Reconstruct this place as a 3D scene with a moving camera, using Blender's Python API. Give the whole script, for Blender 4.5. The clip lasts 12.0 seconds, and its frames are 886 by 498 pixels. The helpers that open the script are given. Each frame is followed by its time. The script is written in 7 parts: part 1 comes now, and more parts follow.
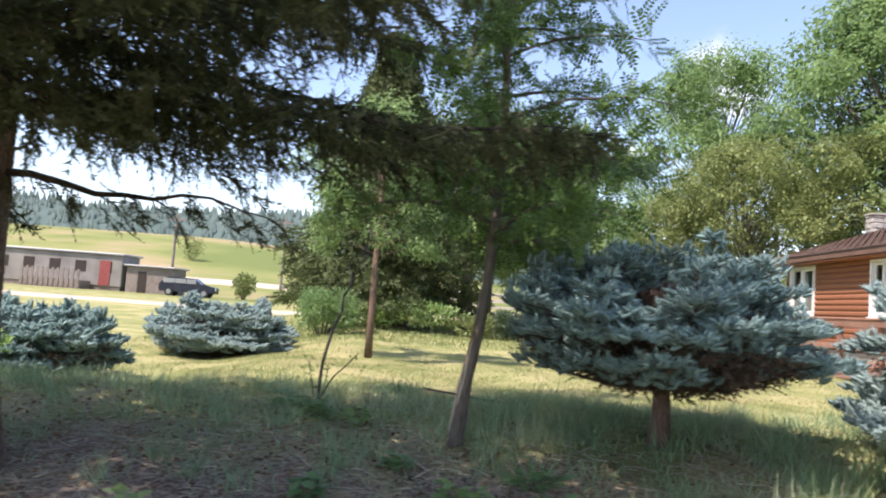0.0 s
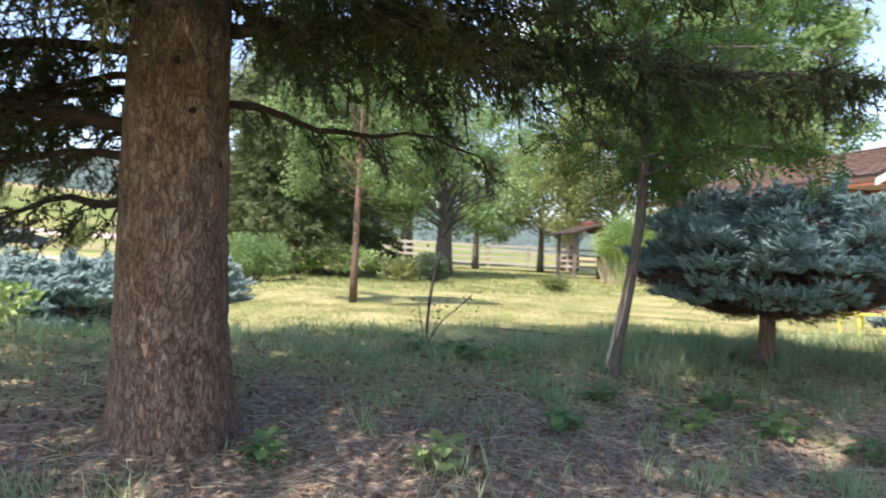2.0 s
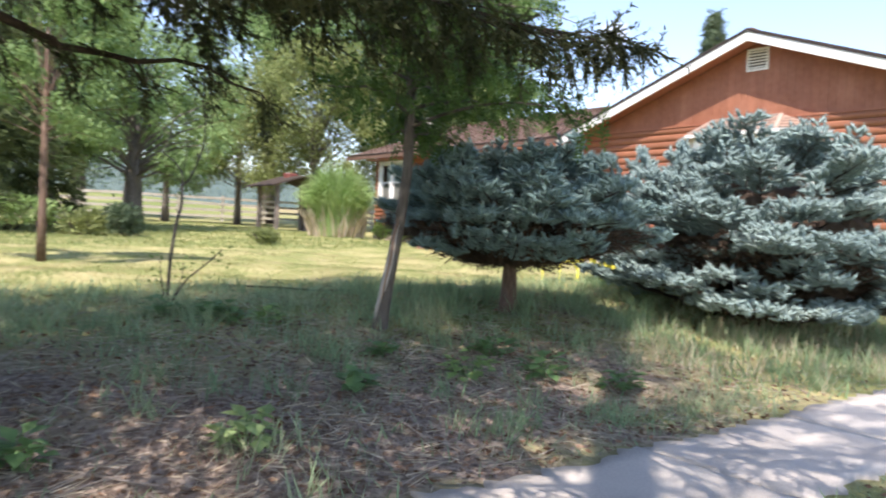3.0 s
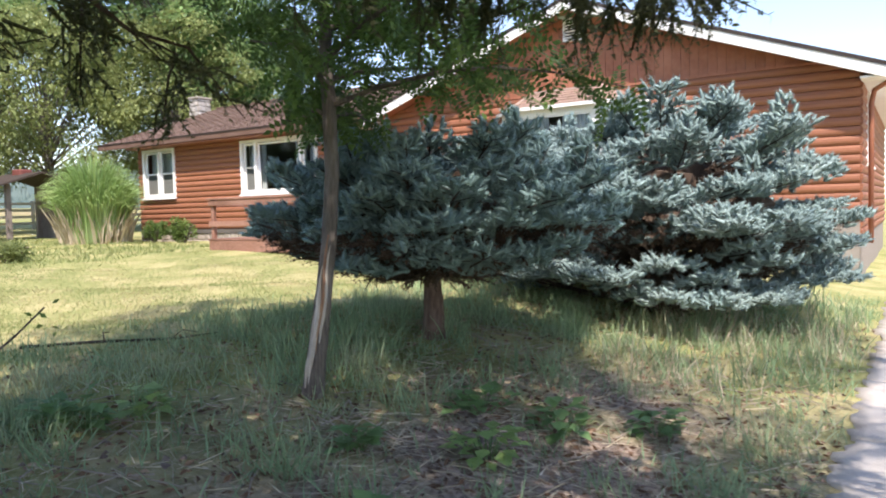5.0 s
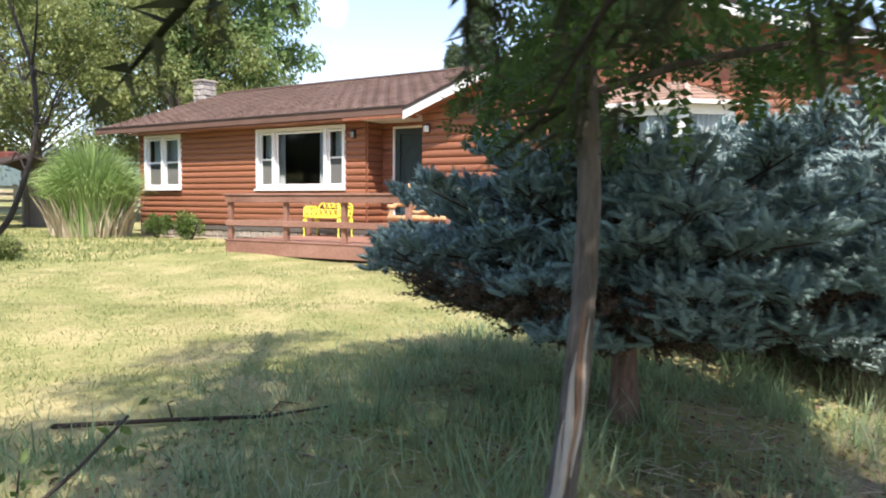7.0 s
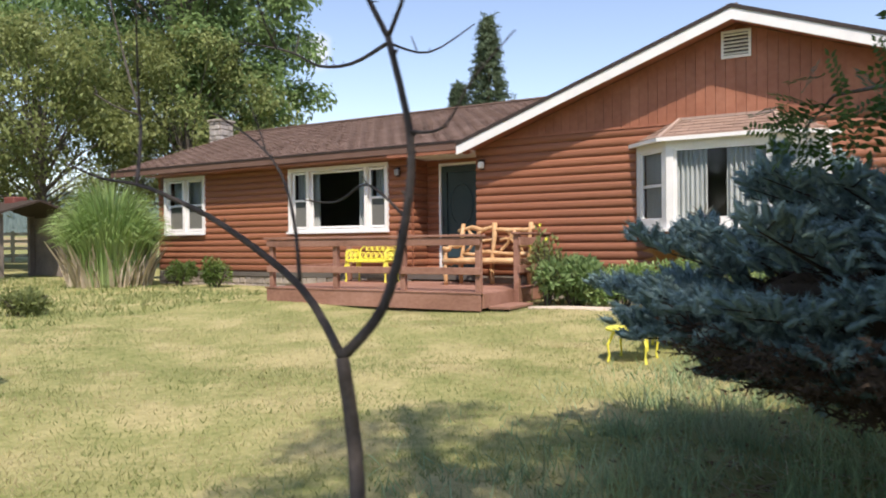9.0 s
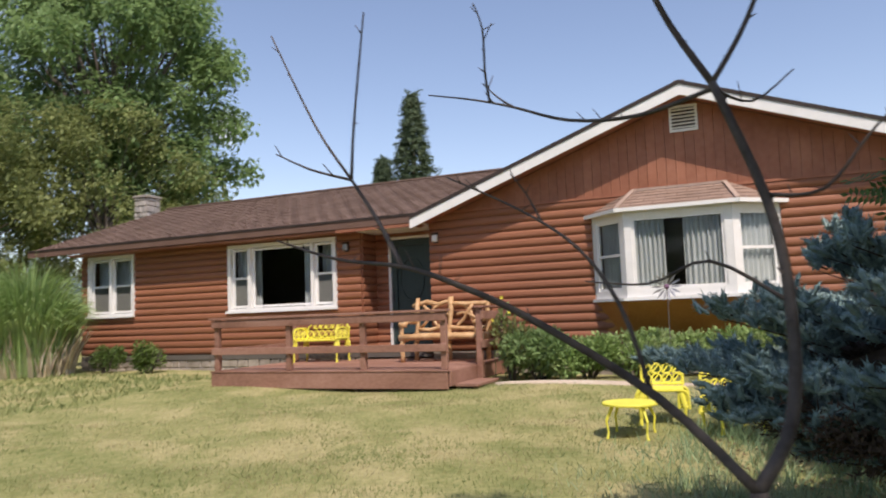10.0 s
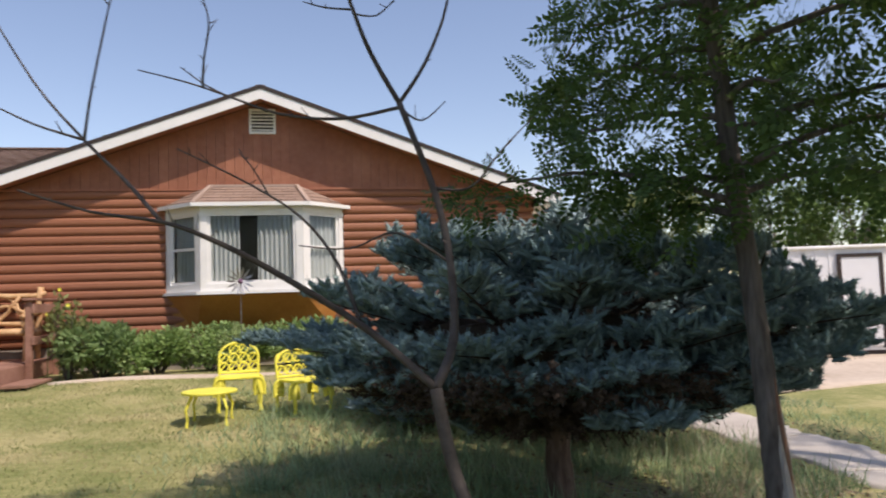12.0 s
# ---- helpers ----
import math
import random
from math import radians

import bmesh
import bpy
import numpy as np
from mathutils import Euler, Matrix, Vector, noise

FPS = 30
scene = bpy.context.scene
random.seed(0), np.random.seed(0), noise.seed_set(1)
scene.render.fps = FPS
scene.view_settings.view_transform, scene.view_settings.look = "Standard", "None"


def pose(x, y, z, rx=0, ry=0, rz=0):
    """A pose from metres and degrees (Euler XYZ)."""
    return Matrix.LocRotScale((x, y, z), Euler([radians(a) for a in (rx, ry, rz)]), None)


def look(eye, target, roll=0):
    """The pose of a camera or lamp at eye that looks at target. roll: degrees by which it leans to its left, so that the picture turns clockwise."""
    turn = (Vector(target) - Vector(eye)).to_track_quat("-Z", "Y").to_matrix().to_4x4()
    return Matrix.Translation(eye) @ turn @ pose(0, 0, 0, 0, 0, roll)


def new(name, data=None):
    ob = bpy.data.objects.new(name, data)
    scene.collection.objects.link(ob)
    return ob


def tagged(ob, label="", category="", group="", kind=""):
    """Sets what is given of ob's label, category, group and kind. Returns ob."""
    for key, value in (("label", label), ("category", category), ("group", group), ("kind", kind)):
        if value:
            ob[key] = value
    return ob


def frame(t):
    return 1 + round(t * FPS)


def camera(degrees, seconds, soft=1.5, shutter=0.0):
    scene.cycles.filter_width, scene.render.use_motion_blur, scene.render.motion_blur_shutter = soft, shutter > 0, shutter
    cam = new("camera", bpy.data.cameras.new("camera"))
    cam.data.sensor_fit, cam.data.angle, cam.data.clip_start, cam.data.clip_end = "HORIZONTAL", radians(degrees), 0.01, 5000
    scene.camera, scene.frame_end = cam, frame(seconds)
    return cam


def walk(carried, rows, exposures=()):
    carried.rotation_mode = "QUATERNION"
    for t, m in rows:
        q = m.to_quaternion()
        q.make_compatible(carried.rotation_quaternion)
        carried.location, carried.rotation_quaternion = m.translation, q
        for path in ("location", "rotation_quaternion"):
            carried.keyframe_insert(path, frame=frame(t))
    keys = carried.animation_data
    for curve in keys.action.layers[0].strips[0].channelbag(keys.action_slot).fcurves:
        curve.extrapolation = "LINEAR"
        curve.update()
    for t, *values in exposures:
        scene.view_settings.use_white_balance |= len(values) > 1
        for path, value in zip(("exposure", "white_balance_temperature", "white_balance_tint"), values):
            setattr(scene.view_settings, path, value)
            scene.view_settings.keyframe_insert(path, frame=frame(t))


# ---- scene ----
cam = camera(62.1, 12.0, soft=1.9, shutter=0.3)
METRES, EYE, TILT, LEAN, TURN = 11.1, 1.435, 0.0, 0.0, 0.0
ROWS = [
    (0.0, 0.0, 0.0, 0.0, -0.33, 4.48, -4.22),
    (0.5, -0.0665, 0.0033, -0.0044, -0.23, 4.47, -3.62),
    (1.0, -0.1246, 0.0092, -0.0072, -2.36, 3.85, -2.82),
    (1.5, -0.1896, 0.0157, -0.0131, -6.48, 2.63, -2.57),
    (2.0, -0.2435, 0.0252, -0.0181, -13.71, 0.97, -2.77),
    (2.5, -0.276, 0.0473, -0.0193, -25.34, -0.58, -2.95),
    (3.0, -0.2845, 0.0786, -0.0209, -37.89, -1.6, -2.67),
    (5.0, -0.2642, 0.2734, -0.0026, -57.19, -3.04, 1.57),
    (5.5, -0.2547, 0.3149, 0.0005, -57.33, -3.85, 1.49),
    (6.0, -0.2326, 0.3591, 0.0061, -57.45, -4.0, 0.3),
    (6.5, -0.2143, 0.4079, 0.0102, -58.03, -3.63, -0.65),
    (7.0, -0.2, 0.4494, 0.0173, -58.62, -3.52, -0.38),
    (7.5, -0.1901, 0.4878, 0.02, -58.45, -3.52, 0.04),
    (9.5, -0.181, 0.6388, 0.0228, -61.85, 2.17, 0.9),
    (10.0, -0.1852, 0.6732, 0.0259, -66.3, 5.06, 2.21),
    (10.5, -0.1973, 0.6998, 0.0266, -73.92, 6.09, 2.97),
    (11.0, -0.2154, 0.7103, 0.0218, -83.62, 5.4, 2.81),
    (11.5, -0.2185, 0.7037, 0.0194, -93.32, 4.38, 2.37),
    (12.0, -0.2166, 0.6968, 0.019, -100.07, 3.79, 1.92),
]
walk(cam, [(t, pose(0, 0, EYE, TILT, LEAN, TURN) @ pose(METRES * x, METRES * y, METRES * z, 90 + pitch, roll, yaw)) for t, x, y, z, yaw, pitch, roll in ROWS],
     exposures=[(0.0, 1.55, 6800, 21), (2.0, 1.80, 6750, 20), (3.0, 1.72, 6700, 19), (5.0, 1.66, 6700, 19), (6.5, 1.68, 6750, 19), (7.7, 1.46, 6800, 19), (9.5, 0.88, 7000, 20), (10.5, 0.64, 7050, 21), (12.0, 0.70, 7100, 21)])

# ---- world and sun ----
SUN_AZ, SUN_EL = 220.0, 56.0          # direction to the sun, degrees from +x, and its height
sun_dir = Vector((math.cos(radians(SUN_AZ)) * math.cos(radians(SUN_EL)), math.sin(radians(SUN_AZ)) * math.cos(radians(SUN_EL)), math.sin(radians(SUN_EL))))
world = bpy.data.worlds.new("sky")
scene.world = world
world.use_nodes = True
wn = world.node_tree
wn.nodes.clear()
sky = wn.nodes.new("ShaderNodeTexSky")
sky.sky_type, sky.sun_disc = "NISHITA", False
sky.sun_elevation, sky.sun_rotation = radians(SUN_EL), math.atan2(sun_dir.x, sun_dir.y)
sky.air_density, sky.dust_density, sky.ozone_density = 1.0, 0.6, 1.2
bg = wn.nodes.new("ShaderNodeBackground")
bg.inputs["Strength"].default_value = 0.110
wout = wn.nodes.new("ShaderNodeOutputWorld")
cloud_colour = sky.outputs[0]
coord = wn.nodes.new("ShaderNodeTexCoord")
puff = wn.nodes.new("ShaderNodeTexNoise")
puff.inputs["Scale"].default_value, puff.inputs["Detail"].default_value = 14.0, 7.0
wn.links.new(coord.outputs["Generated"], puff.inputs["Vector"])
for az, el, wide in ((50.0, 14.5, 0.030), (20.0, 17.3, 0.062), (14.0, 12.0, 0.035), (33.0, 21.0, 0.05)):
    centre = (math.sin(radians(az)) * math.cos(radians(el)), math.cos(radians(az)) * math.cos(radians(el)), math.sin(radians(el)))
    dist = wn.nodes.new("ShaderNodeVectorMath")
    dist.operation = "DISTANCE"
    dist.inputs[1].default_value = centre
    wn.links.new(coord.outputs["Generated"], dist.inputs[0])
    ragged = wn.nodes.new("ShaderNodeMath")
    ragged.operation = "MULTIPLY_ADD"
    ragged.inputs[1].default_value = -1.9 * wide
    wn.links.new(puff.outputs[0], ragged.inputs[0])
    wn.links.new(dist.outputs["Value"], ragged.inputs[2])
    cover = wn.nodes.new("ShaderNodeMapRange")
    cover.interpolation_type = "SMOOTHSTEP"
    cover.inputs[1].default_value, cover.inputs[2].default_value = -0.5 * wide, 0.12 * wide
    cover.inputs[3].default_value, cover.inputs[4].default_value = 0.6, 0.0
    wn.links.new(ragged.outputs[0], cover.inputs[0])
    mixed = wn.nodes.new("ShaderNodeMix")
    mixed.data_type = "RGBA"
    mixed.inputs[7].default_value = (5.2, 5.3, 5.5, 1)
    wn.links.new(cover.outputs[0], mixed.inputs[0])
    wn.links.new(cloud_colour, mixed.inputs[6])
    cloud_colour = mixed.outputs[2]
wn.links.new(cloud_colour, bg.inputs[0])
wn.links.new(bg.outputs[0], wout.inputs[0])
sun = new("sun", bpy.data.lights.new("sun", "SUN"))
sun.data.energy, sun.data.angle, sun.data.color = 2.6, radians(0.55), (1.0, 0.95, 0.86)
sun.matrix_world = look(sun_dir * 60, (0, 0, 0))


# ---- materials ----
def material(name, colours, scale=8.0, rough=0.8, bump=0.0, bump_scale=60.0, metal=0.0, stretch=(1, 1, 1), per_piece=0.0, fine=0.35, translucent=0.0, spec=0.3, space="Object"):
    """Two-scale noise through a ramp of colours, with relief; per_piece varies brightness from piece to piece."""
    m = bpy.data.materials.new(name)
    m.use_nodes = True
    nt = m.node_tree
    bsdf = nt.nodes["Principled BSDF"]
    tc = nt.nodes.new("ShaderNodeTexCoord")
    mp = nt.nodes.new("ShaderNodeMapping")
    mp.inputs["Scale"].default_value = stretch
    nt.links.new(tc.outputs[space], mp.inputs[0])
    big = nt.nodes.new("ShaderNodeTexNoise")
    big.inputs["Scale"].default_value, big.inputs["Detail"].default_value = scale, 6
    nt.links.new(mp.outputs[0], big.inputs["Vector"])
    small = nt.nodes.new("ShaderNodeTexNoise")
    small.inputs["Scale"].default_value, small.inputs["Detail"].default_value = bump_scale, 4
    nt.links.new(mp.outputs[0], small.inputs["Vector"])
    mixv = nt.nodes.new("ShaderNodeMix")
    mixv.inputs[0].default_value = fine
    nt.links.new(big.outputs[0], mixv.inputs[2])
    nt.links.new(small.outputs[0], mixv.inputs[3])
    ramp = nt.nodes.new("ShaderNodeValToRGB")
    while len(ramp.color_ramp.elements) < len(colours):
        ramp.color_ramp.elements.new(0.5)
    for i, c in enumerate(colours):
        e = ramp.color_ramp.elements[i]
        e.position = 0.33 + 0.34 * i / max(1, len(colours) - 1)
        e.color = (*c, 1)
    nt.links.new(mixv.outputs[0], ramp.inputs[0])
    colour = ramp.outputs[0]
    if per_piece:
        oi = nt.nodes.new("ShaderNodeObjectInfo")
        gi = nt.nodes.new("ShaderNodeNewGeometry")
        add = nt.nodes.new("ShaderNodeMath")
        nt.links.new(oi.outputs["Random"], add.inputs[0])
        nt.links.new(gi.outputs["Random Per Island"], add.inputs[1])
        fr = nt.nodes.new("ShaderNodeMath")
        fr.operation = "FRACT"
        nt.links.new(add.outputs[0], fr.inputs[0])
        mr = nt.nodes.new("ShaderNodeMapRange")
        mr.inputs[3].default_value, mr.inputs[4].default_value = 1 - per_piece, 1 + per_piece
        nt.links.new(fr.outputs[0], mr.inputs[0])
        hs = nt.nodes.new("ShaderNodeHueSaturation")
        nt.links.new(mr.outputs[0], hs.inputs["Value"])
        nt.links.new(colour, hs.inputs["Color"])
        colour = hs.outputs[0]
    nt.links.new(colour, bsdf.inputs["Base Color"])
    bsdf.inputs["Roughness"].default_value, bsdf.inputs["Metallic"].default_value = rough, metal
    bsdf.inputs["Specular IOR Level"].default_value = spec
    if bump:
        b = nt.nodes.new("ShaderNodeBump")
        b.inputs["Strength"].default_value, b.inputs["Distance"].default_value = 0.8, bump
        nt.links.new(mixv.outputs[0], b.inputs["Height"])
        nt.links.new(b.outputs[0], bsdf.inputs["Normal"])
    if translucent:
        tr = nt.nodes.new("ShaderNodeBsdfTranslucent")
        nt.links.new(colour, tr.inputs[0])
        mx = nt.nodes.new("ShaderNodeMixShader")
        mx.inputs[0].default_value = translucent
        out = nt.nodes["Material Output"]
        nt.links.new(bsdf.outputs[0], mx.inputs[1])
        nt.links.new(tr.outputs[0], mx.inputs[2])
        nt.links.new(mx.outputs[0], out.inputs[0])
    return m


def glass_material(name):
    m = bpy.data.materials.new(name)
    m.use_nodes = True
    nt = m.node_tree
    nt.nodes.remove(nt.nodes["Principled BSDF"])
    tr, gl, fr, mx = (nt.nodes.new("ShaderNode" + k) for k in ("BsdfTransparent", "BsdfGlossy", "Fresnel", "MixShader"))
    tr.inputs[0].default_value = (0.86, 0.9, 0.9, 1)
    gl.inputs["Roughness"].default_value = 0.02
    fr.inputs[0].default_value = 1.5
    nt.links.new(fr.outputs[0], mx.inputs[0])
    nt.links.new(tr.outputs[0], mx.inputs[1])
    nt.links.new(gl.outputs[0], mx.inputs[2])
    nt.links.new(mx.outputs[0], nt.nodes["Material Output"].inputs[0])
    return m


M_LOG = material("stained_log", [(0.205, 0.078, 0.042), (0.285, 0.116, 0.064), (0.36, 0.160, 0.092)], 1.2, 0.55, 0.002, 9, stretch=(6, 0.6, 6), per_piece=0.10, space="Generated")
M_BOARD = material("stained_board", [(0.255, 0.098, 0.056), (0.31, 0.125, 0.073), (0.36, 0.155, 0.094)], 1.5, 0.6, 0.002, 12, per_piece=0.08)
M_WHITE = material("white_paint", [(0.74, 0.74, 0.72), (0.83, 0.83, 0.81)], 3, 0.45, 0.0006, 30)
M_SHINGLE = material("brown_shingle", [(0.16, 0.105, 0.08), (0.205, 0.14, 0.11), (0.25, 0.175, 0.14)], 1.6, 0.92, 0.003, 55, per_piece=0.035)
M_DARKTRIM = material("dark_drip_edge", [(0.03, 0.022, 0.02), (0.05, 0.036, 0.03)], 4, 0.6)
M_STONE = material("fieldstone", [(0.20, 0.17, 0.14), (0.30, 0.26, 0.22), (0.38, 0.33, 0.28)], 5, 0.9, 0.01, 25, per_piece=0.25)
M_STONEPALE = material("pale_fieldstone", [(0.30, 0.28, 0.25), (0.42, 0.39, 0.35), (0.52, 0.49, 0.45)], 5, 0.9, 0.01, 25, per_piece=0.22)
M_MORTAR = material("mortar", [(0.25, 0.22, 0.19), (0.32, 0.29, 0.25)], 9, 0.95, 0.004, 60)
M_GLASS = glass_material("window_glass")
# Rooms behind the glass: their dimness is put into this dark colour.
M_ROOM = material("dim_room_shell", [(0.10, 0.09, 0.08), (0.14, 0.125, 0.11)], 2, 0.9)
M_CURTAIN = material("pale_curtain", [(0.62, 0.66, 0.67), (0.76, 0.80, 0.81)], 3, 0.9, 0.001, 80, translucent=0.25)
M_SCREEN = material("grey_insect_screen", [(0.20, 0.20, 0.19), (0.26, 0.255, 0.245)], 30, 0.8)
M_DOOR = material("dark_green_door", [(0.028, 0.05, 0.05), (0.045, 0.07, 0.068)], 2, 0.4, 0.001, 20)
M_DECK = material("deck_stain", [(0.20, 0.10, 0.068), (0.29, 0.155, 0.112), (0.37, 0.21, 0.158)], 2.5, 0.7, 0.002, 25, stretch=(1, 0.5, 1), per_piece=0.1)
M_YELLOW = material("yellow_enamel", [(0.74, 0.68, 0.07), (0.86, 0.81, 0.14)], 6, 0.55, 0.001, 60)
M_RUSTIC = material("peeled_log", [(0.40, 0.22, 0.10), (0.58, 0.36, 0.18), (0.70, 0.49, 0.28)], 6, 0.5, 0.002, 30)
M_BARK = material("spruce_bark", [(0.075, 0.048, 0.036), (0.15, 0.10, 0.078), (0.235, 0.165, 0.13)], 9, 0.95, 0.02, 34, stretch=(1, 1, 0.35), fine=0.5)
def bark_material(name, dark, mid, light, scale, stretch, crack=0.02):
    """Plated bark: cracks between scales, with blotches of grey and red-brown."""
    m = material(name, [dark, mid, light], scale * 0.6, 0.95, 0.0, 40, stretch=(1, 1, stretch), fine=0.45)
    nt = m.node_tree
    bsdf = nt.nodes["Principled BSDF"]
    ramp = bsdf.inputs["Base Color"].links[0].from_socket
    mp = nt.nodes["Mapping"]
    warp = nt.nodes.new("ShaderNodeTexNoise")
    warp.inputs["Scale"].default_value, warp.inputs["Detail"].default_value = scale * 0.8, 5
    nt.links.new(mp.outputs[0], warp.inputs["Vector"])
    add = nt.nodes.new("ShaderNodeVectorMath")
    add.operation = "MULTIPLY_ADD"
    add.inputs[1].default_value = (0.16, 0.16, 0.16)
    nt.links.new(warp.outputs["Color"], add.inputs[0])
    nt.links.new(mp.outputs[0], add.inputs[2])
    vor = nt.nodes.new("ShaderNodeTexVoronoi")
    vor.feature = "DISTANCE_TO_EDGE"
    vor.inputs["Scale"].default_value = scale
    nt.links.new(add.outputs[0], vor.inputs["Vector"])
    edge = nt.nodes.new("ShaderNodeMapRange")
    edge.inputs[2].default_value = 0.16
    edge.inputs[3].default_value, edge.inputs[4].default_value = 0.45, 1.0
    nt.links.new(vor.outputs["Distance"], edge.inputs[0])
    hs = nt.nodes.new("ShaderNodeHueSaturation")
    nt.links.new(edge.outputs[0], hs.inputs["Value"])
    nt.links.new(ramp, hs.inputs["Color"])
    nt.links.new(hs.outputs[0], bsdf.inputs["Base Color"])
    fine = nt.nodes.new("ShaderNodeTexNoise")
    fine.inputs["Scale"].default_value, fine.inputs["Detail"].default_value = scale * 5, 6
    nt.links.new(mp.outputs[0], fine.inputs["Vector"])
    mul = nt.nodes.new("ShaderNodeMath")
    mul.operation = "MULTIPLY_ADD"
    mul.inputs[1].default_value = 0.6
    nt.links.new(fine.outputs[0], mul.inputs[0])
    nt.links.new(edge.outputs[0], mul.inputs[2])
    b = nt.nodes.new("ShaderNodeBump")
    b.inputs["Strength"].default_value, b.inputs["Distance"].default_value = 1.0, crack
    nt.links.new(mul.outputs[0], b.inputs["Height"])
    nt.links.new(b.outputs[0], bsdf.inputs["Normal"])
    return m


M_TRUNK = bark_material("furrowed_spruce_bark", (0.16, 0.10, 0.075), (0.28, 0.19, 0.145), (0.40, 0.31, 0.255), 26, 0.36, 0.014)
M_LIMB = material("dark_limb_bark", [(0.035, 0.026, 0.02), (0.075, 0.056, 0.045)], 14, 0.95, 0.006, 60, stretch=(1, 1, 0.5))
M_LOCUST = material("locust_bark", [(0.07, 0.058, 0.05), (0.14, 0.12, 0.105), (0.215, 0.185, 0.165)], 16, 0.95, 0.008, 60, stretch=(1, 1, 0.16), fine=0.5)
M_SPLIT = material("split_heartwood", [(0.20, 0.10, 0.065), (0.34, 0.19, 0.12), (0.45, 0.30, 0.2)], 14, 0.85, 0.006, 40, stretch=(1, 1, 0.15))
M_TWIG = material("grey_twig_bark", [(0.06, 0.05, 0.045), (0.12, 0.105, 0.095)], 25, 0.9, 0.002, 90)
M_NEEDLE = material("green_spruce_needles", [(0.058, 0.072, 0.034), (0.09, 0.105, 0.05), (0.13, 0.14, 0.07)], 1.1, 0.6, per_piece=0.25, translucent=0.42)
M_BLUE = material("blue_spruce_needles", [(0.13, 0.215, 0.21), (0.205, 0.31, 0.30), (0.285, 0.395, 0.38)], 1.5, 0.7, per_piece=0.14, translucent=0.06)
M_BLUEPALE = material("pale_blue_spruce_needles", [(0.175, 0.25, 0.245), (0.25, 0.345, 0.335), (0.335, 0.425, 0.41)], 1.5, 0.7, per_piece=0.14, translucent=0.06)
# Brown of dead inner needles, toned dark so the shaded gaps deepen too.
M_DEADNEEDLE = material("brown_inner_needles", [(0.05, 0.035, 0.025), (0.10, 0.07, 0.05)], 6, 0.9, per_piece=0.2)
M_LEAF = material("green_leaves", [(0.095, 0.155, 0.042), (0.145, 0.225, 0.062), (0.21, 0.305, 0.09)], 0.6, 0.5, per_piece=0.16, translucent=0.35)
M_LEAFBRIGHT = material("bright_green_leaves", [(0.15, 0.245, 0.095), (0.23, 0.345, 0.14), (0.31, 0.43, 0.195)], 0.5, 0.5, per_piece=0.2, translucent=0.5)
M_LEAFOLIVE = material("olive_leaves", [(0.16, 0.20, 0.075), (0.245, 0.29, 0.11), (0.325, 0.365, 0.155)], 0.6, 0.55, per_piece=0.2, translucent=0.45)
M_LOCLEAF = material("locust_leaflets", [(0.062, 0.12, 0.03), (0.095, 0.17, 0.045), (0.14, 0.235, 0.065)], 0.8, 0.5, per_piece=0.3, translucent=0.4)
M_DARKFOL = material("dark_conifer_foliage", [(0.05, 0.085, 0.045), (0.08, 0.12, 0.065), (0.12, 0.16, 0.085)], 0.8, 0.7, per_piece=0.25, translucent=0.1)
M_GRASS = material("lawn_blades", [(0.15, 0.21, 0.07), (0.26, 0.30, 0.12), (0.37, 0.365, 0.175)], 1.1, 0.8, bump_scale=3.0, per_piece=0.12, translucent=0.3, space="Object")
M_GRASSDRY = material("dry_lawn_blades", [(0.33, 0.305, 0.15), (0.43, 0.385, 0.21), (0.52, 0.465, 0.28)], 1.3, 0.85, per_piece=0.12, translucent=0.25)
M_WEED = material("shade_grass_blades", [(0.19, 0.30, 0.16), (0.28, 0.395, 0.215), (0.44, 0.475, 0.30)], 0.9, 0.6, bump_scale=6, per_piece=0.3, translucent=0.35)
M_STRAW = material("dry_straw", [(0.36, 0.30, 0.20), (0.52, 0.45, 0.33), (0.68, 0.61, 0.47)], 3, 0.8, per_piece=0.25, translucent=0.15)
M_LITTER = material("leaf_litter", [(0.085, 0.048, 0.03), (0.20, 0.12, 0.075), (0.40, 0.30, 0.21)], 3, 0.9, per_piece=0.35)
M_BROADLEAF = material("broad_weed_leaves", [(0.13, 0.24, 0.09), (0.21, 0.35, 0.14)], 4, 0.5, per_piece=0.2, translucent=0.35)
M_CONCRETE = material("old_concrete", [(0.38, 0.34, 0.30), (0.49, 0.45, 0.40), (0.58, 0.535, 0.475)], 1.6, 0.92, 0.004, 70)
M_GRAVEL = material("gravel_road", [(0.42, 0.34, 0.26), (0.52, 0.43, 0.34), (0.60, 0.52, 0.42)], 0.5, 0.95, 0.02, 8)
M_FENCE = material("weathered_fence", [(0.40, 0.37, 0.32), (0.55, 0.52, 0.47)], 2, 0.85, 0.002, 30)
M_CLUMP = material("tall_clump_grass", [(0.20, 0.32, 0.09), (0.29, 0.42, 0.15), (0.42, 0.50, 0.25)], 1.5, 0.5, per_piece=0.25, translucent=0.35)
M_METAL = material("white_metal_siding", [(0.72, 0.73, 0.75), (0.80, 0.81, 0.83)], 2, 0.5)
M_WOODOLD = material("weathered_planks", [(0.17, 0.14, 0.12), (0.27, 0.23, 0.2)], 3, 0.9, 0.004, 30)
M_DARKCAR = material("dark_car_paint", [(0.015, 0.02, 0.035), (0.03, 0.035, 0.05)], 2, 0.25)
M_RUBBER = material("black_rubber", [(0.02, 0.02, 0.02), (0.035, 0.035, 0.035)], 20, 0.8)
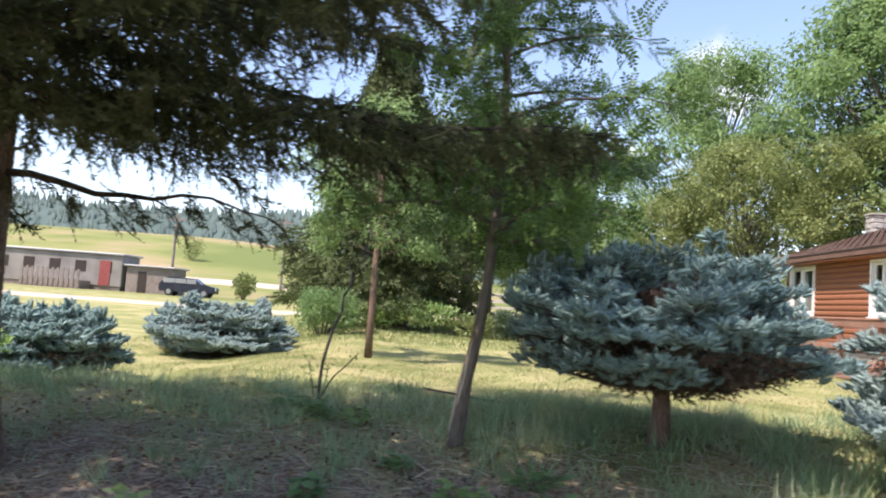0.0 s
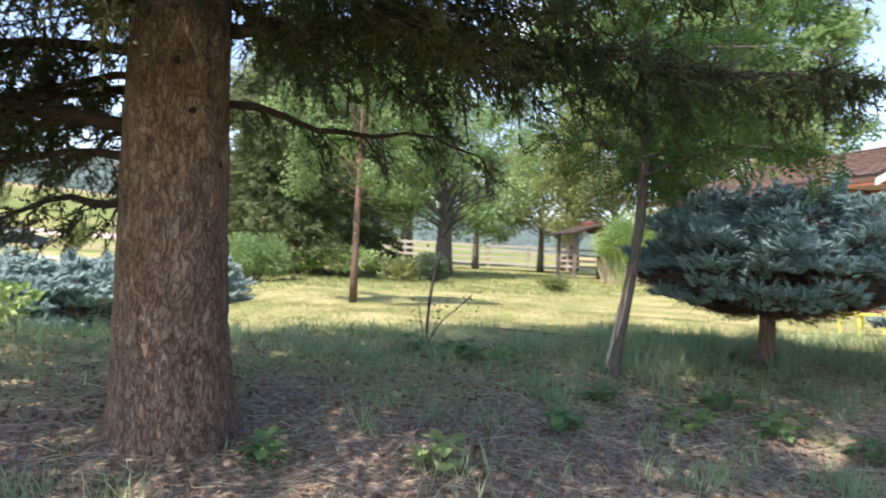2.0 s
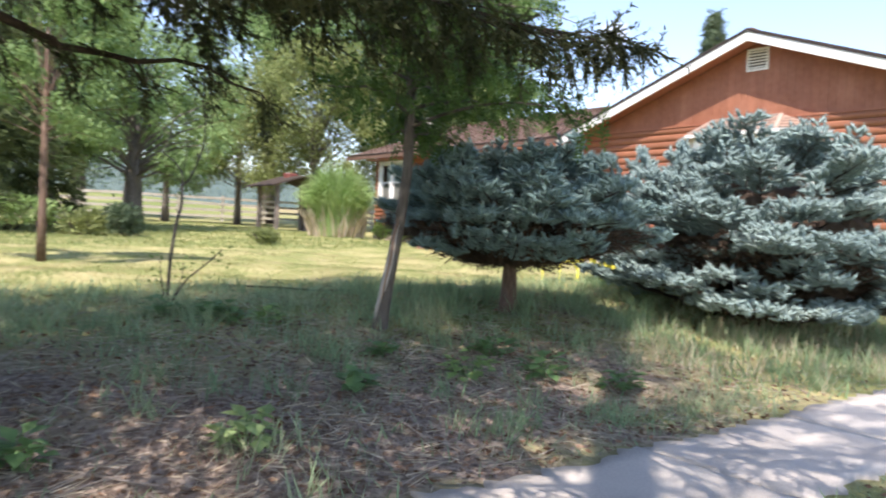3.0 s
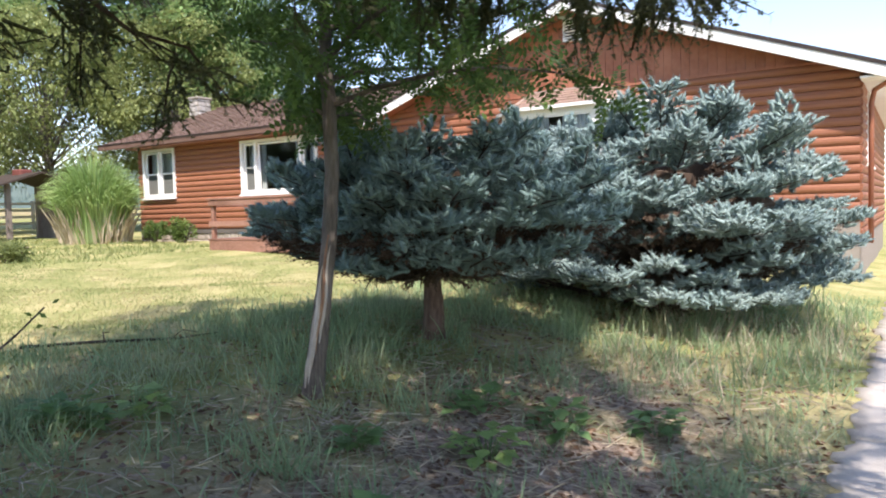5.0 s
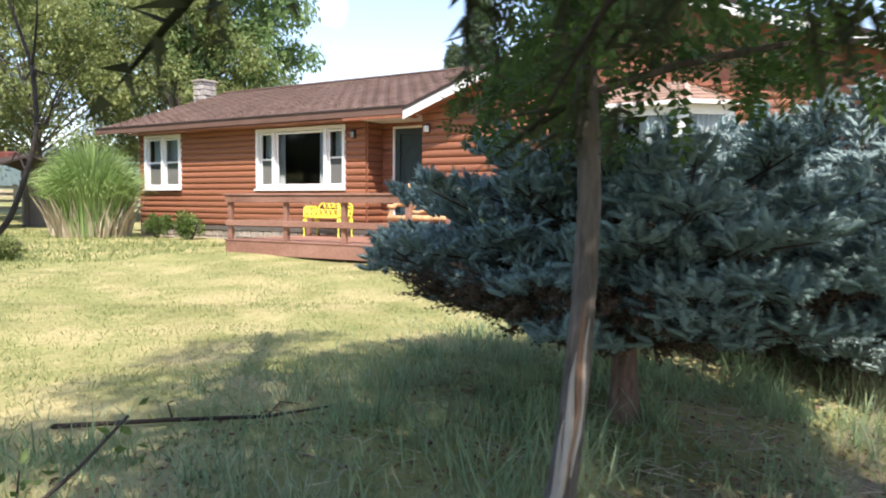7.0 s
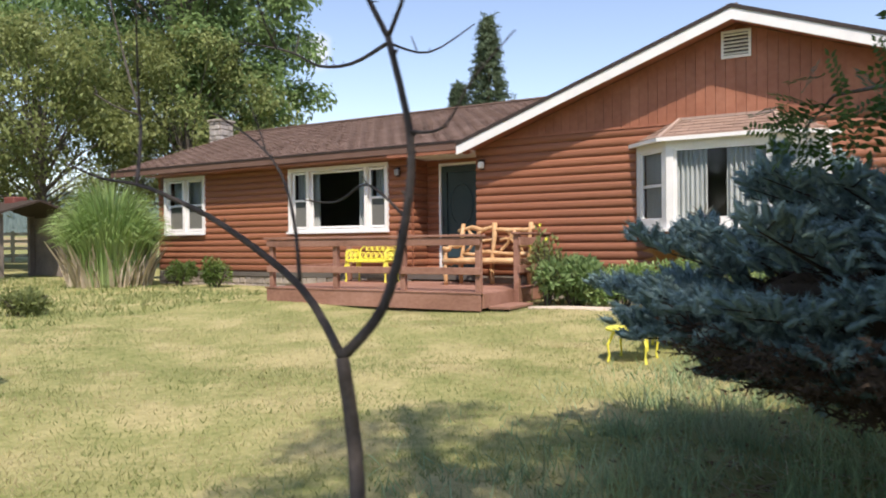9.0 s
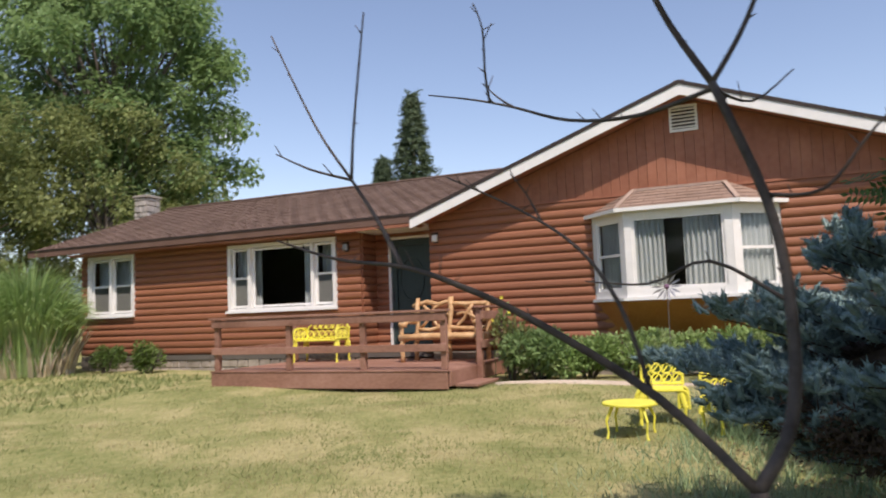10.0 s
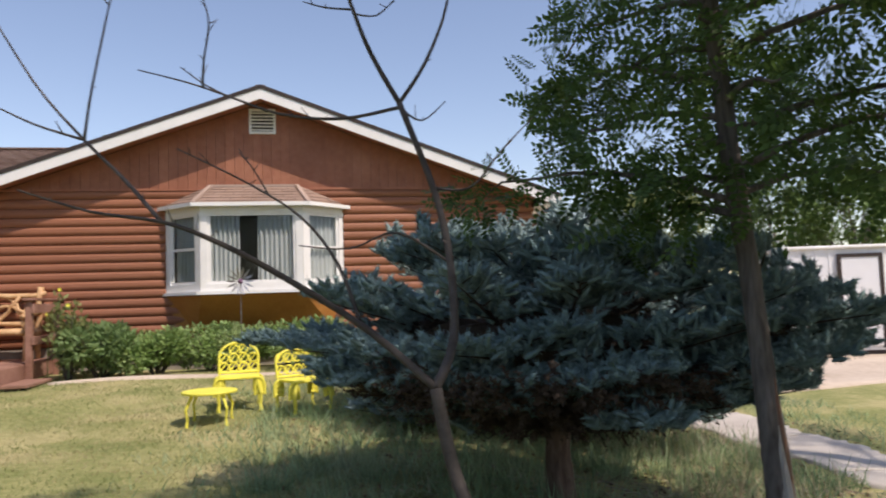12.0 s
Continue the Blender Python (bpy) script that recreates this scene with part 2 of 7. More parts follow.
M_STEEL = material("dull_steel", [(0.30, 0.30, 0.31), (0.42, 0.42, 0.43)], 8, 0.4, metal=0.8)
# Far woods with distance haze mixed into the colour.
M_TREELINE = material("hazy_far_forest", [(0.075, 0.115, 0.105), (0.11, 0.15, 0.135)], 0.08, 0.95, bump_scale=0.5)
M_BEIGE = material("trailer_siding", [(0.17, 0.155, 0.145), (0.24, 0.225, 0.205), (0.31, 0.29, 0.265)], 0.7, 0.8)
M_RED = material("faded_red_paint", [(0.22, 0.05, 0.045), (0.30, 0.08, 0.07)], 4, 0.6)


def lawn_material():
    """Dry lawn with green patches, straw, bare soil under the trees, and needles."""
    m = bpy.data.materials.new("ground_cover")
    m.use_nodes = True
    nt = m.node_tree
    bsdf = nt.nodes["Principled BSDF"]
    bsdf.inputs["Roughness"].default_value = 0.95
    bsdf.inputs["Specular IOR Level"].default_value = 0.1
    tc = nt.nodes.new("ShaderNodeTexCoord")

    def noise_of(scale, detail=5):
        n = nt.nodes.new("ShaderNodeTexNoise")
        n.inputs["Scale"].default_value, n.inputs["Detail"].default_value = scale, detail
        nt.links.new(tc.outputs["Object"], n.inputs["Vector"])
        return n.outputs[0]

    def ramp_of(value, stops):
        r = nt.nodes.new("ShaderNodeValToRGB")
        while len(r.color_ramp.elements) < len(stops):
            r.color_ramp.elements.new(0.5)
        for e, (p, c) in zip(r.color_ramp.elements, stops):
            e.position, e.color = p, (*c, 1)
        nt.links.new(value, r.inputs[0])
        return r.outputs[0]

    def mix(fac, a, b):
        x = nt.nodes.new("ShaderNodeMix")
        x.data_type = "RGBA"
        nt.links.new(fac, x.inputs[0])
        nt.links.new(a, x.inputs[6])
        nt.links.new(b, x.inputs[7])
        return x.outputs[2]
    lawn = ramp_of(noise_of(1.3, 8), [(0.36, (0.17, 0.215, 0.075)), (0.5, (0.30, 0.31, 0.135)), (0.62, (0.45, 0.40, 0.21))])
    fine = ramp_of(noise_of(14, 6), [(0.3, (0.16, 0.17, 0.05)), (0.7, (0.46, 0.41, 0.19))])
    half = nt.nodes.new("ShaderNodeValue")
    half.outputs[0].default_value = 0.4
    lawn = mix(half.outputs[0], lawn, fine)
    soil = ramp_of(noise_of(22, 8), [(0.32, (0.15, 0.11, 0.085)), (0.5, (0.275, 0.215, 0.17)), (0.68, (0.42, 0.345, 0.28))])
    att = nt.nodes.new("ShaderNodeAttribute")
    att.attribute_name = "bare"
    nz = noise_of(1.6, 6)
    a = nt.nodes.new("ShaderNodeMath")
    a.operation = "MULTIPLY_ADD"
    a.inputs[1].default_value, a.inputs[2].default_value = 2.2, -1.1
    nt.links.new(nz, a.inputs[0])
    b = nt.nodes.new("ShaderNodeMath")
    b.use_clamp = True
    nt.links.new(att.outputs["Fac"], b.inputs[0])
    nt.links.new(a.outputs[0], b.inputs[1])
    c = nt.nodes.new("ShaderNodeMath")
    c.operation = "MULTIPLY"
    c.use_clamp = True
    nt.links.new(b.outputs[0], c.inputs[0])
    nt.links.new(att.outputs["Fac"], c.inputs[1])
    c2 = nt.nodes.new("ShaderNodeMath")
    c2.operation = "MULTIPLY"
    c2.use_clamp = True
    c2.inputs[1].default_value = 1.8
    nt.links.new(c.outputs[0], c2.inputs[0])
    far_field = ramp_of(noise_of(0.035, 6), [(0.4, (0.15, 0.185, 0.06)), (0.5, (0.22, 0.235, 0.085)), (0.6, (0.33, 0.26, 0.15))])
    att2 = nt.nodes.new("ShaderNodeAttribute")
    att2.attribute_name = "field"
    nt.links.new(mix(att2.outputs["Fac"], mix(c2.outputs[0], lawn, soil), far_field), bsdf.inputs["Base Color"])
    bump = nt.nodes.new("ShaderNodeBump")
    bump.inputs["Strength"].default_value, bump.inputs["Distance"].default_value = 0.9, 0.03
    nt.links.new(noise_of(30, 8), bump.inputs["Height"])
    nt.links.new(bump.outputs[0], bsdf.inputs["Normal"])
    return m


# ---- building helpers ----
def finish(ob, mat, smooth=False):
    ob.data.materials.append(mat)
    if smooth:
        ob.data.polygons.foreach_set("use_smooth", [True] * len(ob.data.polygons))
    return ob


def part(name, bm, mat, parent=None, label="", smooth=False):
    """Links a bmesh as one mesh object, under a thing or a part of one."""
    me = bpy.data.meshes.new(name)
    bmesh.ops.recalc_face_normals(bm, faces=bm.faces)
    bm.to_mesh(me)
    bm.free()
    ob = new(name, me)
    if parent is not None:
        ob.parent = parent
        ob.matrix_parent_inverse = parent_matrix(parent).inverted()
    finish(ob, mat, smooth)
    return tagged(ob, label) if label else ob


def parent_matrix(ob):
    m = ob.matrix_basis.copy()
    while ob.parent is not None:
        m = ob.parent.matrix_basis @ ob.matrix_parent_inverse @ m
        ob = ob.parent
    return m


def empty(name, x, y, z, label="", category="", group="", kind=""):
    ob = new(name)
    ob.empty_display_size = 0.2
    ob.matrix_basis = Matrix.Translation((x, y, z))
    return tagged(ob, label, category, group, kind)


def box(bm, x0, x1, y0, y1, z0, z1, m=None):
    vs = [bm.verts.new((m @ Vector(p)) if m else p) for p in ((x0, y0, z0), (x1, y0, z0), (x1, y1, z0), (x0, y1, z0), (x0, y0, z1), (x1, y0, z1), (x1, y1, z1), (x0, y1, z1))]
    for f in ((3, 2, 1, 0), (4, 5, 6, 7), (0, 1, 5, 4), (1, 2, 6, 5), (2, 3, 7, 6), (3, 0, 4, 7)):
        bm.faces.new([vs[i] for i in f])
    return vs


def beam(bm, a, b, w, h, up=(0, 0, 1)):
    """A rectangular bar from a to b."""
    a, b = Vector(a), Vector(b)
    d = (b - a).normalized()
    s = d.cross(Vector(up)).normalized()
    u = s.cross(d)
    ring = [[p + s * (i * w / 2) + u * (j * h / 2) for i, j in ((-1, -1), (1, -1), (1, 1), (-1, 1))] for p in (a, b)]
    v = [[bm.verts.new(p) for p in r] for r in ring]
    bm.faces.new(v[0][::-1]), bm.faces.new(v[1])
    for i in range(4):
        bm.faces.new((v[0][i], v[0][(i + 1) % 4], v[1][(i + 1) % 4], v[1][i]))


def bar(name, mat, parent, x0, x1, y0, y1, z0, z1, bevel=0.0, label=""):
    bm = bmesh.new()
    box(bm, x0, x1, y0, y1, z0, z1)
    if bevel:
        bmesh.ops.bevel(bm, geom=bm.edges[:], offset=bevel, segments=1, affect="EDGES")
    return part(name, bm, mat, parent, label)


def tube(bm, pts, radii, n=8, cap=True):
    """A round, tapering tube along points."""
    pts = [Vector(p) for p in pts]
    rings = []
    side = None
    for i, p in enumerate(pts):
        d = (pts[min(i + 1, len(pts) - 1)] - pts[max(i - 1, 0)]).normalized()
        if side is None:
            side = d.orthogonal().normalized()
        side = (side - d * side.dot(d)).normalized()
        up = d.cross(side)
        rings.append([bm.verts.new(p + (side * math.cos(a) + up * math.sin(a)) * radii[i]) for a in (2 * math.pi * k / n for k in range(n))])
    for r0, r1 in zip(rings, rings[1:]):
        for k in range(n):
            bm.faces.new((r0[k], r0[(k + 1) % n], r1[(k + 1) % n], r1[k]))
    if cap:
        bm.faces.new(rings[0][::-1]), bm.faces.new(rings[-1])
    return rings


def mesh_from(name, verts, faces, mat, parent=None, label="", smooth=False):
    """A mesh from numpy arrays: verts (n, 3), faces (m, k)."""
    me = bpy.data.meshes.new(name)
    verts, faces = np.asarray(verts, np.float32), np.asarray(faces, np.int32)
    n, k = faces.shape
    me.vertices.add(len(verts))
    me.vertices.foreach_set("co", verts.ravel())
    me.loops.add(n * k)
    me.loops.foreach_set("vertex_index", faces.ravel())
    me.polygons.add(n)
    me.polygons.foreach_set("loop_start", np.arange(0, n * k, k, dtype=np.int32))
    me.update(calc_edges=True)
    ob = new(name, me)
    if parent is not None:
        ob.parent = parent
        ob.matrix_parent_inverse = parent_matrix(parent).inverted()
    return finish(ob, mat, smooth) if not label else tagged(finish(ob, mat, smooth), label)


def scatter(template_v, template_f, pos, axis, size, rng, roll=True):
    """Copies of a template (grown along +z) at pos, along axis, joined into one array."""
    n = len(pos)
    axis = axis / np.maximum(np.linalg.norm(axis, axis=1, keepdims=True), 1e-6)
    ref = np.where(np.abs(axis[:, 2:3]) > 0.9, np.array([[1.0, 0, 0]]), np.array([[0, 0, 1.0]]))
    s = np.cross(axis, ref)
    s /= np.linalg.norm(s, axis=1, keepdims=True)
    u = np.cross(s, axis)
    if roll:
        a = rng.uniform(0, 2 * np.pi, (n, 1))
        s, u = s * np.cos(a) + u * np.sin(a), u * np.cos(a) - s * np.sin(a)
    size = np.broadcast_to(np.asarray(size, float).reshape(-1, 1), (n, 1))
    basis = np.stack([s, u, axis], axis=1) * size[:, :, None]
    v = np.einsum("tk,nkj->ntj", template_v, basis) + pos[:, None, :]
    f = template_f[None] + (np.arange(n) * len(template_v))[:, None, None]
    return v.reshape(-1, 3), f.reshape(-1, template_f.shape[1])


def smooth_step(a, b, v):
    k = np.clip((v - a) / (b - a), 0, 1)
    return k * k * (3 - 2 * k)


def ground_z(x, y):
    """Height of the ground: it climbs from the walk to the lawn, and on to the house and the far fence; a hill rises far off."""
    x, y = np.asarray(x, float), np.asarray(y, float)
    z = 0.02 + 0.44 * smooth_step(3.2, 7.4, y) + 0.18 * smooth_step(4, 9.5, x) * smooth_step(2, 6, y)
    z = z + 0.02 * np.clip(y - 14, 0, 30) * (1 - 0.3 * smooth_step(4, 10, x))
    z = z - 0.36 * smooth_step(-1.8, -4.6, x) * smooth_step(6.5, 10, y)
    hill = smooth_step(70, 190, y) * smooth_step(60, -60, x)
    z = z + 12.0 * hill + 1.5 * smooth_step(60, 140, y)
    z = z + 1.1 * smooth_step(42, 75, y) * smooth_step(-14, -3, x)
    near = smooth_step(60, 30, np.hypot(x, y))
    return z + near * (0.025 * np.sin(1.3 * x + 0.4) * np.sin(1.1 * y) + 0.012 * np.sin(3.7 * x + 1.9 * y))


def gz(x, y):
    return float(ground_z(x, y))


# ---- ground ----
def build_ground():
    near = np.arange(-14, 22.01, 0.24)
    xs = np.unique(np.concatenate([np.linspace(-700, -120, 10), np.linspace(-120, -14, 40), near, np.linspace(22, 120, 30), np.linspace(120, 700, 8)]).round(3))
    neary = np.arange(-6, 28.01, 0.24)
    ys = np.unique(np.concatenate([np.linspace(-300, -30, 6), np.linspace(-30, -6, 12), neary, np.linspace(28, 260, 80), np.linspace(260, 900, 10)]).round(3))
    gx, gy = np.meshgrid(xs, ys, indexing="ij")
    v = np.stack([gx, gy, ground_z(gx, gy)], -1).reshape(-1, 3)
    i, j = np.meshgrid(np.arange(len(xs) - 1), np.arange(len(ys) - 1), indexing="ij")
    a = (i * len(ys) + j).ravel()
    f = np.stack([a, a + len(ys), a + len(ys) + 1, a + 1], 1)
    ob = mesh_from("ground", v, f, lawn_material(), smooth=True)
    bare = bareness(v[:, 0], v[:, 1])
    at = ob.data.attributes.new("bare", "FLOAT", "POINT")
    at.data.foreach_set("value", bare.astype(np.float32))
    at = ob.data.attributes.new("field", "FLOAT", "POINT")
    at.data.foreach_set("value", smooth_step(44, 62, v[:, 1]).astype(np.float32))
    return tagged(ob, "sloping lawn of dry grass with bare needle-strewn soil under trees", "ground", kind="structure")


def bareness(x, y):
    """How much soil and litter shows, 0 to 1: under the spruce and along the shade edge."""
    d = np.hypot((x + 2.2) / 4.6, (y - 4.2) / 2.3)
    e = np.hypot((x - 0.3) / 2.4, (y - 4.7) / 1.3)
    return np.clip(np.maximum(1.15 - d, 1.2 - e), 0, 1) ** 0.6 * 0.85


build_ground()


# ---- house ----
XM, XG, XD = 10.53, 10.29, 11.10          # front planes of the long wing, the gable wing and the door
YR, ZR, PITCH = 8.50, 5.22, 0.362          # ridge line of the gable wing
COURSE = 0.148
house = empty("house", 14, 13, gz(10, 13), "single-storey red-brown log-sided house with brown shingle roof", "house")


def holes_free(a, b, holes, z0, z1):
    """The stretches of a to b that no hole covers between z0 and z1."""
    spans = [(a, b)]
    for h0, h1, hz0, hz1 in holes:
        if hz0 < z1 - 0.02 and hz1 > z0 + 0.02:
            spans = [q for s0, s1 in spans for q in ((s0, min(s1, h0)), (max(s0, h1), s1)) if q[1] - q[0] > 0.02]
    return spans


def log_wall(name, origin, along, out, length, z0, z1, holes=(), thick=0.16, wall_top=None, label=""):
    """A wall of half-round log courses on a solid backing. origin: corner at z = 0; along, out: unit vectors."""
    o, d, n = Vector(origin), Vector(along), Vector(out)
    m = Matrix((( d.x, -n.x, 0, o.x), (d.y, -n.y, 0, o.y), (0, 0, 1, 0), (0, 0, 0, 1)))
    top = wall_top or z1
    zs = sorted({z0, top, *(min(max(h[2], z0), top) for h in holes), *(min(max(h[3], z0), top) for h in holes)})
    bm = bmesh.new()
    for a, b in zip(zs, zs[1:]):
        for s0, s1 in holes_free(0, length, holes, a, b):
            box(bm, s0, s1, 0.0, thick, a, b, m)
    wall = part(name, bm, M_BOARD, house, label)
    k = int(round((z1 - z0) / COURSE))
    step = (z1 - z0) / k
    profile = [(0.004, 0.0), (-0.020, 0.014), (-0.038, 0.065), (-0.044, 0.12), (-0.039, 0.18), (-0.022, 0.234), (0.004, 0.25)]
    for i in range(k):
        za = z0 + i * step
        for s0, s1 in holes_free(0, length, holes, za, za + step):
            bm = bmesh.new()
            ends = [[bm.verts.new(m @ Vector((u, w, za + pz * step / 0.252))) for w, pz in profile] for u in (s0 + 0.002, s1 - 0.002)]
            for q in range(len(profile) - 1):
                bm.faces.new((ends[0][q], ends[0][q + 1], ends[1][q + 1], ends[1][q]))
            bm.faces.new(ends[0]), bm.faces.new(ends[1][::-1])
            ob = part("log", bm, M_LOG, wall)
    return wall


Z0 = 1.06
W1, W2 = (20.62, 22.06, 1.96, 3.36), (15.25, 17.94, 1.94, 3.345)
BAY = (7.18, 10.08, 1.87, 3.22)
# long wing: from the recess edge at y 14.70 to the far corner
log_wall("wall_front", (XM, 14.70, 0), (0, 1, 0), (-1, 0, 0), 22.3 - 14.70, Z0, 3.55, [(a - 14.70, b - 14.70, c, d) for a, b, c, d in (W1, W2)])
log_wall("recess_wall", (XM, 14.70, 0), (1, 0, 0), (0, -1, 0), 0.7, Z0, 3.55)
log_wall("door_wall", (XD, 13.10, 0), (0, 1, 0), (-1, 0, 0), 1.6, Z0, 3.55, [(0.30, 1.28, 1.06, 3.30)])
log_wall("gable_wall", (XG, 3.80, 0), (0, 1, 0), (-1, 0, 0), 13.10 - 3.80, Z0, 3.58, [(BAY[0] - 3.80, BAY[1] - 3.80, BAY[2], BAY[3])])
log_wall("side_wall", (XG, 3.80, 0), (1, 0, 0), (0, -1, 0), 9.0, 0.8, 3.55, [(1.2, 2.2, 1.95, 3.2)])
bar("side_wall_inner", M_BOARD, house, XG + 0.16, XD, 12.94, 13.10, 1.0, 3.55)
bar("end_wall", M_BOARD, house, XM + 0.16, 19.2, 22.14, 22.3, 0.6, 3.55)
bar("back_wall", M_BOARD, house, 19.2, 19.36, 3.8, 22.3, 0.4, 3.55)
# Unseen ceiling, floor and partitions, added to close a dark interior.
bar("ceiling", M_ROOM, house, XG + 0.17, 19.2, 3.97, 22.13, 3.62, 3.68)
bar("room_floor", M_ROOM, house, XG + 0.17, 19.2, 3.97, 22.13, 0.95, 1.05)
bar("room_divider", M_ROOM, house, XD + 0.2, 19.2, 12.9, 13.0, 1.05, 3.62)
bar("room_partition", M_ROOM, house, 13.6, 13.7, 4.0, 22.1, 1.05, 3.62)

# gable boards above the logs
gable = empty("gable_boards", XG, YR, 3.58)
gable.parent = house
gable.matrix_parent_inverse = house.matrix_basis.inverted()
bm = bmesh.new()
lo, hi = 3.80, 13.10
pts = [(lo, 3.5), (hi, 3.5), (hi, ZR - 0.17 - PITCH * (hi - YR)), (YR, ZR - 0.17), (lo, ZR - 0.17 - PITCH * (YR - lo))]
fa = [bm.verts.new((XG + 0.02, y, z)) for y, z in pts]
fb = [bm.verts.new((XG + 0.16, y, z)) for y, z in pts]
bm.faces.new(fa), bm.faces.new(fb[::-1])
for i in range(5):
    bm.faces.new((fa[i], fa[(i + 1) % 5], fb[(i + 1) % 5], fb[i]))
part("gable_backing", bm, M_BOARD, house)
y = lo
while y < hi - 0.05:
    w = 0.152
    y1 = min(y + w - 0.005, hi)
    ta, tb = (ZR - 0.16 - PITCH * abs(q - YR) for q in (y, y1))
    if min(ta, tb) > 3.62:
        bm = bmesh.new()
        vs = box(bm, XG - 0.012, XG + 0.022, y, y1, 3.585, 4)
        for v in vs:
            if v.co.z > 3.9:
                v.co.z = ZR - 0.16 - PITCH * abs(v.co.y - YR)
        part("board", bm, M_BOARD, gable)
    y += w
bar("gable_drip_board", M_BOARD, house, XG - 0.05, XG + 0.02, lo, hi, 3.56, 3.60)

# attic vent
vent = empty("gable_vent", XG, 8.5, 4.7)
vent.parent = house
vent.matrix_parent_inverse = house.matrix_basis.inverted()
bar("vent_backing", M_DARKTRIM, vent, XG - 0.018, XG - 0.013, 8.30, 8.70, 4.55, 4.93)
for a in ((8.28, 8.32, 4.52, 4.95), (8.68, 8.72, 4.52, 4.95), (8.32, 8.68, 4.52, 4.56), (8.32, 8.68, 4.91, 4.95)):
    bar("vent_frame", M_WHITE, vent, XG - 0.05, XG - 0.012, *a)
for i in range(6):
    bm = bmesh.new()
    beam(bm, (XG - 0.03, 8.32, 4.59 + i * 0.058), (XG - 0.03, 8.68, 4.59 + i * 0.058), 0.03, 0.012, (0.6, 0, 1))
    part("slat", bm, M_WHITE, vent)


# roofs
def shingles(bm, eave_a, eave_b, ridge_a, ridge_b, rng, course=0.15, tab=0.34):
    """Overlapping shingle tabs on the sloped quad between an eave and a ridge."""
    ea, eb, ra, rb = (Vector(p) for p in (eave_a, eave_b, ridge_a, ridge_b))
    n = (eb - ea).cross(ra - ea).normalized()
    if n.z < 0:
        n = -n
    rows = max(2, int((ra - ea).length / course))
    for r in range(rows):
        t0, t1 = r / rows, min(1.0, (r + 1.25) / rows)
        a0, b0, a1, b1 = ea.lerp(ra, t0), eb.lerp(rb, t0), ea.lerp(ra, t1), eb.lerp(rb, t1)
        cols = max(1, int((b0 - a0).length / tab))
        shift = (r % 2) * 0.5 + rng.uniform(-0.05, 0.05)
        for c in range(-1, cols + 1):
            u0, u1 = max(0.0, (c + shift) / cols), min(1.0, (c + 1 + shift) / cols - 0.008)
            if u1 - u0 < 0.003:
                continue
            lift = n * rng.uniform(0.012, 0.018)
            p = [a0.lerp(b0, u0), a0.lerp(b0, u1), a1.lerp(b1, u1), a1.lerp(b1, u0)]
            q = [bm.verts.new(v) for v in (p[0] + lift, p[1] + lift, p[2] + n * 0.002, p[3] + n * 0.002, p[0], p[1])]
            bm.faces.new(q[:4])
            bm.faces.new((q[4], q[5], q[1], q[0]))


def slab(bm, a, b, c, d, thick):
    top = [bm.verts.new(p) for p in (a, b, c, d)]
    low = [bm.verts.new((p[0], p[1], p[2] - thick)) for p in (a, b, c, d)]
    bm.faces.new(top), bm.faces.new(low[::-1])
    for i in range(4):
        bm.faces.new((top[i], top[(i + 1) % 4], low[(i + 1) % 4], low[i]))


XF = 9.86
YL, YRT = 13.28, 3.42
ZL, ZRT = ZR - PITCH * (YL - YR), ZR - PITCH * (YR - YRT)
rng_roof = random.Random(3)
bm = bmesh.new()
slab(bm, (XF, YL, ZL), (XF, YR, ZR), (19.8, YR, ZR), (19.8, YL, ZL), 0.10)
slab(bm, (XF, YR, ZR), (XF, YRT, ZRT), (19.8, YRT, ZRT), (19.8, YR, ZR), 0.10)
EX, EZ, RX, RZ = 10.10, 3.58, 14.6, 5.13
slab(bm, (EX, 12.9, EZ), (RX, 8.6, RZ), (RX, 23.6, RZ), (EX, 23.6, EZ), 0.10)
slab(bm, (RX, 8.6, RZ), (19.8, 8.6, 3.4), (19.8, 23.6, 3.4), (RX, 23.6, RZ), 0.10)
roof = part("roof", bm, M_SHINGLE, house, "brown asphalt shingle roof")
bm = bmesh.new()
shingles(bm, (XF, YL, ZL), (14.5, YL, ZL), (XF, YR, ZR), (14.5, YR, ZR), rng_roof)
shingles(bm, (XF, YRT, ZRT), (19.8, YRT, ZRT), (XF, YR, ZR), (19.8, YR, ZR), rng_roof)
shingles(bm, (EX, 12.9, EZ), (EX, 23.6, EZ), (RX, 9.0, RZ), (RX, 23.6, RZ), rng_roof)
tagged(part("shingles", bm, M_SHINGLE, roof), kind="stuff")
bm = bmesh.new()
beam(bm, (XF, YR, ZR + 0.02), (19.8, YR, ZR + 0.02), 0.16, 0.03)
beam(bm, (RX, 9.0, RZ + 0.02), (RX, 23.6, RZ + 0.02), 0.16, 0.03)
part("ridge_cap", bm, M_SHINGLE, roof)


def sloped_board(name, mat, x0, x1, ya, za, yb, zb, drop0, drop1, parent):
    bm = bmesh.new()
    vs = box(bm, x0, x1, 0, 1, 0, 1)
    for v in vs:
        e = v.co.y > 0.5
        v.co = (v.co.x, yb if e else ya, (zb if e else za) - (drop0 if v.co.z > 0.5 else drop1))
    return part(name, bm, mat, parent)


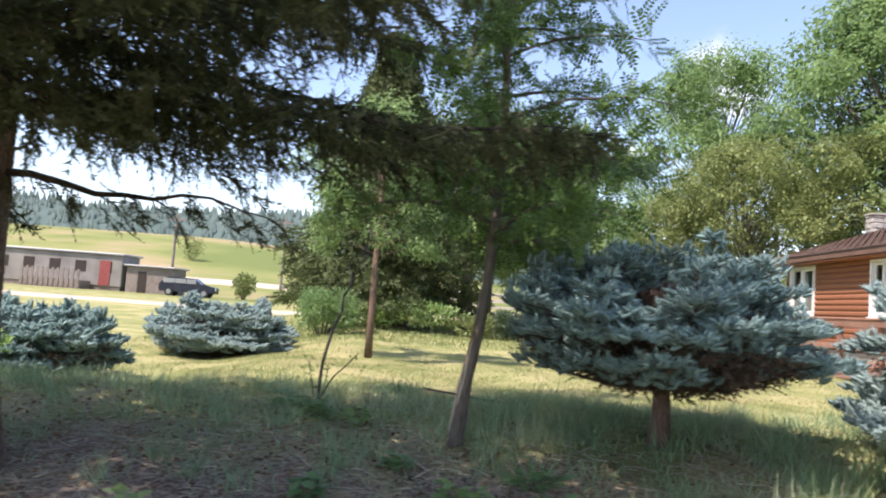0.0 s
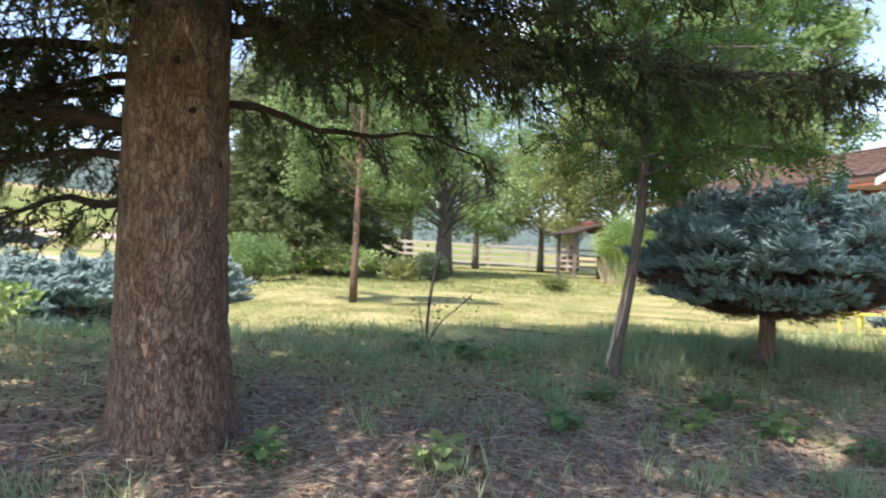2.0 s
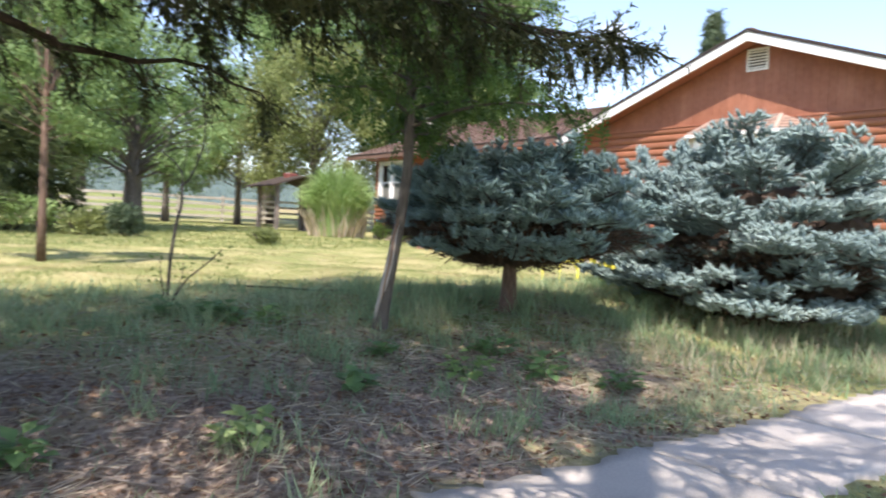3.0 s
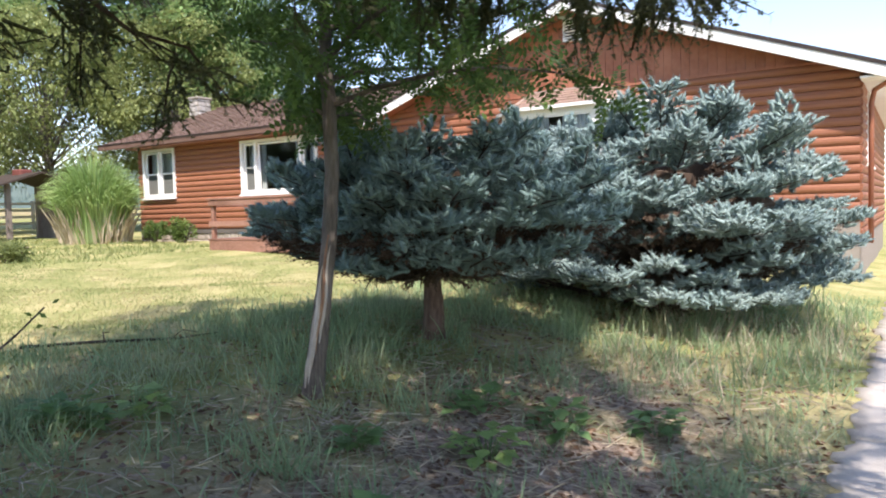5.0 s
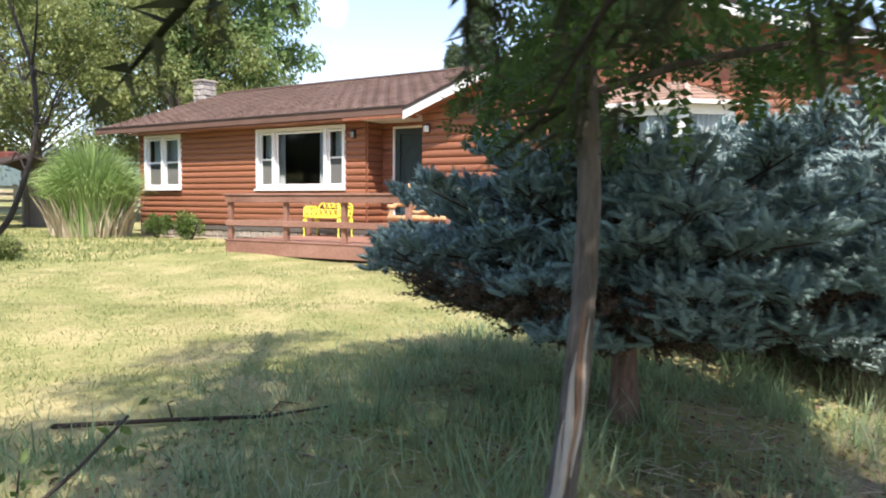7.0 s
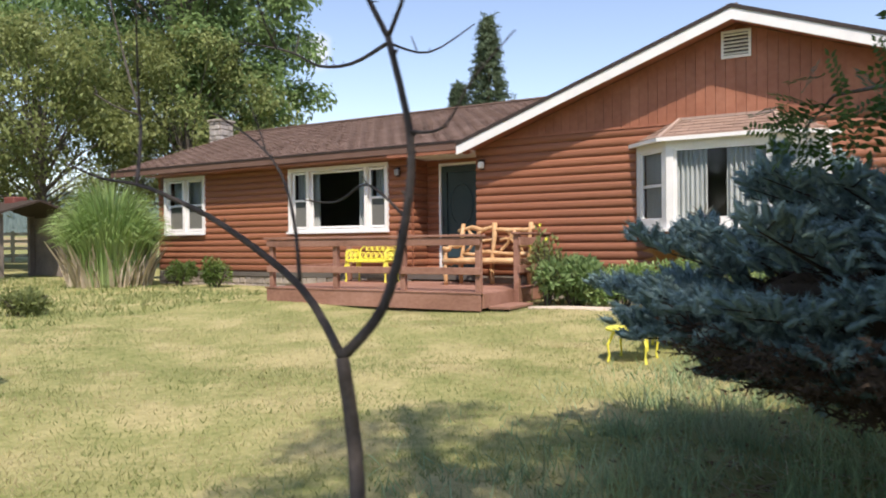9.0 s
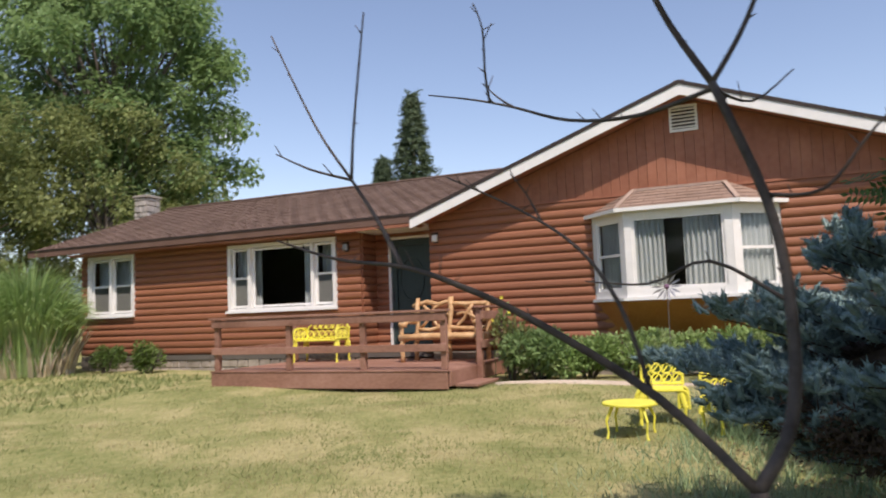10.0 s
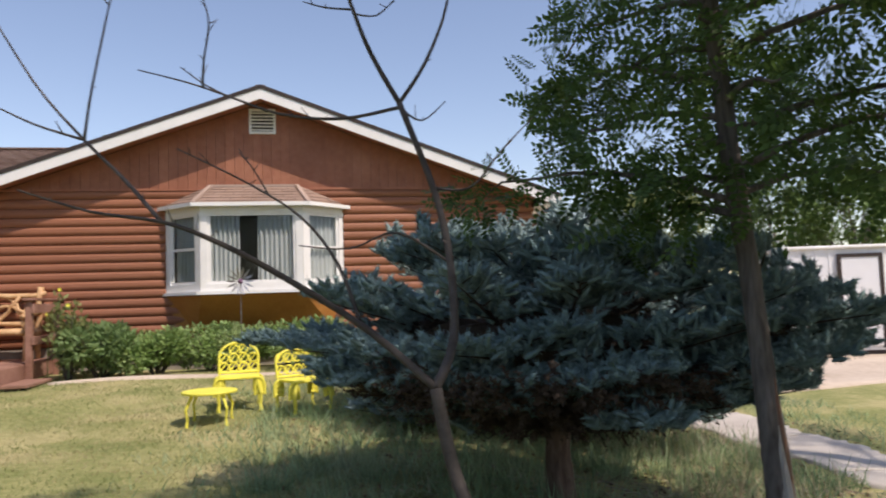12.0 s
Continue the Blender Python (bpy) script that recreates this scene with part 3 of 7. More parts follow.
for ye, ze in ((YL, ZL), (YRT, ZRT)):
    sloped_board("rake_board", M_WHITE, XF - 0.035, XF - 0.003, YR, ZR, ye, ze, 0.035, 0.205, roof)
    sloped_board("drip_edge", M_DARKTRIM, XF - 0.05, XF + 0.03, YR, ZR, ye, ze, -0.03, 0.033, roof)
    sloped_board("rake_soffit", M_BOARD, XF + 0.002, XG - 0.02, YR, ZR, ye, ze, 0.13, 0.15, roof)
bm = bmesh.new()
box(bm, EX - 0.03, EX - 0.002, YL - 0.05, 23.6, EZ - 0.15, EZ - 0.02)
part("eave_fascia", bm, material("brown_fascia", [(0.13, 0.075, 0.055), (0.18, 0.11, 0.085)], 2, 0.6), roof, "dark brown eave board")
bar("drip_edge", M_DARKTRIM, roof, EX - 0.045, EX + 0.02, YL - 0.02, 23.6, EZ - 0.018, EZ + 0.02)
bar("eave_soffit", M_BOARD, roof, EX, XM + 0.1, 14.72, 22.3, EZ - 0.20, EZ - 0.17)
bar("entry_soffit", M_WHITE, roof, EX, XD + 0.1, 13.12, 14.68, EZ - 0.20, EZ - 0.17)
bar("soffit_edge", M_BOARD, roof, EX - 0.02, EX + 0.02, 13.2, 15.0, EZ - 0.22, EZ - 0.155)
bar("side_fascia", M_WHITE, roof, XF, 19.8, YRT - 0.03, YRT - 0.002, ZRT - 0.16, ZRT - 0.01)
bar("side_soffit", M_WHITE, roof, XF + 0.02, 19.8, YRT, 3.78, ZRT - 0.17, ZRT - 0.14)
bm = bmesh.new()
tube(bm, [(XG + 0.1, YRT + 0.02, ZRT - 0.2), (XG + 0.25, 3.62, 3.1), (XG + 0.25, 3.66, 2.9), (XG + 0.25, 3.66, 0.7)], [0.04] * 4, 8)
part("downspout", bm, M_BOARD, house, smooth=True)

# stone foundation and chimney
def stones(name, parent, x, y0, y1, z0, z1, rng):
    base = bar(name, M_MORTAR, parent, x, x + 0.1, y0, y1, z0, z1)
    z = z0
    while z < z1 - 0.06:
        h = rng.uniform(0.12, 0.2)
        y = y0
        while y < y1 - 0.08:
            w = rng.uniform(0.16, 0.42)
            bm = bmesh.new()
            box(bm, x - rng.uniform(0.015, 0.04), x + 0.02, y + 0.012, min(y + w, y1) - 0.012, z + 0.01, min(z + h, z1) - 0.01)
            bmesh.ops.bevel(bm, geom=bm.edges[:], offset=0.018, segments=1, affect="EDGES")
            for v in bm.verts:
                v.co += Vector((rng.uniform(-0.006, 0.006), rng.uniform(-0.01, 0.01), rng.uniform(-0.01, 0.01)))
            part("stone", bm, M_STONE, base)
            y += w
        z += h
    return base


stones("foundation", house, XM - 0.03, 14.7, 22.3, 0.45, 1.05, random.Random(5))
bar("gable_foundation", M_MORTAR, house, XG - 0.01, XG + 0.1, 3.8, 13.1, -0.2, 1.05)
bar("side_foundation", M_MORTAR, house, XG, 19.3, 3.8, 3.9, -0.3, 0.82)
CX0, CX1, CY0, CY1, CZ = 13.96, 14.50, 23.80, 24.25, 5.44
chimney = bar("chimney", M_MORTAR, house, CX0, CX1, CY0, CY1, 0.4, CZ, label="pale fieldstone chimney with a flat cap")
rng_ch, z = random.Random(8), 3.0
while z < CZ - 0.08:
    h = rng_ch.uniform(0.13, 0.2)
    for along, lo_s, hi_s in (("x", CX0, CX1), ("y", CY0, CY1)):
        u = lo_s
        while u < hi_s - 0.08:
            w, d = rng_ch.uniform(0.16, 0.36), rng_ch.uniform(0.02, 0.045)
            span = (u + 0.01, min(u + w, hi_s) - 0.01)
            bm = bmesh.new()
            box(bm, *(span if along == "x" else (CX0 - d, CX0 + 0.01)), *((CY0 - d, CY0 + 0.01) if along == "x" else span), z + 0.01, min(z + h, CZ) - 0.01)
            bmesh.ops.bevel(bm, geom=bm.edges[:], offset=0.02, segments=1, affect="EDGES")
            for v in bm.verts:
                v.co += Vector((rng_ch.uniform(-0.008, 0.008), rng_ch.uniform(-0.006, 0.006), rng_ch.uniform(-0.01, 0.01)))
            part("stone", bm, M_STONEPALE, chimney)
            u += w
    z += h
bar("chimney_cap", M_MORTAR, chimney, CX0 - 0.06, CX1 + 0.05, CY0 - 0.06, CY1 + 0.05, CZ + 0.002, CZ + 0.08, 0.02)



# windows
def sash(parent, m, u0, u1, z0, z1, depth, split=True, screen=True, curtain=0.0):
    """A framed sash in local coordinates (u along, w inwards, z): rails, panes, screen, and curtain behind."""
    t = 0.045
    rails = [(u0, u1, z0, z0 + t), (u0, u1, z1 - t, z1), (u0, u0 + t, z0 + t, z1 - t), (u1 - t, u1, z0 + t, z1 - t)]
    zm = z0 + (z1 - z0) * 0.5
    if split:
        rails.append((u0 + t, u1 - t, zm - t / 2, zm + t / 2))
    for a, b, c, d in rails:
        bm = bmesh.new()
        box(bm, a, b, depth, depth + 0.04, c, d, m)
        part("sash_rail", bm, M_WHITE, parent)
    spans = [(z0 + t, zm - t / 2), (zm + t / 2, z1 - t)] if split else [(z0 + t, z1 - t)]
    for i, (c, d) in enumerate(spans):
        quad = [m @ Vector(q) for q in ((u0 + t, depth + 0.02, c), (u1 - t, depth + 0.02, c), (u1 - t, depth + 0.02, d), (u0 + t, depth + 0.02, d))]
        inwards = m.to_3x3() @ Vector((0, 1, 0))
        if (quad[1] - quad[0]).cross(quad[3] - quad[0]).dot(inwards) > 0:
            quad.reverse()
        mesh_from("pane", [tuple(q) for q in quad], [(0, 1, 2, 3)], M_GLASS, parent).visible_shadow = False
        if screen and split and i == 0:
            bm = bmesh.new()
            box(bm, u0 + t, u1 - t, depth + 0.03, depth + 0.034, c, d, m)
            part("insect_screen", bm, M_SCREEN, parent)


def drape(parent, m, u0, u1, z0, z1, depth, folds):
    n = folds * 6
    us = np.linspace(u0, u1, n + 1)
    w = depth + 0.03 * np.sin(np.linspace(0, folds * 2 * np.pi, n + 1)) + 0.008 * np.sin(np.arange(n + 1) * 1.7)
    v = [m @ Vector((float(a), float(b), z)) for z in (z0, z1) for a, b in zip(us, w)]
    f = [(i, i + 1, n + 2 + i, n + 1 + i) for i in range(n)]
    return mesh_from("curtain", [tuple(q) for q in v], f, M_CURTAIN, parent, smooth=True)


def frame_bars(parent, m, u0, u1, z0, z1, t, bars_at, w0=-0.075, w1=0.09):
    spans = [(u0, u1, z1 - t, z1), (u0, u1, z0, z0 + t * 0.8)] + [(u0, u0 + t, z0 + t * 0.8, z1 - t), (u1 - t, u1, z0 + t * 0.8, z1 - t)]
    spans += [(c - t / 2, c + t / 2, z0 + t * 0.8, z1 - t) for c in bars_at]
    for a, b, c, d in spans:
        bm = bmesh.new()
        box(bm, a, b, w0, w1, c, d, m)
        part("window_frame", bm, M_WHITE, parent)
    bm = bmesh.new()
    box(bm, u0 - 0.03, u1 + 0.03, w0 - 0.04, w0 + 0.01, z0 - 0.035, z0 + 0.01, m)
    part("window_sill", bm, M_WHITE, parent)


def sub(name, label=""):
    e = empty(name, 0, 0, 0, label)
    e.parent = house
    e.matrix_parent_inverse = house.matrix_basis.inverted()
    return e


MF = Matrix(((0, 1, 0, XM), (1, 0, 0, 0), (0, 0, 1, 0), (0, 0, 0, 1)))
win = sub("picture_window", "white three-part picture window with parted curtains")
a, b, c, d = W2
q1, q2 = a + 0.56, b - 0.56
frame_bars(win, MF, a, b, c, d, 0.075, (q1, q2))
sash(win, MF, a + 0.09, q1 - 0.045, c + 0.075, d - 0.09, 0.0)
sash(win, MF, q2 + 0.045, b - 0.09, c + 0.075, d - 0.09, 0.0)
sash(win, MF, q1 + 0.045, q2 - 0.045, c + 0.075, d - 0.09, 0.01, split=False)
drape(win, MF, q1 - 0.02, q1 + 0.32, c, d, 0.16, 5)
drape(win, MF, q2 - 0.16, q2 + 0.02, c, d, 0.16, 3)
drape(win, MF, a + 0.02, q1 - 0.05, c, d, 0.26, 5)
drape(win, MF, q2 + 0.05, b - 0.02, c, d, 0.26, 5)
win = sub("twin_window", "white double-hung twin window")
a, b, c, d = W1
mid = (a + b) / 2
frame_bars(win, MF, a, b, c, d, 0.075, (mid,))
sash(win, MF, a + 0.09, mid - 0.045, c + 0.075, d - 0.09, 0.0)
sash(win, MF, mid + 0.045, b - 0.09, c + 0.075, d - 0.09, 0.0)
drape(win, MF, a + 0.02, b - 0.02, c, d, 0.25, 12)
MS = Matrix(((1, 0, 0, XG), (0, 1, 0, 3.8), (0, 0, 1, 0), (0, 0, 0, 1)))
win = sub("side_window", "white double-hung side window")
frame_bars(win, MS, 1.2, 2.2, 1.95, 3.2, 0.085, ())
sash(win, MS, 1.29, 2.11, 2.03, 3.11, 0.0)
drape(win, MS, 1.25, 2.15, 1.95, 3.2, 0.25, 7)

# bay window
bay = sub("bay_window", "white bay window with pale curtains and shingle hip roof")
BX = 9.75
plan = [(XG, 10.08), (BX, 9.46), (BX, 7.86), (XG, 7.18)]
for (xa, ya), (xb, yb), kind in zip(plan, plan[1:], ("side", "middle", "side")):
    d = Vector((xb - xa, yb - ya, 0))
    ln = d.length
    d.normalize()
    inn = Vector((-d.y, d.x, 0))
    if inn.x < 0:
        inn = -inn
    mb = Matrix(((d.x, inn.x, 0, xa), (d.y, inn.y, 0, ya), (0, 0, 1, 0), (0, 0, 0, 1)))
    t = 0.11
    for u0, u1, z0, z1 in ((0.0, ln, 3.12, 3.24), (0.0, ln, 1.87, 1.99), (0.0, t, 1.99, 3.12), (ln - t, ln, 1.99, 3.12)):
        bm = bmesh.new()
        box(bm, u0, u1, -0.01, 0.09, z0, z1, mb)
        part("window_frame", bm, M_WHITE, bay)
    sash(bay, mb, t, ln - t, 1.99, 3.12, 0.01, split=kind == "side", screen=False)
    if kind == "middle":
        drape(bay, mb, 0.1, 0.60, 1.9, 3.2, 0.085, 7)
        drape(bay, mb, ln - 0.72, ln - 0.1, 1.9, 3.2, 0.085, 8)
    else:
        drape(bay, mb, 0.12, ln - 0.12, 1.9, 3.2, 0.10, 7)


def prism(bm, low, high):
    a, b = [bm.verts.new(p) for p in low], [bm.verts.new(p) for p in high]
    bm.faces.new(a[::-1]), bm.faces.new(b)
    for i in range(len(a)):
        bm.faces.new((a[i], a[(i + 1) % len(a)], b[(i + 1) % len(b)], b[i]))


def grown(pts, g, z):
    return [(XG - 0.02 if i in (0, 3) else x - g, y + (g if i < 2 else -g), z) for i, (x, y) in enumerate(pts)]


bm = bmesh.new()
prism(bm, grown(plan, 0.06, 1.82), grown(plan, 0.06, 1.868))
part("bay_sill", bm, M_WHITE, bay)
bm = bmesh.new()
prism(bm, grown(plan, 0.0, 1.81), [(XG - 0.02, 9.9, 1.22), (XG - 0.06, 9.6, 1.22), (XG - 0.06, 7.8, 1.22), (XG - 0.02, 7.4, 1.22)][0:4])
part("bay_skirt", bm, material("varnished_plank", [(0.34, 0.13, 0.03), (0.44, 0.19, 0.05)], 3, 0.35, 0.001, 25), bay, "varnished orange-brown panel")
ev = grown(plan, 0.11, 3.25)
tp = [(XG - 0.03, 9.45, 3.61), (XG - 0.06, 9.35, 3.61), (XG - 0.06, 7.95, 3.61), (XG - 0.03, 7.85, 3.61)]
bm = bmesh.new()
prism(bm, ev, tp)
part("bay_roof", bm, M_SHINGLE, bay)
bm = bmesh.new()
for i in range(3):
    shingles(bm, ev[i], ev[i + 1], tp[i], tp[i + 1], rng_roof, 0.12, 0.3)
tagged(part("bay_shingles", bm, material("faded_shingle", [(0.25, 0.17, 0.13), (0.33, 0.235, 0.185)], 3, 0.9, 0.003, 50, per_piece=0.12), bay), kind="stuff")
bm = bmesh.new()
for i in range(3):
    beam(bm, Vector(ev[i]) + Vector((0, 0, 0.0)), Vector(ev[i + 1]), 0.05, 0.06)
part("bay_eave_trim", bm, M_WHITE, bay)
bm = bmesh.new()
for i in (1, 2):
    beam(bm, Vector(ev[i]) + Vector((0, 0, 0.03)), Vector(tp[i]) + Vector((0, 0, 0.03)), 0.07, 0.03)
beam(bm, Vector(tp[1]) + Vector((0, 0, 0.02)), Vector(tp[2]) + Vector((0, 0, 0.02)), 0.05, 0.04)
part("hip_trim", bm, material("pale_hip_trim", [(0.36, 0.27, 0.22), (0.45, 0.34, 0.28)], 4, 0.8), bay)

# front door
door = sub("front_door", "dark green storm door in a white frame")
y0, y1, z0, z1 = 13.40, 14.38, 1.10, 3.30
for aa in ((y0, y0 + 0.05, z0, z1), (y1 - 0.05, y1, z0, z1), (y0 + 0.05, y1 - 0.05, z1 - 0.05, z1)):
    bar("door_frame", M_WHITE, door, XD - 0.05, XD + 0.1, *aa)
for aa in ((y0 + 0.05, y0 + 0.17, z0 + 0.03, z1 - 0.06), (y1 - 0.17, y1 - 0.05, z0 + 0.03, z1 - 0.06), (y0 + 0.17, y1 - 0.17, z1 - 0.18, z1 - 0.06), (y0 + 0.17, y1 - 0.17, z0 + 0.03, z0 + 0.28), (y0 + 0.17, y1 - 0.17, 1.72, 1.84)):
    bar("door_rail", M_DOOR, door, XD - 0.02, XD + 0.02, *aa, bevel=0.004)
bar("door_screen", M_DOOR, door, XD + 0.03, XD + 0.04, y0 + 0.17, y1 - 0.17, 1.84, z1 - 0.18)
bar("door_panel", material("teal_panel", [(0.10, 0.19, 0.19), (0.14, 0.24, 0.235)], 3, 0.5), door, XD + 0.0, XD + 0.01, y0 + 0.17, y1 - 0.17, z0 + 0.28, 1.72)
bm = bmesh.new()
arc = [(XD + 0.024, 13.89 + 0.26 * math.cos(q), 2.45 + 0.42 * math.sin(q)) for q in np.linspace(0, 2 * math.pi, 25)]
tube(bm, arc, [0.012] * len(arc), 6, False)
part("oval_moulding", bm, M_DOOR, door)
bm = bmesh.new()
tube(bm, [(XD - 0.03, y1 - 0.11, 2.02), (XD - 0.07, y1 - 0.11, 2.04), (XD - 0.07, y1 - 0.11, 2.18), (XD - 0.03, y1 - 0.11, 2.2)], [0.012] * 4, 6)
part("door_handle", bm, M_DARKTRIM, door)
bar("threshold", M_DECK, door, XD - 0.12, XD + 0.1, y0, y1, 1.0, 1.10)
for yy, xx in ((14.99, XM), (12.95, XG)):
    lamp = sub("porch_lantern", "small wall lantern, switched off")
    bar("lantern_plate", M_DARKTRIM, lamp, xx - 0.075, xx - 0.055, yy - 0.045, yy + 0.045, 3.02, 3.22)
    bar("lantern_body", M_WHITE if xx == XG else M_STEEL, lamp, xx - 0.16, xx - 0.075, yy - 0.05, yy + 0.05, 3.05, 3.17, bevel=0.015)
    bar("lantern_cap", M_DARKTRIM, lamp, xx - 0.17, xx - 0.07, yy - 0.06, yy + 0.06, 3.172, 3.20, bevel=0.008)

# ---- deck ----
deck = empty("deck", 9.3, 14.2, gz(9.3, 14.2), "low red-brown stained wooden deck with rails", "deck")
DX0, DX1, DY0, DY1, DZ = 7.92, 10.46, 11.80, 16.15, 0.91
x = DX0
while x < DX1 - 0.05:
    bar("plank", M_DECK, deck, x, min(x + 0.138, DX1), DY0, DY1, DZ - 0.04, DZ, 0.004)
    x += 0.145
for i in range(4):
    bar("entry_plank", M_DECK, deck, DX1 + 0.006 + i * 0.145, DX1 + 0.144 + i * 0.145, 13.13, 14.62, DZ - 0.04, DZ + 0.002, 0.004)
bar("rim_board", M_DECK, deck, DX0 - 0.04, DX0 - 0.002, DY0, DY1, DZ - 0.28, DZ - 0.03, 0.004)
bar("rim_cap", M_DECK, deck, DX0 - 0.05, DX0 - 0.002, DY0 - 0.03, DY1 + 0.03, DZ - 0.027, DZ - 0.001, 0.004)
bar("rim_board", M_DECK, deck, DX0, DX1, DY0 - 0.04, DY0 - 0.002, DZ - 0.24, DZ - 0.012, 0.004)
bar("rim_board", M_DECK, deck, DX0, DX1, DY1 + 0.002, DY1 + 0.04, DZ - 0.24, DZ - 0.012, 0.004)
for yy in (12.1, 13.4, 14.7, 15.9):
    bar("joist_block", M_WOODOLD, deck, 8.1, 10.3, yy, yy + 0.1, gz(9, yy) - 0.1, DZ - 0.045)
for yy in (16.08, 14.62, 13.24, 11.87):
    bar("post", M_DECK, deck, DX0 + 0.004, DX0 + 0.094, yy - 0.045, yy + 0.045, DZ + 0.001, 1.76, 0.006)
bar("post", M_DECK, deck, DX1 - 0.25, DX1 - 0.16, DY1 - 0.10, DY1 - 0.01, DZ + 0.001, 1.76, 0.006)
bar("post", M_DECK, deck, 8.98, 9.07, DY0 - 0.13, DY0 - 0.042, gz(9.0, 11.7) - 0.05, 1.80, 0.006)
bar("post", M_DECK, deck, 10.14, 10.23, DY0 - 0.13, DY0 - 0.042, gz(10.1, 11.7) - 0.05, 1.80, 0.006)
for z0, z1 in ((1.62, 1.752), (1.17, 1.29)):
    bar("rail", M_DECK, deck, DX0 - 0.038, DX0 + 0.002, DY0 + 0.01, DY1, z0 + 0.01, z1, 0.005)
    bar("rail", M_DECK, deck, DX0 + 0.10, DX1 - 0.13, DY1 - 0.008, DY1 + 0.03, z0, z1 - 0.01, 0.005)
    bar("rail", M_DECK, deck, 8.96, 10.28, DY0 - 0.172, DY0 - 0.132, z0, z1, 0.005)
bar("rail_cap", M_DECK, deck, DX0 - 0.06, DX0 + 0.11, DY0 - 0.02, DY1 + 0.05, 1.762, 1.80, 0.006)
bar("rail_cap", M_DECK, deck, 8.93, 10.27, DY0 - 0.19, DY0 - 0.02, 1.802, 1.838, 0.006)
bar("step_tread", M_DECK, deck, 8.02, 8.92, DY0 - 0.42, DY0 - 0.06, 0.655, 0.70, 0.006)
bar("step_riser", M_DARKTRIM, deck, 8.07, 8.87, DY0 - 0.3, DY0 - 0.07, gz(8.5, 11.5) - 0.1, 0.65)

# ---- plants: templates ----
def needle_shoot(needles, length, spread, seed, lift=0.55, width=0.035, core=0.05):
    """A shoot along +z, 1 long, with thin needles all round it."""
    r = np.random.default_rng(seed)
    v, f = [], []
    for k in range(3):
        a = 2 * np.pi * k / 3
        v.append((core * np.cos(a), core * np.sin(a), 0))
    v.append((0, 0, 1.02))
    f += [(0, 1, 3), (1, 2, 3), (2, 0, 3)]
    for i in range(needles):
        z = (i + r.uniform(0, 1)) / needles
        a = i * 2.4 + r.uniform(-0.3, 0.3)
        d = np.array([np.cos(a), np.sin(a), 0])
        t = np.array([-np.sin(a), np.cos(a), 0])
        base = d * core * 0.6 * (1 - z) + np.array([0, 0, z])
        ln = length * (1 - 0.45 * z) * r.uniform(0.8, 1.15)
        tip = base + (d * spread + np.array([0, 0, lift])) * ln
        n = len(v)
        v += [base - t * width, base + t * width, tip]
        f.append((n, n + 1, n + 2))
    return np.array(v), np.array(f)


def leaf_template(width=0.5, fold=0.12):
    v = np.array([(0, 0, 0), (width / 2, fold, 0.45), (0, 0, 1.0), (-width / 2, fold, 0.45), (0, -0.02, 0.45)])
    return v, np.array([(0, 1, 4), (1, 2, 4), (2, 3, 4), (3, 0, 4)])


def pinnate_template(pairs=7, seed=1):
    """A compound leaf along +z, 1 long: a thin stalk with pairs of oval leaflets."""
    r = np.random.default_rng(seed)
    v, f = [(-0.008, 0, 0), (0.008, 0, 0), (0, 0.01, 1.0)], [(0, 1, 2)]
    spots = [(s, 0.18 + 0.75 * i / (pairs - 1)) for i in range(pairs) for s in (-1, 1)] + [(0, 1.0)]
    for s, z in spots:
        d = np.array([s * 0.9, 0.15 * r.uniform(-1, 1), 0.35 if s else 1.0])
        d /= np.linalg.norm(d)
        side = np.array([0.0, 0, 1.0]) if s else np.array([1.0, 0, 0])
        side = side - d * side.dot(d)
        side /= np.linalg.norm(side)
        ln, w = 0.21 * r.uniform(0.85, 1.1), 0.055
        o = np.array([0, 0, z])
        n = len(v)
        v += [o, o + d * ln * 0.45 + side * w, o + d * ln, o + d * ln * 0.45 - side * w]
        f += [(n, n + 1, n + 2), (n, n + 2, n + 3)]
    return np.array(v), np.array(f)


def blade_template(bend=0.35, width=0.05):
    v = np.array([(-width, 0, 0), (width, 0, 0), (-width * 0.7, bend * 0.3, 0.55), (width * 0.7, bend * 0.3, 0.55), (0, bend, 1.0)])
    return v, np.array([(0, 1, 3), (0, 3, 2), (2, 3, 4)])




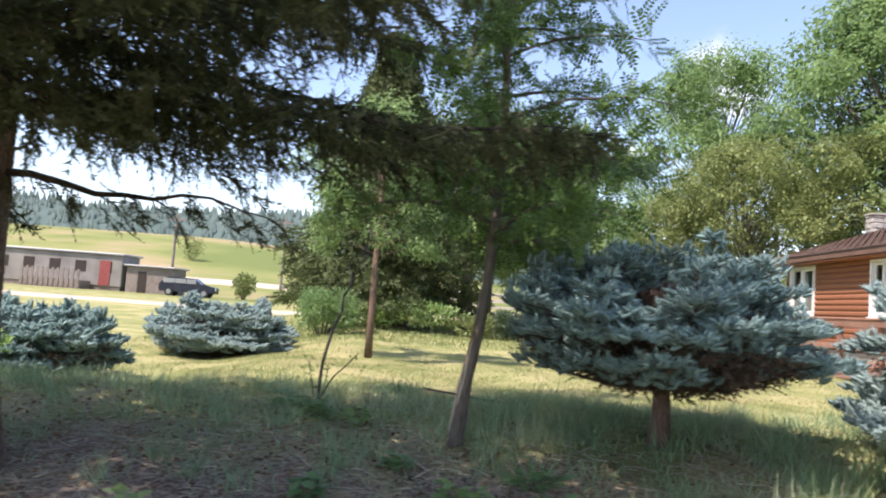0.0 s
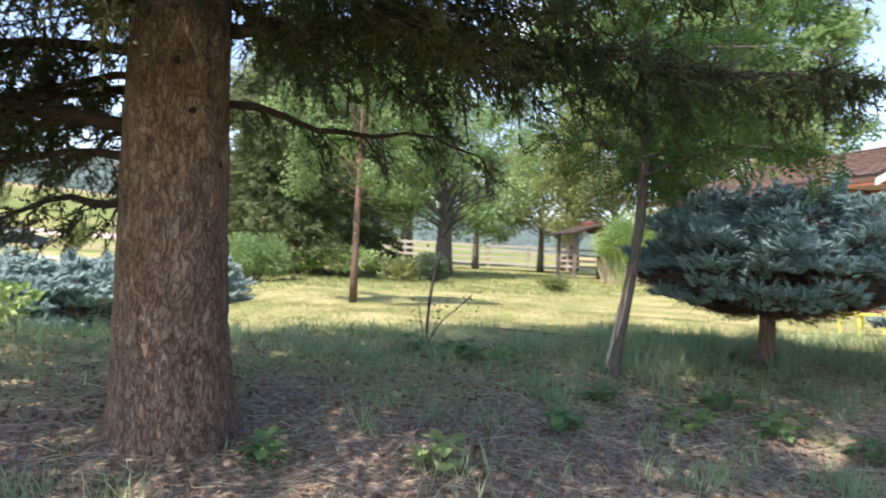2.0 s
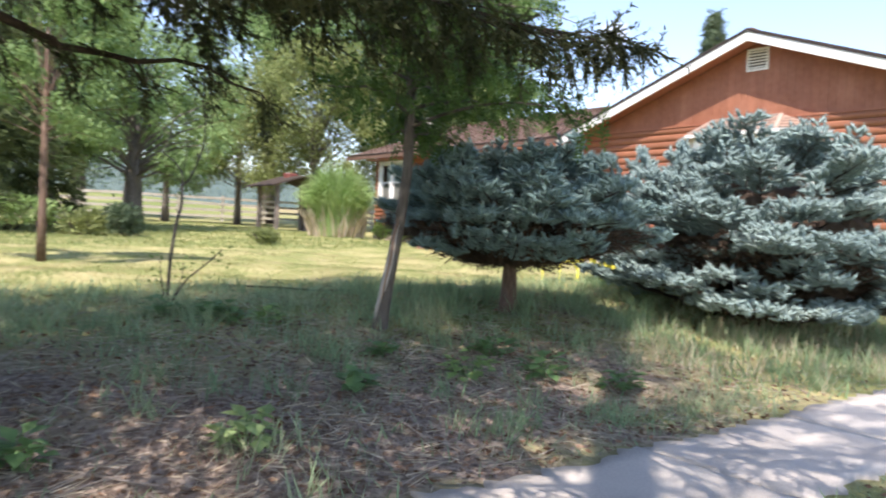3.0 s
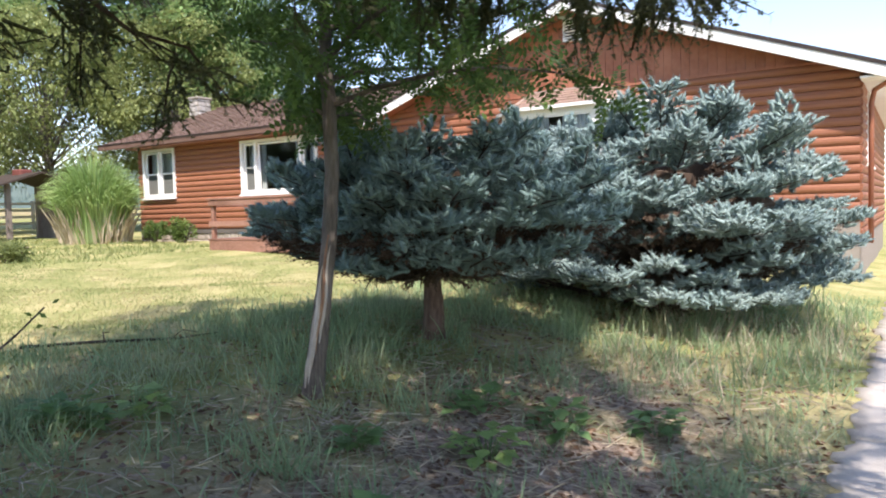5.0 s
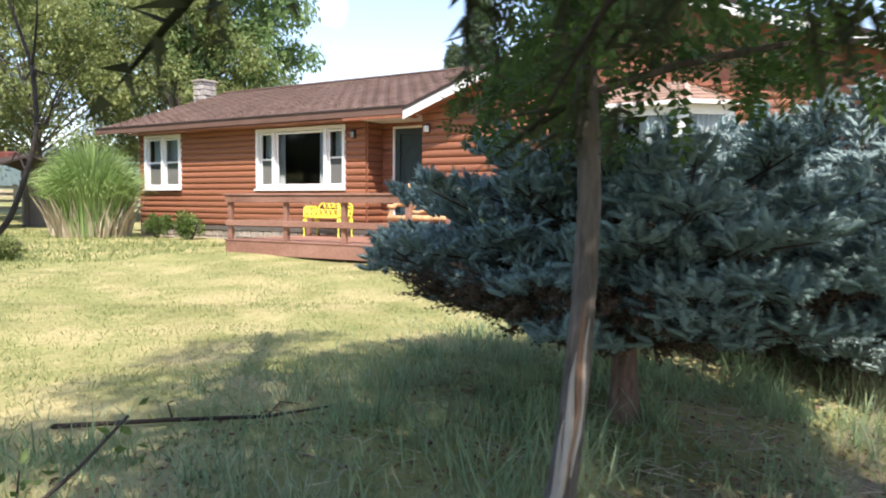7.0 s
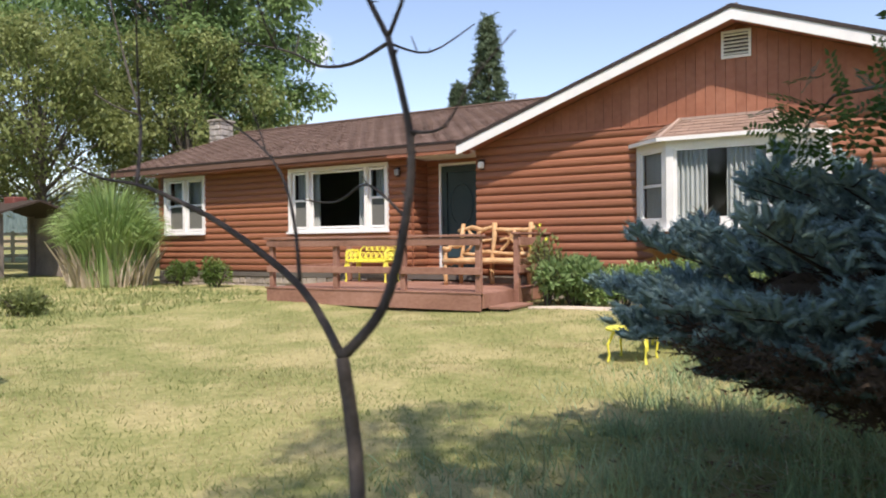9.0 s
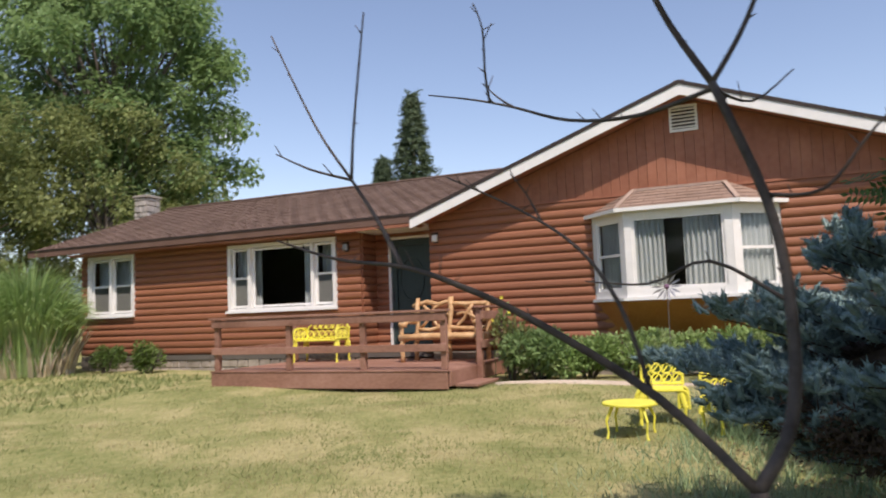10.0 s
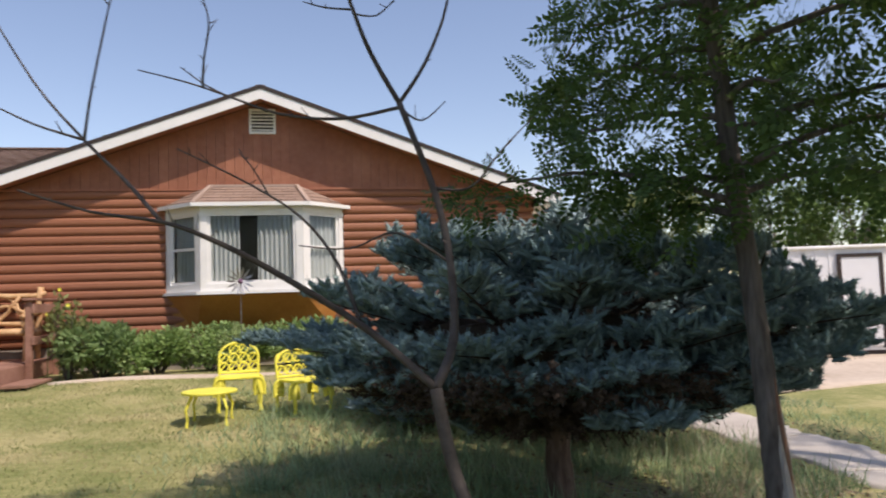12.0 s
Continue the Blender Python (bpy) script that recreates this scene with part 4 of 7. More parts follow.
def finger_shoot(needles, seed):
    """A plump, round-ended shoot along +z, bristling all round with short fine needles like a bottle brush."""
    r = np.random.default_rng(seed)
    v, f = [], []
    for z, q in ((0.0, 0.10), (0.3, 0.19), (0.75, 0.17)):
        for k in range(4):
            a = 2 * np.pi * k / 4 + z * 2
            v.append((q * np.cos(a), q * np.sin(a), z))
    v.append((0, 0, 0.97))
    for i in range(2):
        for k in range(4):
            a, b = i * 4 + k, i * 4 + (k + 1) % 4
            f += [(a, b, b + 4), (a, b + 4, a + 4)]
    f += [(8 + k, 8 + (k + 1) % 4, 12) for k in range(4)]
    for i in range(needles):
        z = 0.04 + 0.94 * (i + r.uniform(0, 1)) / needles
        a = i * 2.4 + r.uniform(-0.3, 0.3)
        d, t = np.array([np.cos(a), np.sin(a), 0]), np.array([-np.sin(a), np.cos(a), 0])
        base = d * (0.14 if z < 0.8 else 0.08) + np.array([0, 0, z])
        tip = base + (d * (0.9 - 0.55 * (z > 0.85)) + np.array([0, 0, 0.35 + 0.6 * (z > 0.85)])) * r.uniform(0.22, 0.34)
        n = len(v)
        v += [tuple(base - t * 0.038), tuple(base + t * 0.038), tuple(tip)]
        f.append((n, n + 1, n + 2))
    return np.array(v), np.array(f)


SHOOT = finger_shoot(26, 3)
SPRIG = needle_shoot(11, 0.24, 0.95, 4, lift=0.55, width=0.042, core=0.04)
LEAF = leaf_template()
LEAFCARD = (LEAF[0][[0, 1, 2, 3]], np.array([(0, 1, 2), (0, 2, 3)]))
PINNATE = pinnate_template()
BLADE = blade_template()


def unit(v):
    return v / np.maximum(np.linalg.norm(v, axis=-1, keepdims=True), 1e-9)


def rough_trunk(name, pts, radii, mat, parent, seed, sides=36, step=0.06, relief=0.02, flare=0.0):
    """A trunk with furrowed bark: a tube with plates of uneven depth and a flared foot."""
    rng = np.random.default_rng(seed)
    pts, radii = np.asarray(pts, float), np.asarray(radii, float)
    seg = np.concatenate([[0], np.cumsum(np.linalg.norm(np.diff(pts, axis=0), axis=1))])
    n = max(3, int(seg[-1] / step))
    t = np.linspace(0, seg[-1], n)
    c = np.stack([np.interp(t, seg, pts[:, k]) for k in range(3)], 1)
    r = np.interp(t, seg, radii)
    a = np.linspace(0, 2 * np.pi, sides, endpoint=False)
    ph = rng.uniform(0, 6.3, 8)
    A, T = np.meshgrid(a, t)
    plate = np.zeros_like(A)
    for i, (m, k) in enumerate(((9, 3.0), (14, 5.5), (5, 9.0), (21, 13.0))):
        plate += np.abs(np.sin(m / 2 * A + k * 0.25 * T + ph[i] + 1.2 * np.sin(T * k + ph[i + 4]))) / (1 + 0.5 * i)
    plate = plate / plate.max() - 0.5 + 0.25 * (rng.random(A.shape) - 0.5)
    foot = flare * np.exp(-T / 0.28) * (1 + 0.45 * np.sin(3 * A + ph[5]) + 0.25 * np.sin(5 * A + ph[6]))
    R = r[:, None] * (1 + foot) + relief * plate
    v = np.stack([c[:, None, 0] + R * np.cos(A), c[:, None, 1] + R * np.sin(A), np.broadcast_to(c[:, None, 2], A.shape)], -1).reshape(-1, 3)
    i, j = np.meshgrid(np.arange(n - 1), np.arange(sides), indexing="ij")
    j2 = (j + 1) % sides
    f = np.stack([i * sides + j, i * sides + j2, (i + 1) * sides + j2, (i + 1) * sides + j], -1).reshape(-1, 4)
    return mesh_from(name, v, f, mat, parent, smooth=True)


# ---- big green spruce over the path ----
def green_spruce(x, y, label, seed, height=11.5, reach=4.1, trunk_r=0.288, limbs=84, density=1.0, floor=0.0):
    z0 = gz(x, y) - 0.06
    tree = empty("spruce_tree", x, y, z0, label, "tree")
    rng = np.random.default_rng(seed)
    rough_trunk("trunk", [(x + 0.07, y, z0), (x + 0.02, y, z0 + 0.7), (x, y, z0 + 1.5), (x - 0.03, y + 0.02, z0 + 4), (x, y, z0 + height)], [trunk_r * 1.16, trunk_r * 1.08, trunk_r * 1.03, trunk_r * 0.85, 0.03], M_TRUNK, tree, seed, 72 if floor == 0 else 40, 0.03 if floor == 0 else 0.09, 0.034, 0.22)
    pos, ax, size = [], [], []
    up = np.array([0, 0, 1.0])
    for i in range(limbs):
        k = (i / limbs) ** 1.2
        a = i * 2.399 + rng.uniform(-0.3, 0.3)
        low = 2.42 - 0.85 * smooth_step(0.3, 1.0, -np.cos(a))
        north = smooth_step(0.35, 0.8, np.sin(a))
        low = max(low, floor) + 0.25 * north
        full = floor == 0 and k < 0.30
        thick = (0.62 + 0.6 * smooth_step(0.2, 0.9, -np.cos(a)) + 0.45 * smooth_step(0.3, 0.95, np.cos(a))) * (1 - 0.45 * north) if full else (0.22 if floor == 0 else 0.5)
        h = low + k * (height - low - 0.4)
        ln = reach * (1 - k) ** 0.7 * rng.uniform(0.8, 1.1) * (1 - 0.42 * north) + 0.25
        n = 9
        t = np.linspace(0, 1, n)
        out = np.array([np.cos(a), np.sin(a), 0.0])
        side = np.array([-np.sin(a), np.cos(a), 0.0])
        wob = np.cumsum(rng.normal(0, 0.03, n)) * ln * 0.4
        drop = ln * (0.16 * t - 0.40 * t ** 2 + 0.22 * t ** 3) * rng.uniform(0.7, 1.2)
        p = np.array([x, y, z0 + h]) + out * (t * ln)[:, None] + side * wob[:, None] + up * drop[:, None]
        twig = bmesh.new()
        tube(twig, p.tolist(), (0.005 + (0.012 + 0.007 * ln) * (1 - t) ** 1.1).tolist(), 6, False)
        m = int((6 + 8.5 * ln) * (1.35 if full else 1.0))
        for b in range(m):
            u = (0.08 if full else 0.22) + (0.92 if full else 0.78) * (b + rng.uniform(0, 1)) / m
            q = np.array([np.interp(u, t, p[:, c]) for c in range(3)])
            s = 1 if b % 2 else -1
            bl = (0.20 + 0.30 * ln * (1 - u)) * rng.uniform(0.7, 1.2)
            d = unit(out * rng.uniform(0.5, 1.0) + side * s * rng.uniform(0.5, 1.0) + up * rng.uniform(-0.25, 0.1))
            e = q + d * bl - up * 0.2 * bl
            mid = (q + e) / 2 + up * 0.05 * bl
            tube(twig, [q.tolist(), mid.tolist(), e.tolist()], [0.008, 0.006, 0.003], 3, False)
            w = int((8 + bl * 34) * density * thick * (0.55 if full else 1.0))
            for g in range(w):
                uu = rng.uniform(0.05, 1.0)
                pos.append(q * (1 - uu) + e * uu + rng.normal(0, 0.015, 3))
                hang = rng.uniform(0.1, 1.5) if g % 3 else rng.uniform(-0.3, 0.3)
                ax.append(d * rng.uniform(0.3, 0.9) + rng.normal(0, 0.3, 3) - up * hang)
                size.append(rng.uniform(0.10, 0.24) * (1.22 if full else 1.0))
            if full and rng.random() < 0.42:
                w0 = q * 0.45 + e * 0.55
                drop_l = rng.uniform(0.15, 0.42)
                w1 = w0 + np.array([rng.normal(0, 0.04), rng.normal(0, 0.04), -drop_l])
                tube(twig, [w0.tolist(), w1.tolist()], [0.004, 0.002], 3, False)
                for g in range(int(24 * drop_l * (1 - 0.5 * north)) + 2):
                    uu = rng.uniform(0.0, 1.0)
                    pos.append(w0 * (1 - uu) + w1 * uu)
                    ax.append(rng.normal(0, 0.45, 3) - up)
                    size.append(rng.uniform(0.08, 0.16))
        part("limb", twig, M_LIMB, tree)
    v, f = scatter(*SPRIG, np.array(pos), np.array(ax), np.array(size), rng)
    mesh_from("needles", v, f, M_NEEDLE, tree)
    return tree


BX0, BY0 = -3.23, 4.86
big = green_spruce(BX0, BY0, "tall spruce with furrowed brown trunk and drooping dark boughs", 11)
# Two spruces out of view, added to cast the shade on path and walk.
green_spruce(-1.2, -1.25, "unseen tall spruce added behind the walk to shade the path", 12, height=12.5, reach=4.1, limbs=36, density=0.6, floor=3.2)
green_spruce(-4.5, -0.5, "unseen taller spruce added beside the path to shade the walk", 13, height=16.0, reach=4.1, limbs=48, density=0.62, floor=3.4)
# knots and low limbs on the trunk
for i, (a, z) in enumerate(((-1.75, 1.35), (-1.45, 1.62), (-1.2, 1.98), (-1.55, 2.25), (-1.9, 1.05), (-1.3, 0.9), (-1.65, 2.55), (-0.9, 1.25), (-0.5, 1.7), (-0.3, 1.1))):
    bm = bmesh.new()
    o = Vector((math.cos(a), math.sin(a), 0.1))
    c = Vector((BX0, BY0, z)) + o * 0.288
    tube(bm, [c - o * 0.03, c + o * 0.012, c + o * 0.016], [0.024, 0.017, 0.005], 8)
    part("knot", bm, M_DARKTRIM, big)
for i, (a, z, ln) in enumerate(((3.0, 1.75, 1.7), (2.7, 2.25, 1.8), (0.15, 2.12, 1.7), (3.4, 2.75, 1.7), (0.3, 2.75, 1.6), (3.1, 1.50, 0.9), (2.2, 1.95, 1.6))):
    bm = bmesh.new()
    o = Vector((math.cos(a), math.sin(a), 0))
    sd = Vector((-o.y, o.x, 0))
    c = Vector((BX0, BY0, z))
    pts = [c + o * 0.25, c + o * (0.3 + ln * 0.35) + Vector((0, 0, -0.03)), c + o * (0.3 + ln * 0.7) + sd * 0.1 + Vector((0, 0, -0.08)), c + o * (0.3 + ln) + sd * 0.05 + Vector((0, 0, -0.14))]
    sprig_p, sprig_a = [], []
    nr = np.random.default_rng(300 + i)
    line = [pts[0].lerp(pts[3], k / 9) + sd * float(nr.normal(0, 0.025)) + Vector((0, 0, 0.05 * math.sin(k * 0.9 + i) + float(nr.normal(0, 0.012)))) for k in range(10)]
    line[0] = pts[0]
    tube(bm, line, [0.028 - 0.0027 * k for k in range(10)], 8)
    for j in range(10):
        q = line[j]
        w = sd * (0.28 * (1 if j % 2 else -1))
        tube(bm, [q, q + w * 0.5 + o * 0.1 + Vector((0, 0, -0.05)), q + w + o * 0.2 + Vector((0, 0, -0.22 - 0.03 * (j % 3)))], [0.008, 0.006, 0.002], 4)
        for g in range(20):
            uu = nr.uniform(0.0, 1.0)
            sprig_p.append(np.array(q + w * uu + o * 0.2 * uu + Vector((0, 0, -0.22 * uu))) + nr.normal(0, 0.03, 3))
            sprig_a.append(np.array(w + o * 0.3) + nr.normal(0, 0.25, 3) - np.array([0, 0, 0.35]))
    limb = part("low_limb", bm, M_LIMB, big)
    v, f = scatter(*SPRIG, np.array(sprig_p), np.array(sprig_a), nr.uniform(0.09, 0.17, len(sprig_p)), nr)
    mesh_from("limb_needles", v, f, M_NEEDLE, limb)


# ---- blue spruces ----
def blue_spruce(x, y, label, seed, radius, z_low, z_mid, z_top, tiers, mat, shoot=0.085, spray=0.44, gap=0.30, trunk=True, group="", squash=1.0, under=0.5, skew=0.0, category="shrub"):
    """A spreading blue spruce: shelves of limbs on a short trunk, each ending in a flat spray of stubby shoots, brown and bare within."""
    z0 = gz(x, y)
    tree = empty("blue_spruce", x, y, z0, label, category, group)
    rng = np.random.default_rng(seed)
    up = np.array([0, 0, 1.0])
    if trunk:
        rough_trunk("trunk", [(x, y, z0 - 0.05), (x + 0.02, y + 0.01, z0 + 0.25), (x, y, z_low + 0.2), (x, y, z_top - 0.3)], [0.08, 0.07, 0.06, 0.02], M_BARK, tree, seed, 16, 0.06, 0.015, 0.25)
    wood, core = bmesh.new(), bmesh.new()
    pos, ax, size = [], [], []
    dead_p, dead_a, dead_s = [], [], []

    def tuft(o, along, across, lift):
        """Shoots at a node of a branchlet: one to each side and one on top."""
        for s, w in ((-1, 0.75), (1, 0.75), (0, 0.5)):
            if rng.random() < 0.9 if s else rng.random() < 0.6:
                pos.append(o + rng.normal(0, 0.012, 3) + lift * rng.uniform(-0.012, 0.02))
                ax.append(along * 0.75 + across * s * w + lift * (0.38 if s else 1.0) + rng.normal(0, 0.17, 3))
                size.append(shoot * rng.uniform(0.8, 1.15))

    def fan(base, d, side, length):
        """A flat spray: an axis with branchlets to both sides, shorter towards its end, all set with shoots."""
        nrm = unit(np.cross(d, side))
        nrm = nrm if nrm[2] > 0 else -nrm
        step = shoot * 0.62
        n = max(3, int(length / step))
        for k in range(n + 1):
            u = k / n
            o = base + d * length * u + nrm * length * (0.22 * u - 0.18 * u * u)
            tuft(o, d, side, nrm)
            if k % 2 == 0 and u < 0.95:
                for s in (-1, 1):
                    bl = length * (0.62 - 0.42 * u) * rng.uniform(0.75, 1.15)
                    bd = unit(d * rng.uniform(0.55, 0.95) + side * s + nrm * rng.uniform(-0.1, 0.25))
                    tube(wood, [o.tolist(), (o + bd * bl).tolist()], [0.005, 0.002], 3, False)
                    m = max(2, int(bl / step))
                    for g in range(1, m + 1):
                        tuft(o + bd * bl * g / m - nrm * 0.10 * bl * (g / m) ** 2, bd, unit(np.cross(nrm, bd)), nrm)
        tube(wood, [base.tolist(), (base + d * length * 0.95).tolist()], [0.009, 0.003], 4, False)

    for j in range(tiers):
        q = -0.85 + 1.85 * (j + 0.35) / tiers
        if q < 0:
            zt, rt = z_mid + (z_mid - z_low) * q, radius * (1 - under * 0.55 * (-q) ** 1.4)
        else:
            zt, rt = z_mid + (z_top - z_mid) * q, radius * max(0.10, math.sqrt(1 - 0.96 * q * q))
        count = max(3, int(2 * math.pi * rt * 0.92 / gap))
        for i in range(count):
            a = 2 * math.pi * (i + 0.5 * (j % 2)) / count + rng.normal(0, 0.10) + j * 0.7
            lobe = 1 + 0.06 * math.sin(3 * a + seed) + 0.06 * math.sin(5 * a + 2 * j + seed) + skew * math.cos(2 * a - 1.8)
            rr = rt * lobe * rng.uniform(0.78, 1.06)
            zz = zt + (z_top - z_low) * (0.05 * math.sin(2 * a + 1.7 * j + seed) + rng.normal(0, 0.025))
            out = unit(np.array([math.cos(a), math.sin(a) * squash, 0]))
            side = np.array([-out[1], out[0], 0])
            tip = np.array([x + math.cos(a) * rr, y + math.sin(a) * rr * squash, zz])
            d = unit(out + up * (0.10 + 0.45 * max(q, 0) + rng.normal(0, 0.07)))
            ln = min(spray * rng.uniform(0.8, 1.2), max(0.2, rr * 0.8))
            base = tip - d * ln
            foot = np.array([x, y, max(z_low - 0.05, zz - 0.25 * rr - 0.1)]) + out * 0.05
            mid = foot * 0.45 + base * 0.55 - up * 0.05
            tube(wood, [foot.tolist(), mid.tolist(), base.tolist()], [0.022, 0.016, 0.009], 5, False)
            fan(base, d, side, ln)
            if rng.random() < (0.45 if q > 0.3 else 0.10):
                fan(tip - d * ln * 0.4, unit(up + d * 0.35 + rng.normal(0, 0.1, 3)), side, ln * rng.uniform(0.4, 0.62))
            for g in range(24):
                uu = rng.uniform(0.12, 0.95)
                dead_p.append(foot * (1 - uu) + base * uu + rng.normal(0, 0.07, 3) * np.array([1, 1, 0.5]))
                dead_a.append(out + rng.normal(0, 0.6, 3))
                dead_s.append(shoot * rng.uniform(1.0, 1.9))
    # Solid dark brown lumps: stop see-through and stand for deep shade between shelves.
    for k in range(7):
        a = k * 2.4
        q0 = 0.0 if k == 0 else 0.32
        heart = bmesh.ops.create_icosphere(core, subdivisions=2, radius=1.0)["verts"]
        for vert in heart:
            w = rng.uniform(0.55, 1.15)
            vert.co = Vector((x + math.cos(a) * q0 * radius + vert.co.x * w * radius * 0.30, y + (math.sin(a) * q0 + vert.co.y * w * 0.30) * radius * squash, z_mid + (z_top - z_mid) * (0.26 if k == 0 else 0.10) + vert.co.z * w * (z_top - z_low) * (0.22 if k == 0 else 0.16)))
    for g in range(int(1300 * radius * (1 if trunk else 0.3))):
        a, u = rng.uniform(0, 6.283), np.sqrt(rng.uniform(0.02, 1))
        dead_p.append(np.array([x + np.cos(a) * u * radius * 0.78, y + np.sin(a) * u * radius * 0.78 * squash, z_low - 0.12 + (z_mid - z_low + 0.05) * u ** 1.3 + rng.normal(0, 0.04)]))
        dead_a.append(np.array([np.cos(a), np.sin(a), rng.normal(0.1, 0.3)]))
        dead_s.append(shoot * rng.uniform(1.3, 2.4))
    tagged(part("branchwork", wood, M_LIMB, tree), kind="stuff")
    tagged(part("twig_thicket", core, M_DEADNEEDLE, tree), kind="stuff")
    v, f = scatter(*SHOOT, np.array(pos), np.array(ax), np.array(size), rng)
    mesh_from("needles", v, f, mat, tree)
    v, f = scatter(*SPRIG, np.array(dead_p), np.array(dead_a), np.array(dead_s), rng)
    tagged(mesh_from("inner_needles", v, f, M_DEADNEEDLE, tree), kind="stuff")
    return tree


blue_spruce(1.92, 6.28, "low spreading blue spruce with a bare underside on a short trunk", 21, 1.44, 0.98, 1.30, 2.02, 6, M_BLUE, 0.088, 0.46, 0.31, squash=1.15, under=0.95, skew=0.08)
blue_spruce(5.05, 5.36, "pale blue spruce mounded wide down to the ground", 22, 1.84, 0.42, 1.25, 2.50, 7, M_BLUEPALE, 0.105, 0.56, 0.37, under=0.12, squash=1.08)
blue_spruce(-4.35, 15.3, "rounded blue spruce shrub on the sunny lawn", 23, 1.45, 0.2, 0.6, 1.2, 6, M_BLUEPALE, 0.13, 0.46, 0.36, trunk=False, under=0.1, group="shrubs on the lawn", squash=1.25)
blue_spruce(-5.35, 10.0, "rounded blue spruce shrub beside the spruce", 24, 1.1, 0.2, 0.55, 1.05, 6, M_BLUE, 0.12, 0.42, 0.33, trunk=False, under=0.1, group="shrubs on the lawn")


# ---- leafy trees ----
def leafy_tree(name, x, y, label, seed, height, spread, crown_low, leaves, leaf, mat, trunk_r=0.15, clusters=40, bark=M_LOCUST, category="tree", group="", lean=(0, 0), flat=1.0, limb_mat=None):
    """A trunk that forks into limbs, and a crown of leaf clusters with gaps."""
    z0 = gz(x, y) - 0.05
    tree = empty(name, x, y, z0, label, category, group)
    rng = np.random.default_rng(seed)
    top = z0 + height
    zc = z0 + crown_low
    wood = bmesh.new()
    tx, ty = x + lean[0], y + lean[1]
    tube(wood, [(x, y, z0), (x + lean[0] * 0.3, y + lean[1] * 0.3, z0 + crown_low * 0.5), (tx, ty, zc), (tx, ty, zc + (top - zc) * 0.6)], [trunk_r * 1.25, trunk_r, trunk_r * 0.85, trunk_r * 0.25], 12)
    part("trunk", wood, bark, tree, smooth=True)
    wood = bmesh.new()
    cen, rad = [], []
    for i in range(clusters):
        a = i * 2.399 + rng.uniform(-0.4, 0.4)
        w = (i + 0.5) / clusters
        h = zc + (top - zc) * (0.05 + 0.9 * w)
        prof = np.sin(np.pi * np.clip(0.18 + 0.78 * w, 0, 1)) ** 0.6
        r = spread * prof * rng.uniform(0.45, 1.0) * flat
        c = np.array([tx + r * np.cos(a), ty + r * np.sin(a), h])
        cen.append(c)
        rad.append(spread * rng.uniform(0.20, 0.36))
        s = np.array([tx, ty, zc + (h - zc) * 0.35])
        m = (s + c) / 2 + np.array([0, 0, 0.08 * spread])
        tube(wood, [s.tolist(), m.tolist(), c.tolist()], [trunk_r * 0.17, trunk_r * 0.10, trunk_r * 0.03], 5, False)
    tagged(part("branchwork", wood, limb_mat or bark, tree), kind="stuff")
    cen, rad = np.array(cen), np.array(rad)
    leaves = int(leaves * 1.6)
    k = rng.integers(0, clusters, leaves)
    d = unit(rng.normal(0, 1, (leaves, 3)))
    d[:, 2] = d[:, 2] * 0.75 + 0.1
    pos = cen[k] + d * (rad[k] * rng.uniform(0.3, 1.0, leaves) ** 0.5)[:, None] + rng.normal(0, 0.07 * rad.mean(), (leaves, 3))
    sprig = rng.integers(0, 22, leaves)
    knot = unit(np.random.default_rng(seed + 1).normal(0, 1, (clusters, 22, 3)))[k, sprig]
    knot[:, 2] = knot[:, 2] * 0.8 + 0.15
    pos = pos * 0.35 + 0.65 * (cen[k] + knot * (rad[k] * 0.92)[:, None] + rng.normal(0, 0.16, (leaves, 3)) * rad[k][:, None])
    ax = np.cross(knot + np.array([0, 0, 0.5]), rng.normal(0, 1, (leaves, 3))) + rng.normal(0, 0.25, (leaves, 3)) + np.array([0, 0, -0.25])
    v, f = scatter(*LEAFCARD, pos, ax, leaf * rng.uniform(0.7, 1.3, leaves), rng, roll=False)
    mesh_from("crown", v, f, mat, tree)
    return tree


